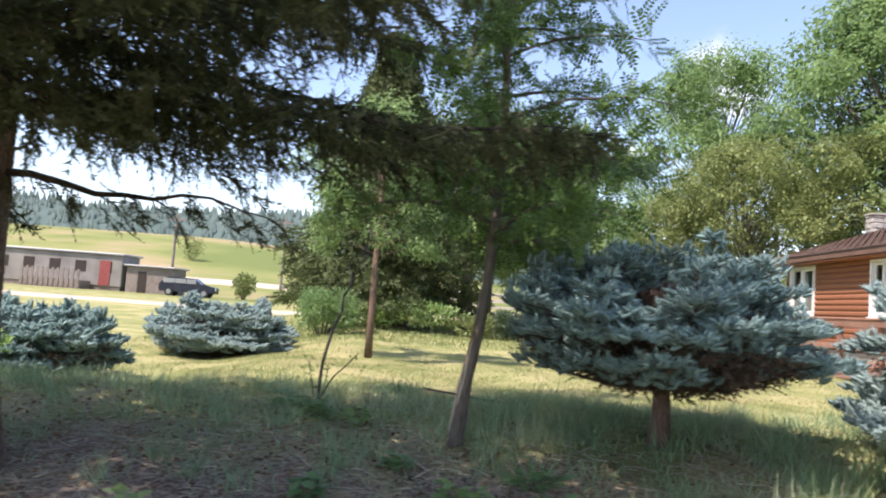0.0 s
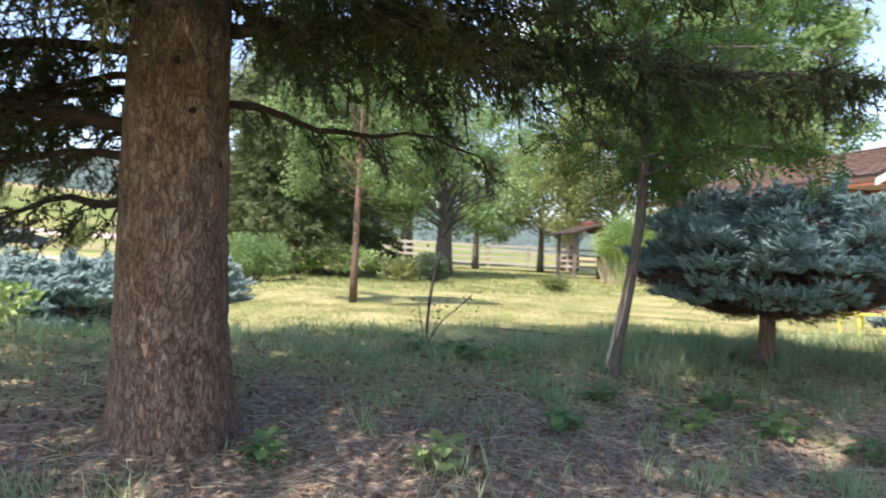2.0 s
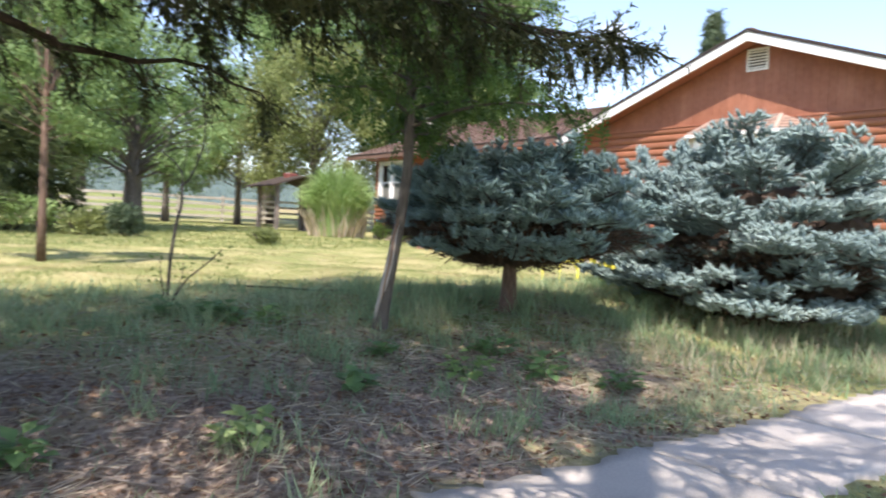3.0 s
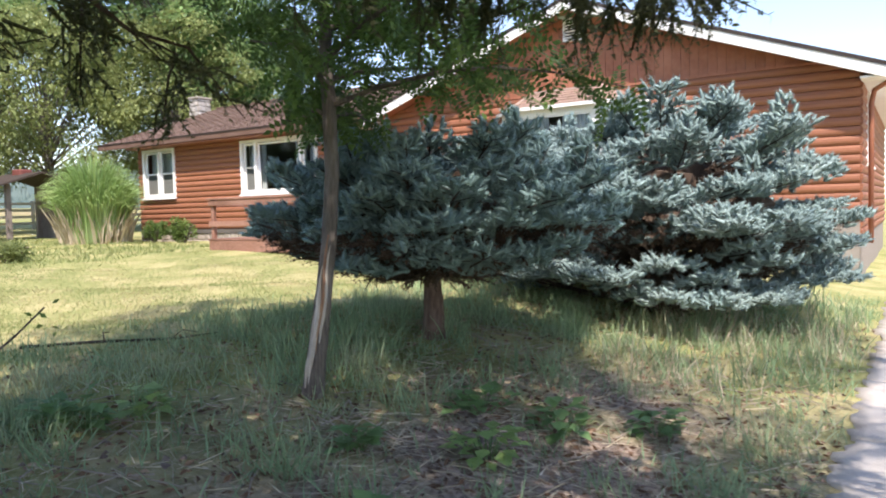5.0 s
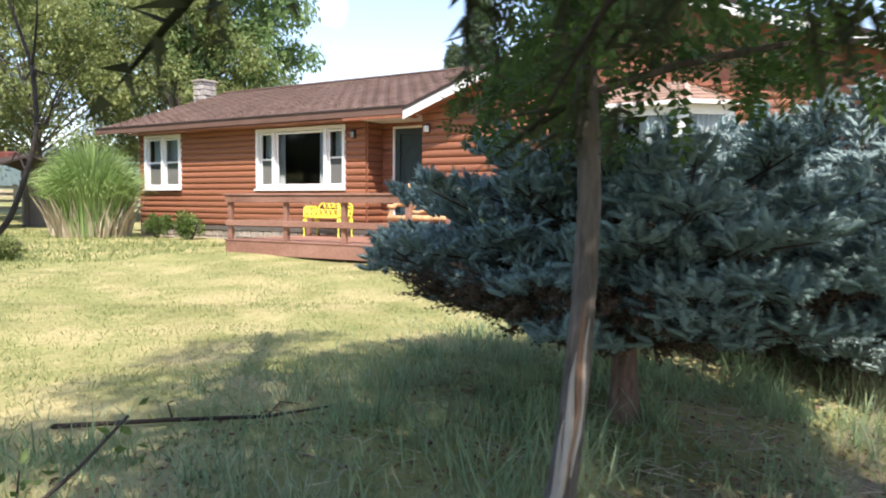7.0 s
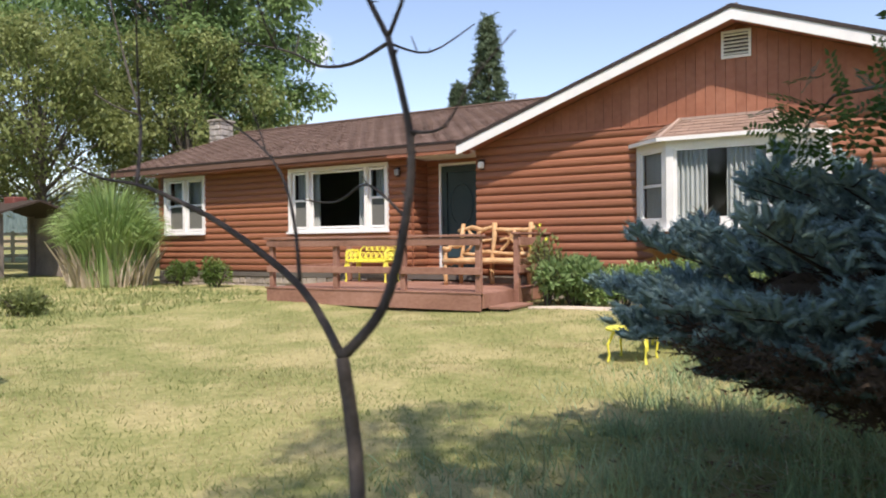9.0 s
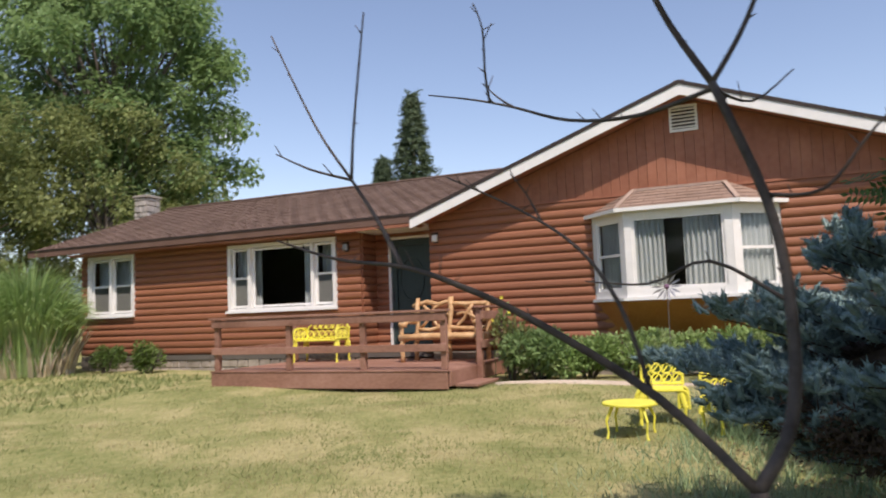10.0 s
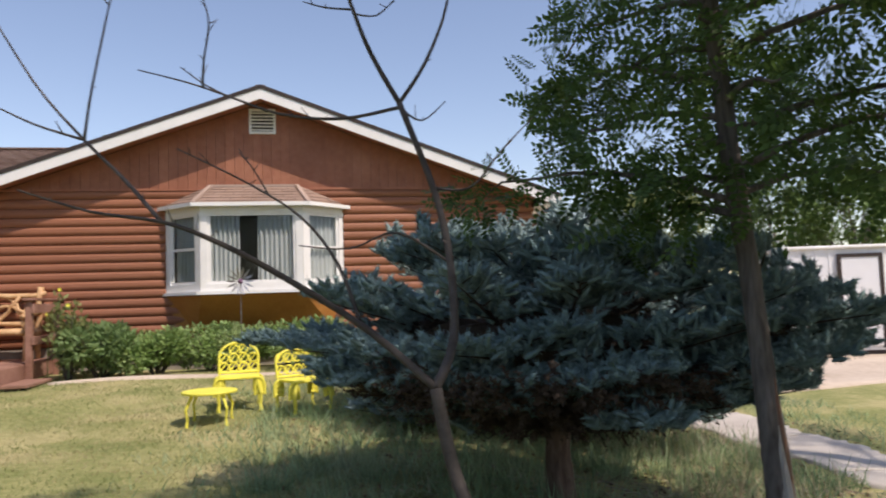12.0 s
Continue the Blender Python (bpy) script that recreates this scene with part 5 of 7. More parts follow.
# ---- locust leaning beside the path ----
def locust():
    z0 = gz(0.21, 6.00) - 0.05
    tree = empty("locust_tree", 0.21, 6.00, z0, "slim leaning locust with split grey bark and feathery green leaves", "tree")
    rng = np.random.default_rng(31)
    line = [(0.20, 6.00, z0), (0.26, 5.95, 0.84), (0.33, 5.94, 1.25), (0.38, 5.94, 1.67), (0.41, 5.98, 2.2), (0.44, 6.02, 2.9), (0.42, 6.06, 3.7), (0.47, 6.04, 4.7), (0.43, 6.08, 5.7)]
    rough_trunk("trunk", line, [0.056, 0.046, 0.042, 0.040, 0.038, 0.033, 0.027, 0.018, 0.008], M_LOCUST, tree, 5, 22, 0.03, 0.012, 0.22)
    pale = material("weathered_bare_wood", [(0.36, 0.31, 0.26), (0.50, 0.45, 0.39), (0.62, 0.57, 0.50)], 14, 0.9, 0.006, 40, stretch=(1, 1, 0.15))
    girth = [0.056, 0.046, 0.042, 0.040, 0.038, 0.033, 0.027, 0.018, 0.008]
    strips = [("bark_split", M_SPLIT, "reddish heartwood showing in a split", -2.58, 0.60, 1.28, 0.013)]
    strips += [("bare_wood_strip", pale, "pale weathered wood where bark has peeled", *q) for q in ((-2.95, 0.42, 1.10, 0.020), (-2.25, 0.66, 1.22, 0.012), (-3.35, 0.40, 0.86, 0.014))]
    for name, mat, label, turn, za, zb, w in strips:
        bm = bmesh.new()
        strip = []
        for k in range(8):
            z = za + (zb - za) * k / 7
            c = [np.interp(z, [p[2] for p in line], [p[j] for p in line]) for j in (0, 1)]
            r = np.interp(z, [p[2] for p in line], girth) * (1 + 0.22 * math.exp(-(z - z0) / 0.28)) + 0.006 - 0.35 * w
            wave = turn + 0.12 * math.sin(k * 1.3 + turn)
            strip.append((c[0] + math.cos(wave) * r, c[1] + math.sin(wave) * r, z))
        tube(bm, strip, [0.003, w * 0.7, w, w * 0.75, w, w * 0.8, w * 0.55, 0.002], 7)
        part(name, bm, mat, tree, label)
    wood, pos, ax, size = bmesh.new(), [], [], []
    for i in range(52):
        h = 1.95 + 3.6 * (i / 52) ** 1.15
        a = i * 2.399 + rng.uniform(-0.4, 0.4)
        ln = (1.25 - 0.18 * (h - 2.05)) * rng.uniform(0.7, 1.25) * (1 - 0.38 * smooth_step(-0.2, 0.9, np.sin(a)) + 0.32 * smooth_step(0.1, 0.9, -np.sin(a)) * smooth_step(-0.6, 0.2, np.cos(a)))
        ln *= 1 - 0.72 * smooth_step(-0.05, 0.8, np.cos(a - 2.1))
        q = np.array([np.interp(h, [p[2] for p in line], [p[c] for p in line]) for c in range(3)])
        q[2] = h
        out = np.array([np.cos(a), np.sin(a), 0.18])
        t = np.linspace(0, 1, 6)
        p = q + out * (t * ln)[:, None] + np.array([0, 0, 1]) * (0.18 * t - 0.35 * t ** 2)[:, None] * ln + rng.normal(0, 0.02, (6, 3)) * t[:, None]
        tube(wood, p.tolist(), (0.004 + 0.014 * (1 - t)).tolist(), 5, False)
        for g in range(int(50 * ln) + 7):
            u = rng.uniform(0.15, 1.0)
            o = np.array([np.interp(u, t, p[:, c]) for c in range(3)]) + rng.normal(0, 0.07, 3)
            pos.append(o)
            ax.append(out * 0.4 + rng.normal(0, 0.8, 3) + np.array([0, 0, -0.25]))
            size.append(rng.uniform(0.15, 0.27))
    for h, az, ln, tip in ((2.0, 0.86, 1.25, 2.14), (2.5, 0.35, 1.3, 2.75)):
        q = np.array([np.interp(h, [p[2] for p in line], [p[c] for p in line]) for c in range(3)])
        q[2] = h
        out = np.array([math.cos(az), math.sin(az), 0.0])
        t = np.linspace(0, 1, 8)
        p = q + out * (t * ln)[:, None] + np.array([0, 0, 1]) * ((tip - h) * t + 0.14 * np.sin(t * np.pi))[:, None] + rng.normal(0, 0.015, (8, 3)) * t[:, None]
        tube(wood, p.tolist(), (0.004 + 0.013 * (1 - t)).tolist(), 6, False)
        for g in range(int(58 * ln)):
            u = rng.uniform(0.3, 1.0)
            o = np.array([np.interp(u, t, p[:, c]) for c in range(3)]) + rng.normal(0, 1, 3) * np.array([0.10, 0.10, 0.05])
            pos.append(o)
            ax.append(out * 0.5 + rng.normal(0, 0.7, 3) + np.array([0, 0, -0.2]))
            size.append(rng.uniform(0.15, 0.26))
    tagged(part("branchwork", wood, M_LOCUST, tree), kind="stuff")
    v, f = scatter(*PINNATE, np.array(pos), np.array(ax), np.array(size), rng)
    mesh_from("leaves", v, f, M_LOCLEAF, tree)


locust()


# ---- bare sapling ----
def bare_sapling():
    z0 = gz(-1.12, 7.31) - 0.03
    tree = empty("bare_sapling", -1.12, 7.31, z0, "leafless forked sapling with thin dark twigs", "tree")
    rng = random.Random(4)

    def limb(name, pts, r0, r1, buds=True):
        bm = bmesh.new()
        v = [Vector(p) for p in pts]
        fine = []
        for i in range(len(v) - 1):
            a, b, c, d = v[max(i - 1, 0)], v[i], v[i + 1], v[min(i + 2, len(v) - 1)]
            for k in range(4):
                t = k / 4
                fine.append(0.5 * (2 * b + (c - a) * t + (2 * a - 5 * b + 4 * c - d) * t * t + (3 * b - a - 3 * c + d) * t ** 3))
        fine.append(v[-1])
        n = len(fine)
        tube(bm, fine, [r0 + (r1 - r0) * i / (n - 1) for i in range(n)], 8)
        if buds:
            for i in range(2, n - 1):
                if rng.random() < 0.55:
                    d = Vector((rng.uniform(-1, 1), rng.uniform(-1, 1), rng.uniform(0.2, 1.2))).normalized()
                    ln = rng.choice((0.008, 0.010, 0.02, 0.035))
                    tube(bm, [fine[i], fine[i] + d * ln], [max(r1, 0.0016), 0.0008], 4)
        part(name, bm, M_TWIG, tree, smooth=True)

    limb("trunk", [(-1.12, 7.31, z0), (-1.10, 7.34, 0.8), (-1.03, 7.42, 1.15), (-0.975, 7.47, 1.31), (-0.97, 7.5, 1.47)], 0.0165, 0.0125, False)
    limb("stem", [(-0.97, 7.5, 1.47), (-0.91, 7.45, 1.56), (-0.85, 7.44, 1.72), (-0.8, 7.46, 1.88), (-0.77, 7.53, 2.09)], 0.0105, 0.0072)
    limb("branch", [(-0.77, 7.53, 2.09), (-0.77, 7.59, 2.2), (-0.78, 7.63, 2.3), (-0.8, 7.66, 2.4), (-0.82, 7.67, 2.56)], 0.0066, 0.0025)
    limb("branch", [(-0.77, 7.53, 2.09), (-0.79, 7.47, 2.18), (-0.81, 7.42, 2.31), (-0.84, 7.41, 2.46)], 0.005, 0.002)
    limb("branch", [(-0.77, 7.53, 2.08), (-0.72, 7.66, 2.065), (-0.66, 7.80, 2.09), (-0.60, 7.93, 2.15), (-0.60, 8.02, 2.18), (-0.59, 8.13, 2.21)], 0.0046, 0.0014)
    limb("twig", [(-0.61, 7.98, 2.165), (-0.66, 7.97, 2.215), (-0.72, 7.95, 2.28), (-0.74, 7.96, 2.33)], 0.0032, 0.0013)
    limb("twig", [(-0.60, 7.93, 2.15), (-0.52, 7.99, 2.20), (-0.43, 8.06, 2.27)], 0.0028, 0.0012)
    limb("twig", [(-0.77, 7.53, 2.08), (-0.71, 7.47, 2.065), (-0.64, 7.40, 2.13)], 0.003, 0.0013)
    limb("twig", [(-0.78, 7.63, 2.3), (-0.76, 7.69, 2.31), (-0.74, 7.74, 2.33)], 0.003, 0.0013)
    limb("twig", [(-0.78, 7.63, 2.29), (-0.8, 7.58, 2.28), (-0.82, 7.54, 2.31)], 0.0025, 0.0013)
    limb("branch", [(-0.97, 7.5, 1.47), (-0.93, 7.63, 1.59), (-0.95, 7.81, 1.71), (-0.99, 7.92, 1.77), (-1.01, 8.00, 1.80), (-1.01, 8.12, 1.82), (-1.01, 8.24, 1.86)], 0.0085, 0.0016)
    limb("branch", [(-1.01, 8.00, 1.80), (-0.94, 8.08, 1.89), (-0.87, 8.17, 1.98), (-0.82, 8.28, 2.11), (-0.77, 8.42, 2.34)], 0.0045, 0.0016)
    limb("twig", [(-0.87, 8.17, 1.98), (-0.89, 8.15, 2.08), (-0.93, 8.10, 2.27)], 0.0035, 0.0015)
    limb("twig", [(-0.87, 8.17, 1.98), (-0.87, 8.26, 2.01), (-0.87, 8.34, 2.05)], 0.003, 0.0013)
    limb("branch", [(-0.92, 7.64, 1.6), (-0.89, 7.68, 1.72), (-0.85, 7.75, 1.82), (-0.81, 7.86, 1.9), (-0.79, 8.01, 1.98)], 0.0044, 0.0015)
    limb("twig", [(-0.82, 7.82, 1.875), (-0.81, 7.85, 1.93), (-0.8, 7.88, 1.97)], 0.0022, 0.0012)
    limb("twig", [(-0.85, 7.44, 1.72), (-0.82, 7.55, 1.79), (-0.79, 7.65, 1.76), (-0.77, 7.76, 1.77)], 0.0034, 0.0013)
    limb("twig", [(-0.8, 7.46, 1.89), (-0.81, 7.38, 1.89), (-0.82, 7.31, 1.97), (-0.81, 7.23, 2.05)], 0.0034, 0.0013)
    # basal shoots with a few leaves
    limb("shoot", [(-1.10, 7.29, z0 + 0.03), (-0.993, 7.242, 0.648), (-0.867, 7.158, 0.784), (-0.731, 7.096, 0.930)], 0.009, 0.005)
    limb("shoot", [(-1.14, 7.29, z0 + 0.03), (-1.191, 7.263, 0.648), (-1.223, 7.242, 0.836)], 0.006, 0.003)
    limb("shoot", [(-1.11, 7.28, z0 + 0.03), (-1.045, 7.231, 0.627), (-1.024, 7.210, 0.815)], 0.005, 0.003)
    r = np.random.default_rng(8)
    pos = np.array([(-1.212, 7.252, 0.752), (-1.024, 7.210, 0.773), (-1.170, 7.273, 0.575), (-0.784, 7.116, 0.878)])[r.integers(0, 4, 40)] + r.normal(0, 0.05, (40, 3))
    v, f = scatter(*LEAF, pos, r.normal(0, 1, (40, 3)), r.uniform(0.03, 0.06, 40), r)
    mesh_from("shoot_leaves", v, f, M_LEAF, tree)


bare_sapling()

# ---- trees of the yard and beyond ----
leafy_tree("young_tree", -1.17, 12.98, "slim young tree with a light green crown on the lawn", 41, 4.6, 1.55, 1.75, 5200, 0.10, M_LEAFBRIGHT, 0.058, 26, bark=M_BARK)
leafy_tree("yard_tree", 3.7, 26.5, "low-forking tree with dense green crown near the fence", 42, 6.8, 3.4, 1.5, 9000, 0.17, M_LEAFBRIGHT, 0.32, 44)
leafy_tree("yard_tree", 0.9, 25.0, "straight-trunked green tree on the lawn", 43, 8.0, 2.9, 2.0, 7000, 0.17, M_LEAF, 0.24, 40)
leafy_tree("yard_tree", 7.4, 35.0, "small green tree beside the rail fence", 44, 6.0, 2.6, 1.6, 5000, 0.18, M_LEAF, 0.16, 30)
leafy_tree("yard_tree", 10.6, 34.5, "small olive-green tree beside the rail fence", 45, 6.5, 3.0, 1.6, 6500, 0.18, M_LEAFOLIVE, 0.16, 34)
leafy_tree("yard_tree", 2.2, 33.5, "dark-trunked tree by the fence", 46, 6.5, 2.6, 1.8, 5000, 0.19, M_LEAF, 0.17, 30)
leafy_tree("yard_tree", 13.0, 31.5, "broad olive-green tree behind the house", 47, 8.5, 4.0, 1.6, 13000, 0.19, M_LEAFOLIVE, 0.25, 56)
leafy_tree("yard_tree", 17.6, 29.5, "broad olive-green tree behind the chimney", 48, 9.0, 3.8, 1.8, 12000, 0.19, M_LEAFOLIVE, 0.25, 56)
leafy_tree("shade_tree", 20.3, 32.0, "tall bright green shade tree behind the house", 49, 17.5, 5.6, 4.0, 34000, 0.28, M_LEAFBRIGHT, 0.5, 90)
leafy_tree("shade_tree", 15.0, 41.0, "tall bright green shade tree behind the yard", 50, 16.0, 5.5, 4.0, 20000, 0.27, M_LEAFBRIGHT, 0.45, 80)
leafy_tree("far_tree", 30.0, 15.5, "treetop showing over the roof ridge", 51, 8.2, 1.8, 3.0, 2500, 0.2, M_LEAF, 0.2, 20)
leafy_tree("shade_tree", 6.0, 46.0, "tall green tree beyond the fence", 53, 13.0, 5.5, 3.0, 14000, 0.28, M_LEAF, 0.4, 70)
leafy_tree("shade_tree", -2.0, 44.0, "tall green tree beyond the lawn", 54, 12.0, 5.0, 2.6, 12000, 0.28, M_LEAFOLIVE, 0.4, 60)
for i, (xx, yy) in enumerate(((24, -14), (31, -9), (35, -18), (28, -24), (38, -3), (42, -12), (20, -22))):
    leafy_tree("far_tree", xx, yy, "leafy tree behind the white shed", 60 + i, 6.5 + 0.6 * (i % 3), 3.4, 1.0, 5000, 0.26, (M_LEAF, M_LEAFOLIVE)[i % 2], 0.25, 36, group="trees behind the shed")


# Trees out of view, added only to darken the reflections in the windows.
for i, (xx, yy) in enumerate(((-22, 3), (-25, 10), (-30, 16))):
    leafy_tree("unseen_west_tree", xx, yy, "unseen leafy tree added to the west for the windows to reflect", 160 + i, 8.5 + (i % 3), 4.0, 1.2, 3200, 0.34, (M_LEAF, M_LEAFOLIVE)[i % 2], 0.25, 36, group="trees across the lane")


def far_conifer(x, y, label, seed, height, spread, low, mat, count, size, trunk_r=0.2, drooping=0.3):
    z0 = gz(x, y) - 0.05
    tree = empty("conifer_tree", x, y, z0, label, "tree")
    rng = np.random.default_rng(seed)
    bm = bmesh.new()
    tube(bm, [(x, y, z0), (x, y, z0 + height * 0.5), (x, y, z0 + height)], [trunk_r, trunk_r * 0.6, 0.02], 10)
    part("trunk", bm, M_BARK, tree, smooth=True)
    k = rng.uniform(0, 1, count) ** 1.3
    tier = np.round(k * 22) / 22 + rng.normal(0, 0.008, count)
    a = rng.integers(0, 13, count) * (2 * np.pi / 13) + tier * 37 + rng.normal(0, 0.16, count)
    r = spread * (1 - np.clip(tier, 0, 1)) ** 1.0 * rng.uniform(0.2, 1.0, count) ** 0.6 * (0.85 + 0.25 * np.sin(a * 3 + tier * 20))
    z = z0 + low + tier * (height - low) - drooping * r * 0.5
    pos = np.stack([x + r * np.cos(a), y + r * np.sin(a), z], 1)
    ax = np.stack([np.cos(a), np.sin(a), np.full(count, -0.35)], 1) + rng.normal(0, 0.4, (count, 3))
    v, f = scatter(*needle_shoot(14, 0.4, 0.9, 9, width=0.05, core=0.08), pos, ax, size * rng.uniform(0.7, 1.3, count), rng)
    mesh_from("crown", v, f, mat, tree)
    return tree


far_conifer(-1.95, 23.6, "old conifer with twin trunks and grey-green foliage", 71, 9.5, 3.6, 1.3, material("grey_green_conifer", [(0.06, 0.085, 0.03), (0.09, 0.12, 0.045), (0.13, 0.16, 0.065)], 0.8, 0.7, per_piece=0.25, translucent=0.15), 6000, 0.5, 0.34)
far_conifer(34.0, 24.7, "narrow dark conifer behind the house roof", 72, 13.1, 2.7, 2.0, M_DARKFOL, 2600, 0.55)
far_conifer(37.5, 28.5, "dark conifer behind the house roof", 73, 10.5, 1.9, 3.0, M_DARKFOL, 3500, 0.5)
bm = bmesh.new()
tube(bm, [(-1.2, 23.9, gz(-1.2, 23.9) - 0.05), (-1.2, 23.9, 2.2), (-1.4, 23.8, 4)], [0.25, 0.22, 0.1], 10)
tagged(part("tree_trunk", bm, M_BARK, None, smooth=True), "second brown trunk of the old conifer pair", "tree trunk")


# ---- tall clump grass, hedge and bushes ----
def leaf_bush(name, x, y, rx, ry, h, label, seed, leaves, size, mat, category="bush", group="", lumps=9):
    z0 = gz(x, y)
    ob = empty(name, x, y, z0, label, category, group)
    rng = np.random.default_rng(seed)
    bm = bmesh.new()
    for i in range(14):
        a = i * 2.4
        tube(bm, [(x + 0.1 * rx * math.cos(a), y + 0.1 * ry * math.sin(a), z0 - 0.03), (x + 0.45 * rx * math.cos(a), y + 0.45 * ry * math.sin(a), z0 + 0.45 * h), (x + 0.75 * rx * math.cos(a), y + 0.75 * ry * math.sin(a), z0 + 0.75 * h)], [0.014, 0.01, 0.004], 5)
    tagged(part("branchwork", bm, M_TWIG, ob), kind="stuff")
    cl = np.stack([rng.uniform(-0.65, 0.65, lumps) * rx, rng.uniform(-0.65, 0.65, lumps) * ry, rng.uniform(0.35, 0.72, lumps) * h], 1)
    k = rng.integers(0, lumps, leaves)
    d = unit(rng.normal(0, 1, (leaves, 3)))
    pos = np.array([x, y, z0]) + cl[k] + d * np.array([rx * 0.42, ry * 0.42, h * 0.32]) * rng.uniform(0.5, 1.05, (leaves, 1))
    pos[:, 2] = np.maximum(pos[:, 2], z0 + 0.03)
    v, f = scatter(*LEAF, pos, d + rng.normal(0, 0.6, (leaves, 3)) + np.array([0, 0, 0.3]), size * rng.uniform(0.7, 1.3, leaves), rng)
    mesh_from("foliage", v, f, mat, ob)
    return ob


def clump_grass(x, y, radius, height, label, seed, count=2600):
    z0 = gz(x, y)
    ob = empty("clump_grass", x, y, z0, label, "ornamental grass")
    rng = np.random.default_rng(seed)
    a, r = rng.uniform(0, 2 * np.pi, count), np.sqrt(rng.uniform(0, 1, count)) * radius * 0.70
    base = np.stack([x + r * np.cos(a), y + r * np.sin(a), np.full(count, z0 - 0.02)], 1)
    out = np.stack([np.cos(a), np.sin(a), np.zeros(count)], 1)
    lean = (0.03 + 0.30 * r / radius + rng.uniform(0, 0.20, count))[:, None]
    L = (height * rng.uniform(0.75, 1.05, count) * (1.06 - 0.40 * (r / (0.7 * radius)) ** 1.5))[:, None]
    t = np.linspace(0, 1, 7)
    spine = base[:, None] + out[:, None] * (lean[:, None] * L[:, None]) * (t ** 2.6)[None, :, None] + np.array([0, 0, 1.0]) * (L[:, None] * (t - 0.75 * lean[:, None] * 1.3 * t ** 5)[..., None].reshape(count, 7, 1))
    wdir = np.stack([-np.sin(a), np.cos(a), np.zeros(count)], 1) + rng.normal(0, 0.6, (count, 3))
    wdir = unit(wdir)
    wid = 0.014 * np.array([0.6, 0.9, 1, 1, 0.9, 0.6, 0.05])
    v = np.stack([spine - wdir[:, None] * wid[None, :, None], spine + wdir[:, None] * wid[None, :, None]], 2).reshape(-1, 3)
    i = np.arange(count)[:, None] * 14 + np.arange(6)[None] * 2
    f = np.stack([i, i + 1, i + 3, i + 2], -1).reshape(-1, 4)
    tagged(mesh_from("blade", v, f, M_CLUMP, ob), kind="stuff")
    n = 500
    a, r = rng.uniform(0, 2 * np.pi, n), radius * rng.uniform(0.35, 0.75, n)
    pos = np.stack([x + r * np.cos(a), y + r * np.sin(a), np.full(n, z0 - 0.02)], 1)
    v, f = scatter(*BLADE, pos, np.stack([0.12 * np.cos(a), 0.12 * np.sin(a), np.ones(n)], 1) + rng.normal(0, 0.06, (n, 3)), rng.uniform(0.5, 1.3, n) * np.array([0.9]), rng)
    tagged(mesh_from("dry_stalk", v, f, M_STRAW, ob), kind="stuff")


clump_grass(8.75, 21.8, 1.15, 2.85, "tall clump of arching green ornamental grass at the house corner", 81)
leaf_bush("bush", 9.75, 20.7, 0.32, 0.36, 0.62, "small dark green bush under the twin window", 82, 1500, 0.07, M_LEAF, group="bushes along the wall")
leaf_bush("bush", 9.8, 19.5, 0.36, 0.42, 0.68, "small dark green bush against the stone foundation", 83, 1700, 0.07, M_LEAF, group="bushes along the wall")
leaf_bush("bush", 9.45, 9.2, 0.55, 0.85, 0.74, "leafy green hedge bush below the bay window", 84, 5200, 0.075, M_CLUMP, group="hedge under the bay window")
leaf_bush("bush", 9.5, 8.0, 0.55, 0.85, 0.76, "leafy green hedge bush below the bay window", 85, 5200, 0.075, M_CLUMP, group="hedge under the bay window")
leaf_bush("bush", 9.35, 10.05, 0.5, 0.55, 0.70, "leafy green hedge bush below the bay window", 94, 3600, 0.08, M_CLUMP, group="hedge under the bay window")
leaf_bush("bush", 9.25, 10.8, 0.5, 0.6, 0.78, "loose leafy perennial beside the deck steps", 86, 2400, 0.12, M_LEAFBRIGHT, group="hedge under the bay window")
leaf_bush("tall_weed", 9.2, 11.25, 0.3, 0.3, 1.25, "tall pale-leaved flowering stalk beside the deck", 87, 500, 0.10, M_LEAFOLIVE, category="plant", lumps=6)
leaf_bush("bush", 2.09, 21.0, 0.62, 0.6, 0.85, "round dark green bush on the lawn", 88, 3200, 0.08, M_DARKFOL, group="bushes on the lawn")
leaf_bush("bush", 1.1, 21.3, 0.8, 0.7, 0.8, "straggly grey-green perennial clump on the lawn", 89, 900, 0.13, M_LEAFOLIVE, group="bushes on the lawn")
leaf_bush("bush", 4.8, 18.5, 0.5, 0.45, 0.42, "small olive bush on the lawn", 90, 1300, 0.08, M_LEAFOLIVE, group="bushes on the lawn")
leaf_bush("bush", -3.0, 19.5, 1.0, 0.9, 1.25, "rounded bright green bush behind the blue spruce", 91, 4500, 0.10, M_LEAFBRIGHT, group="bushes on the lawn")
leaf_bush("bush", -0.6, 21.8, 1.7, 0.7, 0.9, "dry yellow-green weedy bed on the lawn", 92, 2500, 0.13, M_CLUMP, group="bushes on the lawn")
leaf_bush("bush", -5.6, 8.2, 0.7, 0.5, 0.5, "low yellow-green weeds beside the blue shrub", 93, 1600, 0.09, M_CLUMP, group="bushes on the lawn")

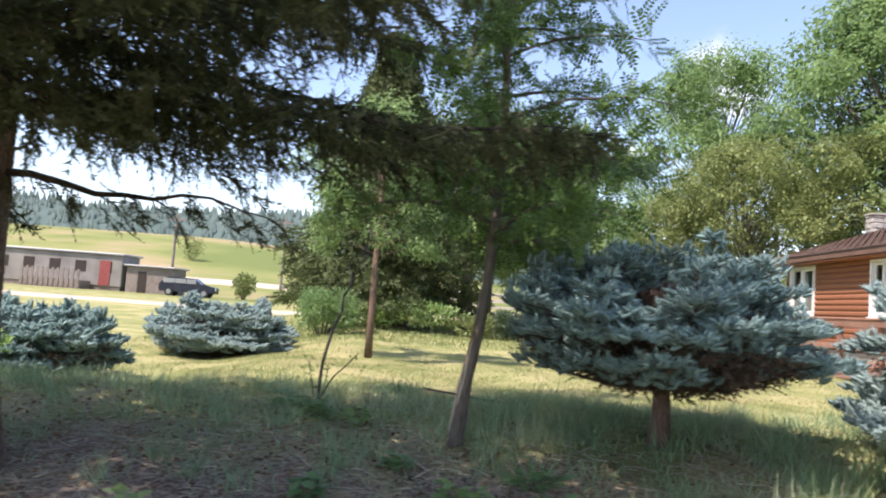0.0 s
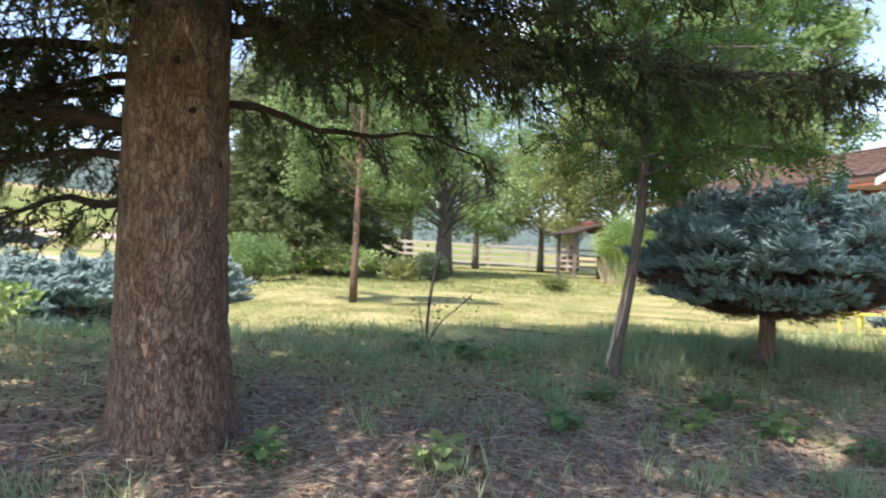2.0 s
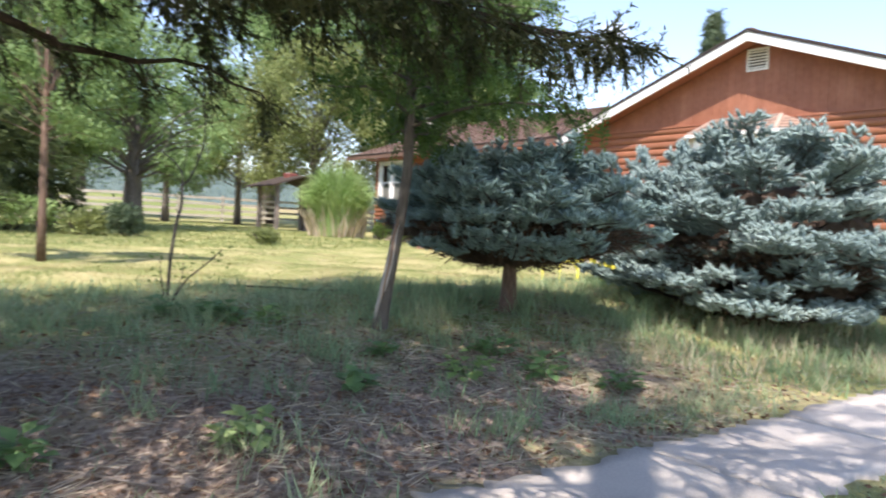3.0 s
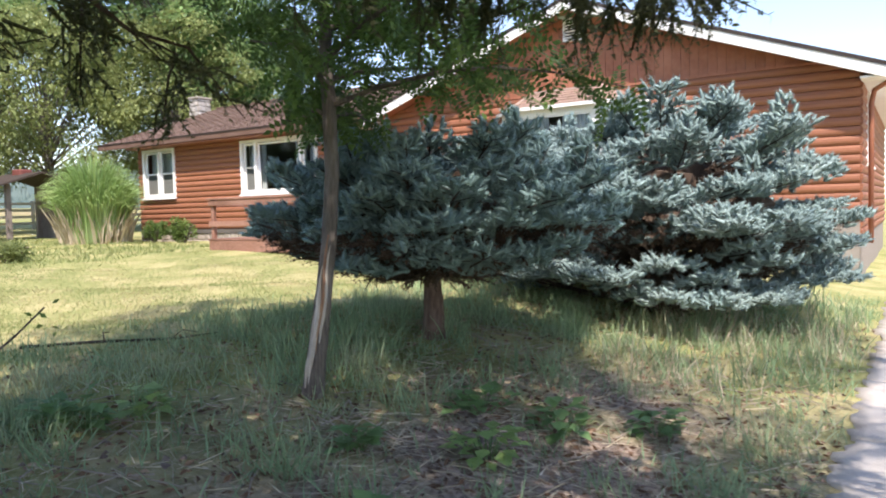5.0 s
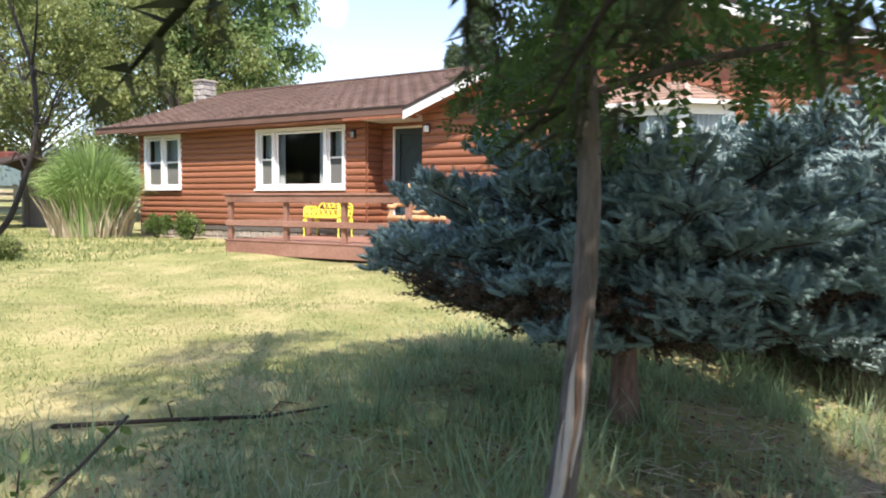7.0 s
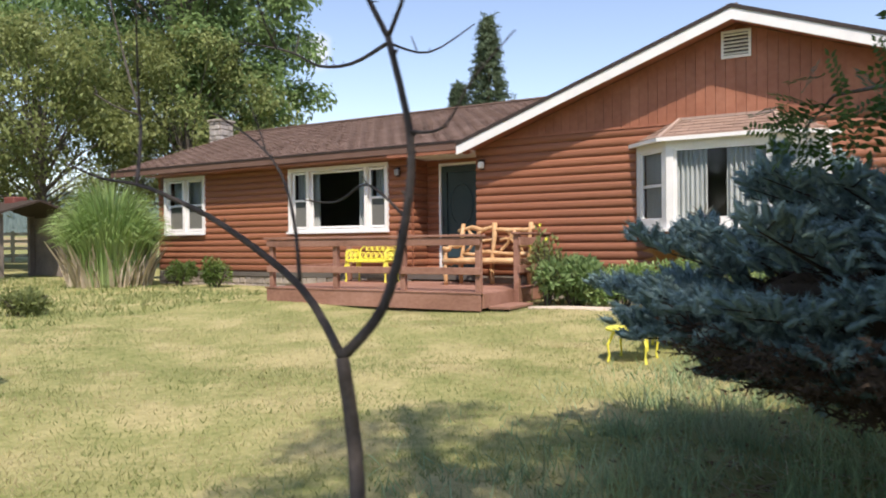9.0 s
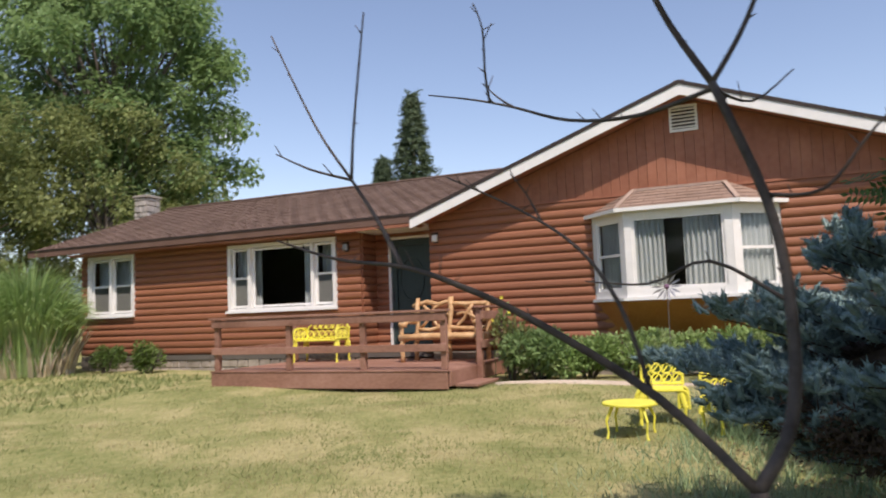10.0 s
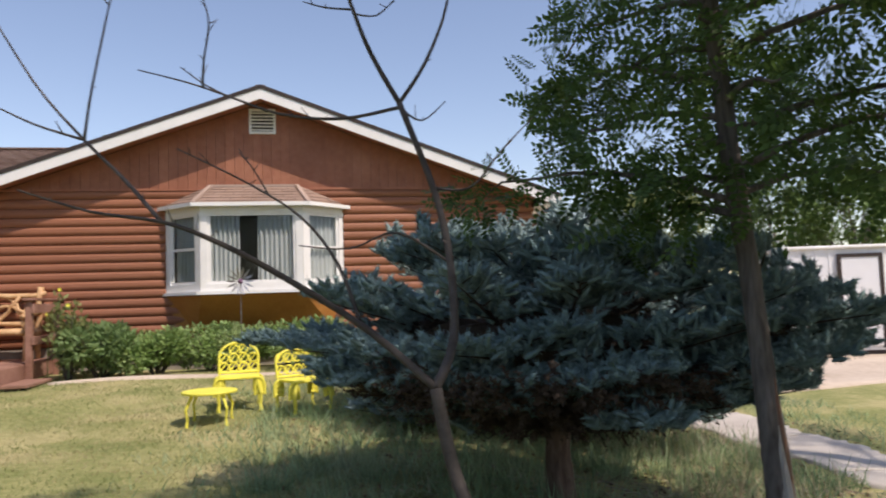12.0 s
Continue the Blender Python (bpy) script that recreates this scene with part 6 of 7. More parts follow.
# ---- yard furniture ----
def lace_panel(bm, m, w, h, bars=5, t=0.009):
    """Cast scrollwork between (0, 0) and (w, h) in a panel's own plane: rings and stems in an arched rim."""
    def put(u, v, n=0.0):
        return m @ Vector((u, n, v))
    rim = [(0, 0), (0, h * 0.55)] + [(w / 2 - w / 2 * math.cos(a), h * 0.55 + h * 0.45 * math.sin(a)) for a in np.linspace(0.15, math.pi - 0.15, 11)] + [(w, h * 0.55), (w, 0)]
    tube(bm, [put(*q) for q in rim], [t * 1.7] * len(rim), 6)
    tube(bm, [put(0, 0.02), put(w, 0.02)], [t * 1.6] * 2, 6)
    for i in range(bars):
        for j in range(max(2, int(h / (w / bars)))):
            cx, cz = w * (i + 0.5) / bars, 0.03 + (h - 0.05) * (j + 0.5) / max(2, int(h / (w / bars)))
            top = h * 0.55 + h * 0.45 * math.sqrt(max(0, 1 - ((cx - w / 2) / (w / 2)) ** 2))
            if cz > top - 0.02:
                continue
            r = w / bars * 0.46
            ring = [put(cx + r * math.cos(q), cz + r * math.sin(q), 0.004 * ((i + j) % 2)) for q in np.linspace(0, 2 * math.pi, 11)]
            tube(bm, ring, [t] * len(ring), 5, False)
            tube(bm, [put(cx - r, cz - r), put(cx + r * 0.6, cz + r)], [t * 1.3, t * 0.6], 5)


def curved_leg(bm, top, foot, t=0.018):
    a, b = Vector(top), Vector(foot)
    mid = a.lerp(b, 0.45) + (Vector((b.x - a.x, b.y - a.y, 0)) * 0.6)
    tube(bm, [a, mid, a.lerp(b, 0.8), b], [t * 1.4, t, t * 0.8, t * 1.2], 6)


def garden_seat(name, x, y, z, turn, width, label, seat_h=0.43, back_h=0.46, depth=0.45, category="chair", group="", arms=True):
    """Cast-metal seat facing its own -y: lace back and arms, slatted seat, scrolled legs."""
    ob = empty(name, 0, 0, 0, label, category, group)
    w = width
    bm = bmesh.new()
    box(bm, -w / 2, w / 2, -depth / 2, depth / 2, seat_h - 0.025, seat_h)
    bmesh.ops.bevel(bm, geom=bm.edges[:], offset=0.01, segments=2, affect="EDGES")
    part("seat", bm, M_YELLOW, ob)
    bm = bmesh.new()
    lace_panel(bm, Matrix.Translation((-w / 2, depth / 2, seat_h)) @ Matrix.Rotation(radians(-10), 4, "X"), w, back_h, max(4, int(w / 0.12)))
    part("backrest", bm, M_YELLOW, ob)
    for s in (-1, 1):
        if arms:
            bm = bmesh.new()
            m = Matrix.Translation((s * w / 2, -depth / 2, seat_h)) @ Matrix.Rotation(radians(90), 4, "Z")
            lace_panel(bm, m, depth, 0.22, 3)
            part("armrest", bm, M_YELLOW, ob)
        for q in (-1, 1):
            bm = bmesh.new()
            curved_leg(bm, (s * (w / 2 - 0.03), q * (depth / 2 - 0.04), seat_h - 0.02), (s * (w / 2 + 0.01), q * depth / 2, 0.0), 0.02)
            m = Matrix.Translation((s * w / 2 - 0.05, q * (depth / 2 - 0.03), seat_h * 0.45))
            lace_panel(bm, m, 0.1, seat_h * 0.5, 2)
            part("leg", bm, M_YELLOW, ob)
    ob.matrix_basis = pose(x, y, z, 0, 0, turn)
    return ob


garden_seat("garden_bench", 9.95, 15.3, DZ, -90, 0.94, "yellow cast-metal lace bench on the deck", seat_h=0.42, back_h=0.36, category="bench")
garden_seat("garden_chair", 5.93, 8.53, gz(5.93, 8.53), -84, 0.42, "bright yellow cast-metal lace chair on the lawn", seat_h=0.36, back_h=0.35, depth=0.42, group="yellow lawn chairs", arms=False)
garden_seat("garden_chair", 5.58, 7.84, gz(5.58, 7.84), -62, 0.40, "bright yellow cast-metal lace chair half hidden by the spruce", seat_h=0.34, back_h=0.30, depth=0.42, group="yellow lawn chairs", arms=False)
TX, TY = 5.32, 8.76
tz = gz(TX, TY)
tb = empty("garden_table", TX, TY, tz, "low yellow cast-metal lawn table", "table")
bm = bmesh.new()
bmesh.ops.create_cone(bm, cap_ends=True, segments=32, radius1=0.27, radius2=0.27, depth=0.025, matrix=Matrix.Translation((TX, TY, tz + 0.32)))
bmesh.ops.bevel(bm, geom=bm.edges[:], offset=0.006, segments=1, affect="EDGES")
part("tabletop", bm, M_YELLOW, tb)
for i in range(4):
    a = i * math.pi / 2 + 0.75
    bm = bmesh.new()
    curved_leg(bm, (TX + 0.2 * math.cos(a), TY + 0.2 * math.sin(a), tz + 0.31), (TX + 0.27 * math.cos(a), TY + 0.27 * math.sin(a), tz), 0.013)
    part("leg", bm, M_YELLOW, tb)


def log_settee(x, y, z, turn):
    ob = empty("log_settee", 0, 0, 0, "rustic settee of peeled twisted branches on the deck", "settee")
    rng = random.Random(12)

    def stick(name, a, b, r, bow=0.03):
        bm = bmesh.new()
        a, b = Vector(a), Vector(b)
        pts = [a.lerp(b, k / 5) + Vector((rng.uniform(-bow, bow), rng.uniform(-bow, bow) * 0.4, rng.uniform(-bow, bow))) * (1 if 0 < k < 5 else 0) for k in range(6)]
        tube(bm, pts, [r * rng.uniform(0.85, 1.15) for _ in pts], 8)
        part(name, bm, M_RUSTIC, ob, smooth=True)
    for s in (-0.7, -0.05, 0.68):
        stick("back_post", (s, 0.3, 0), (s + 0.03, 0.36, 1.12), 0.045)
    for s in (-0.7, 0.7):
        stick("front_leg", (s, -0.28, 0), (s, -0.28, 0.66), 0.045)
        stick("armrest", (s, -0.36, 0.66), (s, 0.36, 0.72), 0.042)
        stick("side_rail", (s, -0.28, 0.38), (s, 0.3, 0.38), 0.035)
    for i in range(5):
        stick("seat_slat", (-0.74, -0.3 + 0.14 * i, 0.43), (0.74, -0.3 + 0.14 * i, 0.43), 0.05, 0.012)
    stick("top_rail", (-0.78, 0.36, 0.98), (0.0, 0.35, 1.05), 0.04, 0.05)
    stick("top_rail", (-0.05, 0.35, 0.98), (0.78, 0.36, 1.02), 0.04, 0.05)
    stick("back_rail", (-0.72, 0.33, 0.56), (0.72, 0.33, 0.56), 0.035)
    for a, b in (((-0.62, 0.34, 0.58), (-0.25, 0.35, 0.98)), ((-0.2, 0.34, 0.58), (-0.55, 0.35, 0.98)), ((0.1, 0.34, 0.58), (0.4, 0.35, 0.98)), ((0.55, 0.34, 0.58), (0.2, 0.35, 0.98)), ((-0.4, 0.34, 0.75), (0.0, 0.35, 0.8)), ((0.1, 0.34, 0.8), (0.6, 0.35, 0.72))):
        stick("back_branch", a, b, 0.028, 0.05)
    ob.matrix_basis = pose(x, y, z, 0, 0, turn)


log_settee(9.80, 12.65, DZ, -90)

# metal flower on a stake before the bay window
fl = empty("metal_flower", 9.2, 8.8, gz(9.2, 8.8), "dark metal flower on a thin garden stake", "garden ornament")
bm = bmesh.new()
tube(bm, [(9.2, 8.8, gz(9.2, 8.8) - 0.05), (9.2, 8.8, 1.99)], [0.007, 0.006], 6)
part("stake", bm, M_STEEL, fl)
for i in range(14):
    a = i * 2 * math.pi / 14
    bm = bmesh.new()
    d = Vector((-0.25, math.cos(a), math.sin(a))).normalized()
    s = Vector((-0.2, -math.sin(a), math.cos(a))).normalized()
    c = Vector((9.19, 8.8, 2.0))
    q = [c + d * 0.03, c + d * 0.13 + s * 0.018, c + d * 0.24, c + d * 0.13 - s * 0.018]
    bm.faces.new([bm.verts.new(v) for v in q])
    r = bmesh.ops.extrude_face_region(bm, geom=bm.faces[:])
    bmesh.ops.translate(bm, verts=[v for v in r["geom"] if isinstance(v, bmesh.types.BMVert)], vec=(0.004, 0, 0))
    part("petal", bm, M_STEEL, fl)
bm = bmesh.new()
bmesh.ops.create_uvsphere(bm, u_segments=10, v_segments=6, radius=0.04, matrix=Matrix.Translation((9.18, 8.8, 2.0)))
part("flower_centre", bm, material("dull_violet_paint", [(0.15, 0.08, 0.14), (0.22, 0.12, 0.2)], 8, 0.5), fl, smooth=True)

# ---- walk, kerb, drive ----
def ground_slab(name, x0, x1, y0, y1, lift, mat, label, category, nx, ny, rng, jag=0.03, thick=0.12):
    """A slab that follows the ground, with a worn edge."""
    xs, ys = np.linspace(x0, x1, nx), np.linspace(y0, y1, ny)
    gx, gy = np.meshgrid(xs, ys, indexing="ij")
    gx, gy = gx.copy(), gy.copy()
    gy[:, 0] += rng.normal(0, jag, nx)
    gy[:, -1] += rng.normal(0, jag, nx)
    top = np.stack([gx, gy, ground_z(gx, gy) + lift], -1).reshape(-1, 3)
    low = top - np.array([0, 0, thick])
    i, j = np.meshgrid(np.arange(nx - 1), np.arange(ny - 1), indexing="ij")
    a = (i * ny + j).ravel()
    f = [np.stack([a, a + ny, a + ny + 1, a + 1], 1)]
    n = nx * ny
    edge = [k * ny for k in range(nx)] + [(nx - 1) * ny + k for k in range(1, ny)] + [k * ny + ny - 1 for k in range(nx - 2, -1, -1)] + [k for k in range(ny - 2, 0, -1)]
    f.append(np.array([(edge[k], edge[k - 1], edge[k - 1] + n, edge[k] + n) for k in range(len(edge))]))
    ob = mesh_from(name, np.concatenate([top, low]), np.concatenate(f), mat)
    return tagged(ob, label, category, kind="structure")


rg = np.random.default_rng(15)
for k in range(6):
    ground_slab("pavement", -1.3 + k * 1.55, 0.235 + k * 1.55, 2.42, 3.36, 0.02, M_CONCRETE, "cracked old concrete walk slab edged with dry grass", "pavement", 24, 10, rg)
ground_slab("driveway", 8.05, 20.0, -9.0, 3.3, 0.02, M_GRAVEL, "pale gravel driveway beside the house", "driveway", 24, 24, rg, 0.05)
ground_slab("edging", 8.5, 8.68, 6.5, 11.3, 0.035, M_GRAVEL, "low tan edging along the flower bed", "edging", 4, 24, rg, 0.01)
ground_slab("road", -90, 6, 34.5, 38.5, 0.03, M_GRAVEL, "pale gravel road crossing beyond the lawn", "road", 60, 5, rg, 0.2)
ground_slab("road", -120, 12, 92.0, 98.0, 0.1, M_GRAVEL, "far gravel road along the hill foot", "road", 60, 5, rg, 0.3)

# ---- rail fence ----
fence = empty("rail_fence", 10, 40, gz(10, 40), "weathered pale four-rail paddock fence", "fence")
fx = 0.0
while fx < 22:
    bar("post", M_FENCE, fence, fx - 0.06, fx + 0.06, 39.94, 40.06, gz(fx, 40) - 0.1, gz(fx, 40) + 1.4)
    for k in range(4):
        bm = bmesh.new()
        za, zb = gz(fx, 40) + 0.3 + 0.32 * k, gz(fx + 2.4, 40) + 0.3 + 0.32 * k
        beam(bm, (fx, 39.92, za), (fx + 2.4, 39.92, zb), 0.04, 0.13)
        part("rail", bm, M_FENCE, fence)
    fx += 2.4

# ---- small open shelter ----
sh = empty("open_shelter", 9.9, 27.6, gz(9.9, 27.6), "small dark timber shelter with a red-topped roof", "shelter")
sx, sy, sz = 9.9, 27.6, gz(9.9, 27.6)
for i in (-1, 1):
    for j in (-1, 1):
        bar("post", M_WOODOLD, sh, sx + i * 0.9 - 0.07, sx + i * 0.9 + 0.07, sy + j * 0.8 - 0.07, sy + j * 0.8 + 0.07, sz - 0.1, sz + 1.75)
bar("back_panel", M_WOODOLD, sh, sx + 0.98, sx + 1.02, sy - 0.9, sy + 0.9, sz, sz + 1.7)
bm = bmesh.new()
slab(bm, (sx - 1.3, sy - 1.2, sz + 1.72), (sx, sy - 1.2, sz + 2.15), (sx, sy + 1.2, sz + 2.15), (sx - 1.3, sy + 1.2, sz + 1.72), 0.06)
slab(bm, (sx, sy - 1.2, sz + 2.15), (sx + 1.3, sy - 1.2, sz + 1.72), (sx + 1.3, sy + 1.2, sz + 1.72), (sx, sy + 1.2, sz + 2.15), 0.06)
part("roof", bm, M_LIMB, sh)
bar("roof_cap", material("dull_red_tin", [(0.16, 0.05, 0.04), (0.22, 0.08, 0.065)], 4, 0.6), sh, sx - 0.2, sx + 0.2, sy - 0.25, sy + 0.25, sz + 2.05, sz + 2.26, 0.03)

# ---- white metal shed by the drive ----
shed = empty("metal_shed", 0, 0, 0, "white metal shed with a dark-framed door", "shed")
bm = bmesh.new()
box(bm, 0, 6.0, 0, 2.6, 0, 2.35)
body = part("wall", bm, M_METAL, shed)
bar("roof", M_WHITE, shed, -0.08, 6.08, -0.08, 2.68, 2.352, 2.43, 0.02)
for i in range(20):
    bar("wall_rib", M_METAL, body, i * 0.3 + 0.1, i * 0.3 + 0.13, -0.015, -0.001, 0.05, 2.33)
dr = bar("door", M_METAL, shed, 1.25, 2.1, -0.05, -0.018, 0.1, 2.15, 0.006)
for aa in ((1.17, 1.25, 0.05, 2.23), (2.1, 2.18, 0.05, 2.23), (1.25, 2.1, 2.15, 2.23)):
    bar("door_frame", M_DARKTRIM, shed, aa[0], aa[1], -0.07, -0.016, aa[2], aa[3])
bar("handle", M_STEEL, dr, 1.95, 2.02, -0.09, -0.052, 1.0, 1.15, 0.01)
bar("skirt", M_DARKTRIM, shed, 0.02, 5.98, 0.02, 2.58, -0.2, -0.002)
shed.matrix_basis = pose(13.05, -3.1, gz(13, -4) + 0.12, 0, 0, -104)

# ---- far side: trailer home, car, poles, hills ----
tr = empty("trailer_home", -30, 64, gz(-30, 64), "weathered pale trailer home beyond the road", "trailer")
tz = gz(-30, 64)
bar("body", M_BEIGE, tr, -38.5, -27.0, 62.5, 66.0, tz + 0.35, tz + 3.0, 0.05)
bar("roof", M_STEEL, tr, -38.7, -26.8, 62.3, 66.2, tz + 3.0, tz + 3.18, 0.04)
bar("skirting", M_WOODOLD, tr, -38.4, -27.1, 62.6, 65.9, tz - 0.3, tz + 0.349)
for i in range(5):
    bar("window", M_DARKTRIM, tr, -37.6 + i * 2.2, -36.7 + i * 2.2, 62.46, 62.498, tz + 1.5, tz + 2.4)
bar("door", M_RED, tr, -28.9, -28.0, 62.44, 62.497, tz + 0.4, tz + 2.5)
bar("porch", M_WOODOLD, tr, -34.5, -29.5, 60.5, 62.4, tz - 0.2, tz + 0.7, 0.04)
for i in range(12):
    bar("porch_slat", M_WOODOLD, tr, -34.4 + i * 0.42, -34.2 + i * 0.42, 60.44, 60.49, tz + 0.1, tz + 1.6)
ou = empty("plank_shed", -24.6, 63, gz(-24.6, 63), "grey plank shed beside the trailer", "shed")
bar("wall", M_WOODOLD, ou, -26.6, -22.6, 62.5, 65.5, gz(-24, 63) - 0.2, gz(-24, 63) + 2.2)
bar("roof", M_STEEL, ou, -26.8, -22.4, 62.2, 65.8, gz(-24, 63) + 2.2, gz(-24, 63) + 2.35, 0.03)
bar("door", M_DARKTRIM, ou, -25.6, -24.9, 62.45, 62.497, gz(-24, 63) - 0.1, gz(-24, 63) + 1.8)


def car(x, y, turn):
    ob = empty("car", 0, 0, 0, "dark blue estate car parked beyond the road", "car")
    bm = bmesh.new()
    side = [(-2.2, 0.35), (2.2, 0.35), (2.25, 0.7), (2.1, 0.9), (1.1, 1.02), (0.55, 1.5), (-1.6, 1.52), (-2.15, 1.05), (-2.25, 0.7)]
    a = [bm.verts.new((u, -0.85, z)) for u, z in side]
    b = [bm.verts.new((u, 0.85, z)) for u, z in side]
    bm.faces.new(a), bm.faces.new(b[::-1])
    for i in range(len(a)):
        bm.faces.new((a[i], a[(i + 1) % len(a)], b[(i + 1) % len(b)], b[i]))
    bmesh.ops.bevel(bm, geom=bm.edges[:], offset=0.05, segments=2, affect="EDGES")
    part("body", bm, M_DARKCAR, ob)
    for u0, u1 in ((-1.9, -1.0), (-0.95, -0.1), (-0.05, 0.7)):
        bar("window", M_STEEL, ob, u0, u1, -0.862, -0.852, 1.06, 1.42)
    for u in (-1.4, 1.4):
        for s in (-1, 1):
            bm = bmesh.new()
            bmesh.ops.create_cone(bm, cap_ends=True, segments=20, radius1=0.34, radius2=0.34, depth=0.22, matrix=Matrix.Translation((u, s * 0.8, 0.34)) @ Matrix.Rotation(radians(90), 4, "X"))
            wh = part("wheel", bm, M_RUBBER, ob)
            bm = bmesh.new()
            bmesh.ops.create_cone(bm, cap_ends=True, segments=16, radius1=0.2, radius2=0.18, depth=0.03, matrix=Matrix.Translation((u, s * 0.92, 0.34)) @ Matrix.Rotation(radians(90), 4, "X"))
            part("rim", bm, M_STEEL, wh)
    bar("headlight", M_WHITE, ob, 2.16, 2.27, -0.75, -0.45, 0.66, 0.8)
    bar("tail_light", M_RED, ob, -2.27, -2.16, -0.78, -0.6, 0.8, 1.0)
    ob.matrix_basis = pose(x, y, gz(x, y), 0, 0, turn)


car(-20.5, 60.5, 5)
for xx, yy, hh in ((-27.0, 74.0, 8.0), (-19.0, 88.0, 9.0), (-55.0, 86.0, 9.0)):
    pole = empty("utility_pole", xx, yy, gz(xx, yy), "wooden utility pole beside the far road", "pole", "utility poles")
    bm = bmesh.new()
    tube(bm, [(xx, yy, gz(xx, yy) - 0.2), (xx, yy, gz(xx, yy) + hh)], [0.17, 0.11], 10)
    part("shaft", bm, M_WOODOLD, pole)
    bar("crossarm", M_WOODOLD, pole, xx - 1.0, xx + 1.0, yy - 0.12, yy - 0.02, gz(xx, yy) + hh - 0.7, gz(xx, yy) + hh - 0.55)
for i, (xx, yy, hh) in enumerate(((-17.5, 66, 2.4), (-21, 110, 3.5), (-40, 118, 4), (-12, 70, 2.0))):
    leaf_bush("bush", xx, yy, hh * 0.5, hh * 0.5, hh, "scrubby bush on the far field", 95 + i, 900, 0.3, M_LEAFOLIVE, group="far bushes")


def far_ridge(name, label, x0, x1, y, base, rise, seed, mat, tooth):
    """A wooded ridge: an uneven crest with treetops along it."""
    rng = np.random.default_rng(seed)
    n = 900
    xs = np.linspace(x0, x1, n)
    crest = base + rise * (0.6 + 0.3 * np.sin(xs * 0.006 + seed) + 0.14 * np.sin(xs * 0.019 + 2))
    rows = []
    for k, q in enumerate(np.linspace(0, 1, 9)):
        zz = -6 + (crest + 6) * np.sin(q * np.pi / 2)
        rows.append(np.stack([xs, y + 90 * q + np.zeros(n), zz], 1))
    v = np.concatenate(rows)
    i, j = np.meshgrid(np.arange(8), np.arange(n - 1), indexing="ij")
    a = (i * n + j).ravel()
    tagged(mesh_from(name, v, np.stack([a, a + 1, a + n + 1, a + n], 1), mat, smooth=True), label, "backdrop", kind="structure")
    m = 9000
    q, u = rng.uniform(0.02, 1.0, m), rng.integers(0, n, m)
    pos = np.stack([xs[u] + rng.normal(0, 1, m), y + 90 * q, -6 + (crest[u] + 6) * np.sin(q * np.pi / 2) - 0.5], 1)
    cone = (np.array([(0.28, 0, 0), (0, 0.28, 0), (-0.28, 0, 0), (0, -0.28, 0), (0, 0, 1.0)]), np.array([(0, 1, 4), (1, 2, 4), (2, 3, 4), (3, 0, 4)]))
    v, f = scatter(*cone, pos, np.tile(np.array([[0, 0, 1.0]]), (m, 1)), tooth * rng.uniform(1.6, 4.0, m), rng)
    tagged(mesh_from("far_woods", v, f, mat), "far conifer woods covering the ridge", "woods", kind="stuff")


far_ridge("backdrop", "far wooded ridge under the sky, coloured blue-green for haze", -600, 600, 330, 18, 34, 3, M_TREELINE, 1.5)


# ---- grass, weeds and litter ----
def on_ground(rng, n, x0, x1, y0, y1, keep):
    x, y = rng.uniform(x0, x1, n), rng.uniform(y0, y1, n)
    ok = (rng.uniform(0, 1, n) < keep(x, y)) & ~((y > 2.36) & (y < 3.42) & (x > -1.34) & (x < 8.1)) & ~((x > 8.05) & (y < 3.4)) & ~((x > 8.05) & (y > 11.5) & (y < 16.7)) & (x < 10.1)
    ok &= np.hypot(x - BX0, y - BY0) > 0.42
    x, y = x[ok], y[ok]
    return np.stack([x, y, ground_z(x, y) - 0.004], 1)


def patch(x, y, s=1.0, seed=0.0):
    """Soft patches, 0 to 1, for where a plant grows thick."""
    v = np.sin(1.7 * x * s + seed) * np.sin(1.9 * y * s + 1.3 * seed) + 0.6 * np.sin(4.1 * x * s - 2.2 * y * s + seed) + 0.4 * np.sin(7.3 * x * s + 6.1 * y * s)
    return np.clip(0.5 + 0.4 * v, 0, 1)


def blades(name, pos, rng, h0, h1, lean, mat, label, width=0.05, short=False):
    n = len(pos)
    tpl = (np.array([(-width, 0, 0), (width, 0, 0), (0, 0.25, 1.0)]), np.array([(0, 1, 2)])) if short else blade_template(0.35, width)
    ax = np.stack([rng.normal(0, lean, n), rng.normal(0, lean, n), np.ones(n)], 1)
    v, f = scatter(*tpl, pos, ax, rng.uniform(h0, h1, n), rng)
    return tagged(mesh_from(name, v, f, mat), label, "grass", kind="stuff")


rg = np.random.default_rng(77)
pos = on_ground(rg, 270000, -7, 9.4, 6.6, 17, lambda x, y: np.clip(1.25 - 0.075 * (y - 6.6), 0.2, 1) * (0.35 + 0.65 * patch(x, y, 0.8)))
dry = rg.uniform(0, 1, len(pos)) < 0.12 + 0.85 * smooth_step(0.42, 0.72, patch(pos[:, 0], pos[:, 1], 1.5, 4.0))
blades("lawn_grass", pos[~dry], rg, 0.02, 0.055, 0.6, M_GRASS, "short green lawn grass", 0.09, True)
blades("lawn_grass", pos[dry], rg, 0.02, 0.05, 0.7, M_GRASSDRY, "short dry straw-coloured patches in the lawn", 0.09, True)
pos = on_ground(rg, 46000, -7, 9.4, 17, 34, lambda x, y: np.clip(1.0 - 0.04 * (y - 17), 0.2, 1))
blades("lawn_grass", pos, rg, 0.05, 0.12, 0.45, M_GRASS, "short dry yellow-green lawn grass", 0.14, True)


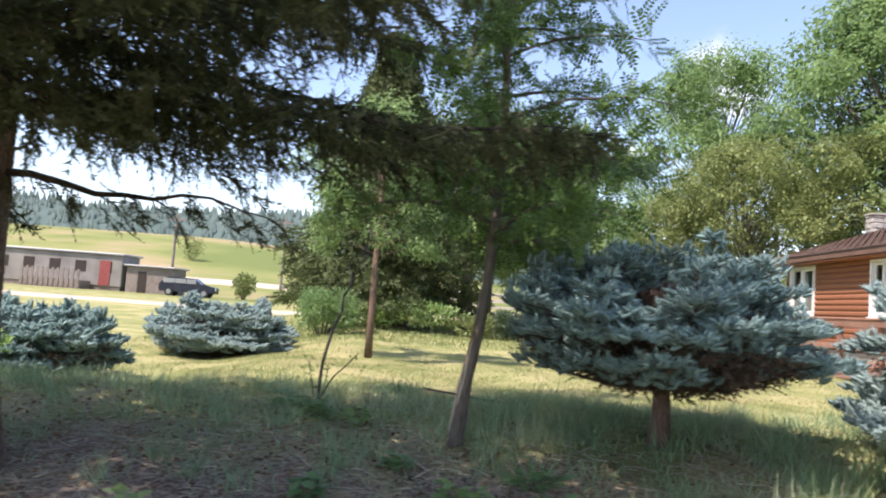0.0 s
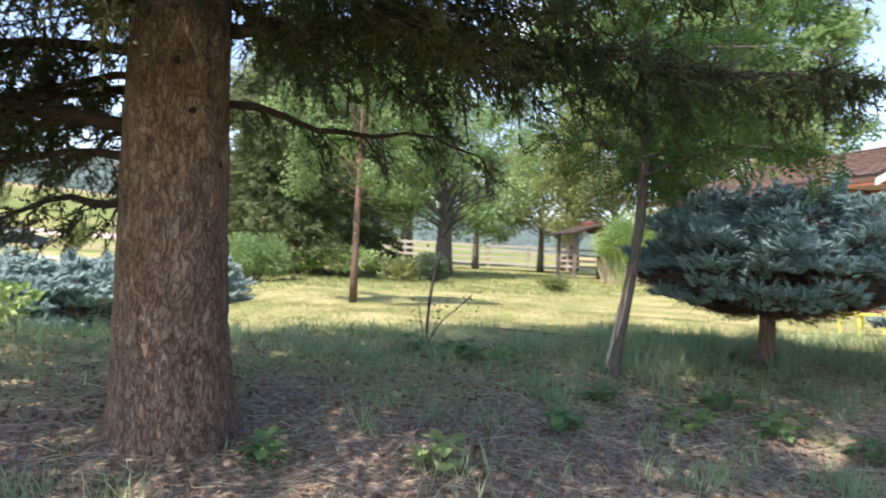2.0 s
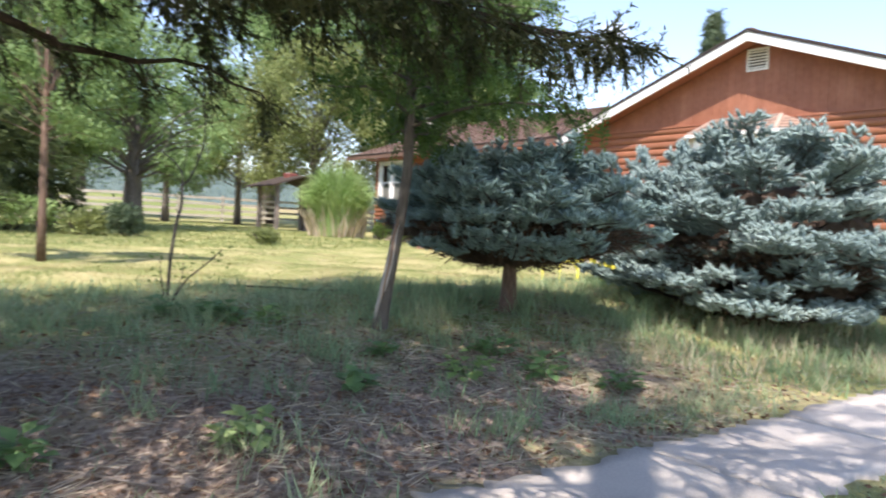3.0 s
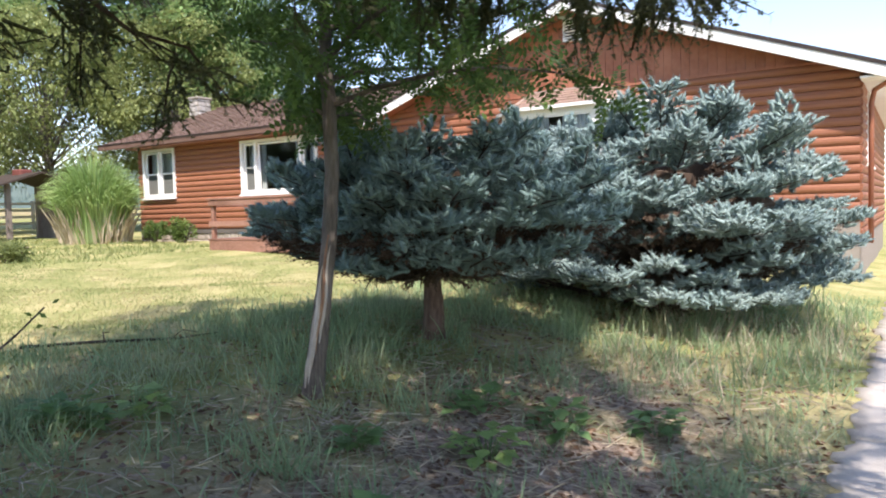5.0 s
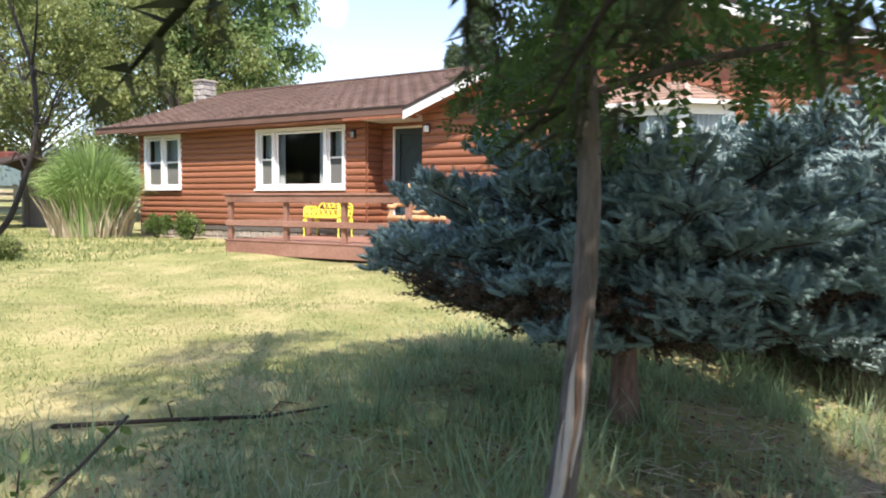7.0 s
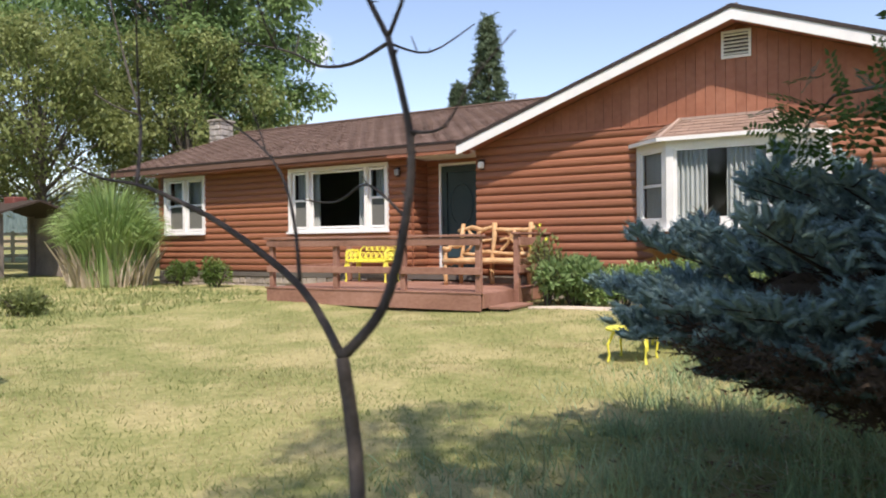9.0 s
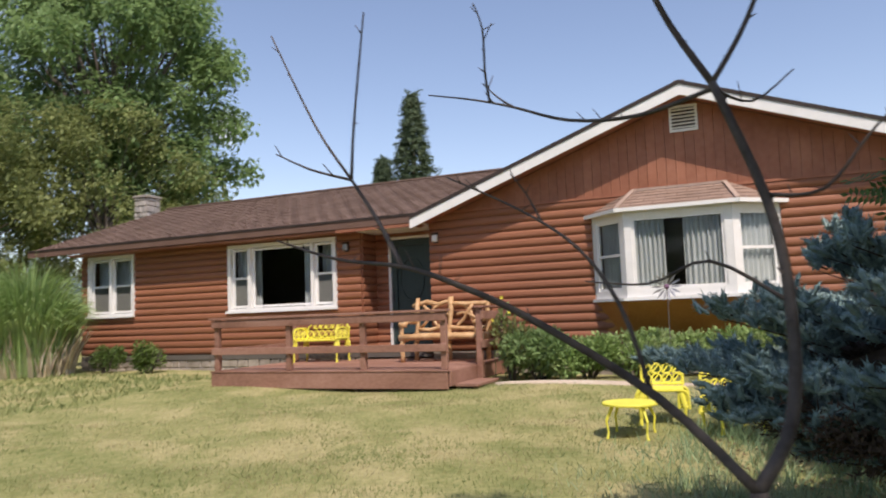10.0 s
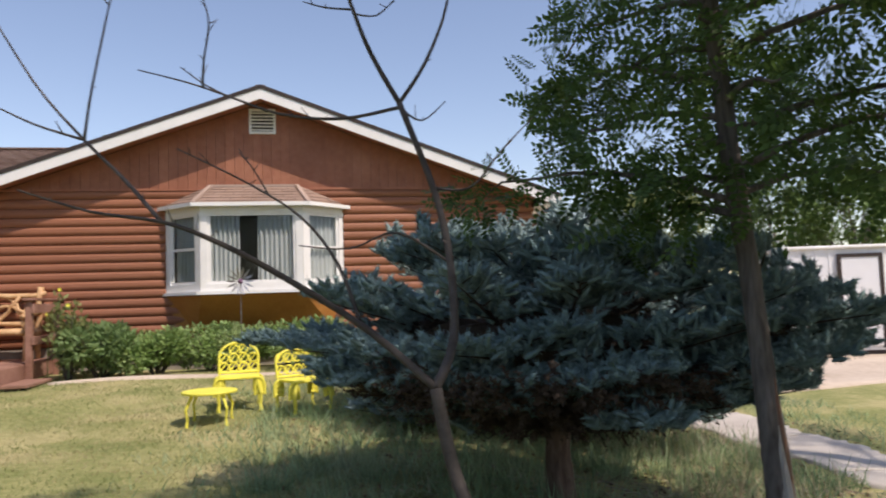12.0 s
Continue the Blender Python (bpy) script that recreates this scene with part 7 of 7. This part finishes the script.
def shade_keep(x, y):
    return (1 - 0.92 * bareness(x, y)) * (0.12 + 0.6 * patch(x, y, 1.3, 2.0) ** 1.5) * smooth_step(9.4, 7.6, y)


pos = on_ground(rg, 105000, -7, 8, 1.0, 9.4, shade_keep)
blades("shade_grass", pos, rg, 0.04, 0.13, 0.5, M_WEED, "loose green grass in the shade of the spruces", 0.04)
# taller tufts and dry stems
seeds = on_ground(rg, 560, -6, 7, 3.45, 8.2, lambda x, y: 1 - 0.85 * bareness(x, y))
pos = np.repeat(seeds, 34, 0) + np.concatenate([rg.normal(0, 0.07, (len(seeds) * 34, 2)), np.zeros((len(seeds) * 34, 1))], 1)
pos[:, 2] = ground_z(pos[:, 0], pos[:, 1])
blades("grass_tuft", pos, rg, 0.07, 0.22, 0.38, M_WEED, "tufts of taller green grass under the trees", 0.022)
seeds = on_ground(rg, 66, 2.2, 7.6, 3.5, 5.2, lambda x, y: np.ones_like(x))
pos = np.repeat(seeds, 22, 0) + np.concatenate([rg.normal(0, 0.12, (len(seeds) * 22, 2)), np.zeros((len(seeds) * 22, 1))], 1)
pos[:, 2] = ground_z(pos[:, 0], pos[:, 1])
blades("tall_grass", pos, rg, 0.08, 0.31, 0.34, M_STRAW, "tall dry straw grass along the walk and pale spruce", 0.012)
blades("tall_grass", pos[::2] + np.array([0.05, 0.03, 0]), rg, 0.12, 0.35, 0.3, M_WEED, "tall green grass along the walk and pale spruce", 0.02)
seeds = on_ground(rg, 30, 0.4, 3.6, 5.4, 7.8, lambda x, y: np.ones_like(x))
pos = np.repeat(seeds, 34, 0) + np.concatenate([rg.normal(0, 0.10, (len(seeds) * 34, 2)), np.zeros((len(seeds) * 34, 1))], 1)
pos[:, 2] = ground_z(pos[:, 0], pos[:, 1])
blades("tall_grass", pos, rg, 0.10, 0.32, 0.28, M_WEED, "unmown grass under the blue spruce", 0.02)
pos = on_ground(rg, 26000, -6, 6, 2.0, 8.0, lambda x, y: 0.35 + 0.65 * bareness(x, y))
n = len(pos)
ax = np.stack([rg.normal(0, 1, n), rg.normal(0, 1, n), rg.normal(0.05, 0.18, n)], 1)
pos[:, 2] += 0.012
v, f = scatter(*leaf_template(0.42, 0.1), pos, ax, rg.uniform(0.02, 0.065, n), rg)
tagged(mesh_from("leaf_litter", v, f, M_LITTER), "brown fallen leaves and cone scales on the soil", "leaf litter", kind="stuff")
pos = on_ground(rg, 26000, -5, 5, 3.4, 7.6, lambda x, y: (0.3 + 0.7 * bareness(x, y)) * (0.25 + 0.75 * patch(x, y, 1.1, 5.0)))
n = len(pos)
ax = np.stack([rg.normal(0, 1, n), rg.normal(0, 1, n), rg.normal(0.08, 0.12, n)], 1)
pos[:, 2] += 0.012
v, f = scatter(*blade_template(0.1, 0.02), pos, ax, rg.uniform(0.04, 0.19, n), rg)
tagged(mesh_from("dry_straw", v, f, M_STRAW), "pale dry grass stems lying on the soil", "straw", kind="stuff")
pos = on_ground(rg, 9000, -5, 4, 3.4, 7.0, lambda x, y: bareness(x, y) ** 2)
n = len(pos)
lump = (np.array([(0.5, 0.1, 0), (-0.1, 0.5, 0.05), (-0.5, -0.1, 0), (0.1, -0.45, 0.05), (0.05, 0.05, 0.5)]), np.array([(0, 1, 4), (1, 2, 4), (2, 3, 4), (3, 0, 4)]))
v, f = scatter(*lump, pos, np.stack([rg.normal(0, 0.3, n), rg.normal(0, 0.3, n), np.ones(n)], 1), rg.uniform(0.012, 0.05, n), rg)
M_CLOD = material("soil_crumbs", [(0.10, 0.07, 0.055), (0.19, 0.14, 0.11), (0.30, 0.24, 0.19)], 6, 0.95, per_piece=0.25)
tagged(mesh_from("soil_clods", v, f, M_CLOD), "crumbly brown clods of bare soil", "soil", kind="stuff")
stick_bm = bmesh.new()
rs = random.Random(6)
for i in range(330):
    x, y = rs.uniform(-4, 3.2), rs.uniform(3.5, 7.0)
    a, ln = rs.uniform(0, 6.28), rs.uniform(0.1, 0.5)
    d = Vector((math.cos(a), math.sin(a), 0)) * ln
    e = Vector((x, y, 0)) + d
    m = Vector((x, y, 0)) + d * 0.5 + Vector((rs.uniform(-0.03, 0.03), rs.uniform(-0.03, 0.03), 0))
    tube(stick_bm, [(x, y, gz(x, y) + 0.012), (m.x, m.y, gz(m.x, m.y) + 0.022), (e.x, e.y, gz(e.x, e.y) + 0.012)], [0.004, 0.0035, 0.002], 4)
tagged(part("fallen_twig", stick_bm, material("bleached_twig", [(0.25, 0.2, 0.16), (0.42, 0.36, 0.3)], 12, 0.9)), "pale fallen twigs scattered under the trees", "twigs", kind="stuff")


def broad_weed(x, y, r, label, mat, seed):
    """A low rosette of broad heart-shaped leaves on short stalks."""
    z0 = gz(x, y)
    ob = empty("broadleaf_weed", x, y, z0, label, "weed", "broadleaf weeds")
    rng = np.random.default_rng(seed)
    n = int(26 + 90 * r)
    a, q = rng.uniform(0, 6.28, n), np.sqrt(rng.uniform(0, 1, n)) * r
    pos = np.stack([x + q * np.cos(a), y + q * np.sin(a), z0 + rng.uniform(0.04, 0.17, n) * (1.2 - q / r * 0.6)], 1)
    ax = np.stack([np.cos(a), np.sin(a), rng.uniform(-0.35, 0.35, n)], 1) + rng.normal(0, 0.25, (n, 3))
    v, f = scatter(*leaf_template(0.85, 0.12), pos, ax, rng.uniform(0.06, 0.12, n), rng, roll=False)
    tagged(mesh_from("leaf", v, f, mat, ob), kind="stuff")
    bm = bmesh.new()
    for p in pos[::2]:
        tube(bm, [(x + (p[0] - x) * 0.3, y + (p[1] - y) * 0.3, z0 - 0.01), p.tolist()], [0.004, 0.002], 4)
    tagged(part("stalk", bm, M_BROADLEAF, ob), kind="stuff")


for i, (x, y, r) in enumerate(((0.24, 4.85, 0.15), (0.77, 5.19, 0.18), (0.86, 4.72, 0.16), (-0.22, 5.32, 0.08), (-1.71, 4.19, 0.12), (-1.34, 6.74, 0.12), (1.25, 4.30, 0.12), (-2.64, 4.37, 0.07), (-0.67, 6.40, 0.13), (-0.93, 6.42, 0.08), (-1.04, 6.55, 0.09), (-0.75, 4.75, 0.07))):
    broad_weed(x, y, r, "low broad-leaved green weed growing from bare soil", M_BROADLEAF if i % 4 else M_CLUMP, 200 + i)

# fallen branch along the shade edge
fb = bmesh.new()
pts = [Vector((-0.1, 8.62, 0)), Vector((0.28, 8.16, 0)), Vector((0.6, 7.8, 0)), Vector((0.9, 7.6, 0))]
pts = [Vector((q.x, q.y, gz(q.x, q.y) + 0.02 + 0.012 * (i % 2))) for i, q in enumerate(pts)]
tube(fb, pts, [0.014, 0.012, 0.01, 0.005], 7)
tube(fb, [pts[1], pts[1] + Vector((0.08, 0.14, 0.05)), pts[1] + Vector((0.2, 0.24, 0.02))], [0.006, 0.005, 0.002], 5)
tube(fb, [pts[2], pts[2] + Vector((0.12, 0.02, 0.05)), pts[2] + Vector((0.26, -0.02, 0.01))], [0.005, 0.004, 0.002], 5)
tagged(part("fallen_branch", fb, M_LIMB, None, smooth=True), "dark fallen branch lying on the shaded grass", "branch")

# yellow blossoms beside the deck
for i, (x, y, z) in enumerate(((9.15, 11.35, 1.95), (9.05, 11.2, 1.72), (9.25, 11.55, 1.6))):
    flower = empty("yellow_blossom", x, y, gz(x, y), "small yellow flower on a tall thin stalk", "flower", "yellow flowers by the deck")
    bm = bmesh.new()
    tube(bm, [(x, y, gz(x, y) - 0.03), (x + 0.02, y, (z + 0.6) / 2), (x, y, z)], [0.006, 0.005, 0.003], 5)
    part("stalk", bm, M_BROADLEAF, flower)
    for k in range(10):
        a = k * math.pi / 5
        bm = bmesh.new()
        d, q = Vector((-0.3, math.cos(a), math.sin(a))), Vector((0, -math.sin(a), math.cos(a)))
        c = Vector((x - 0.01, y, z))
        vs = [bm.verts.new(v) for v in (c, c + d * 0.016 + q * 0.007, c + d * 0.034, c + d * 0.016 - q * 0.007)]
        bm.faces.new(vs)
        part("petal", bm, M_YELLOW, flower)
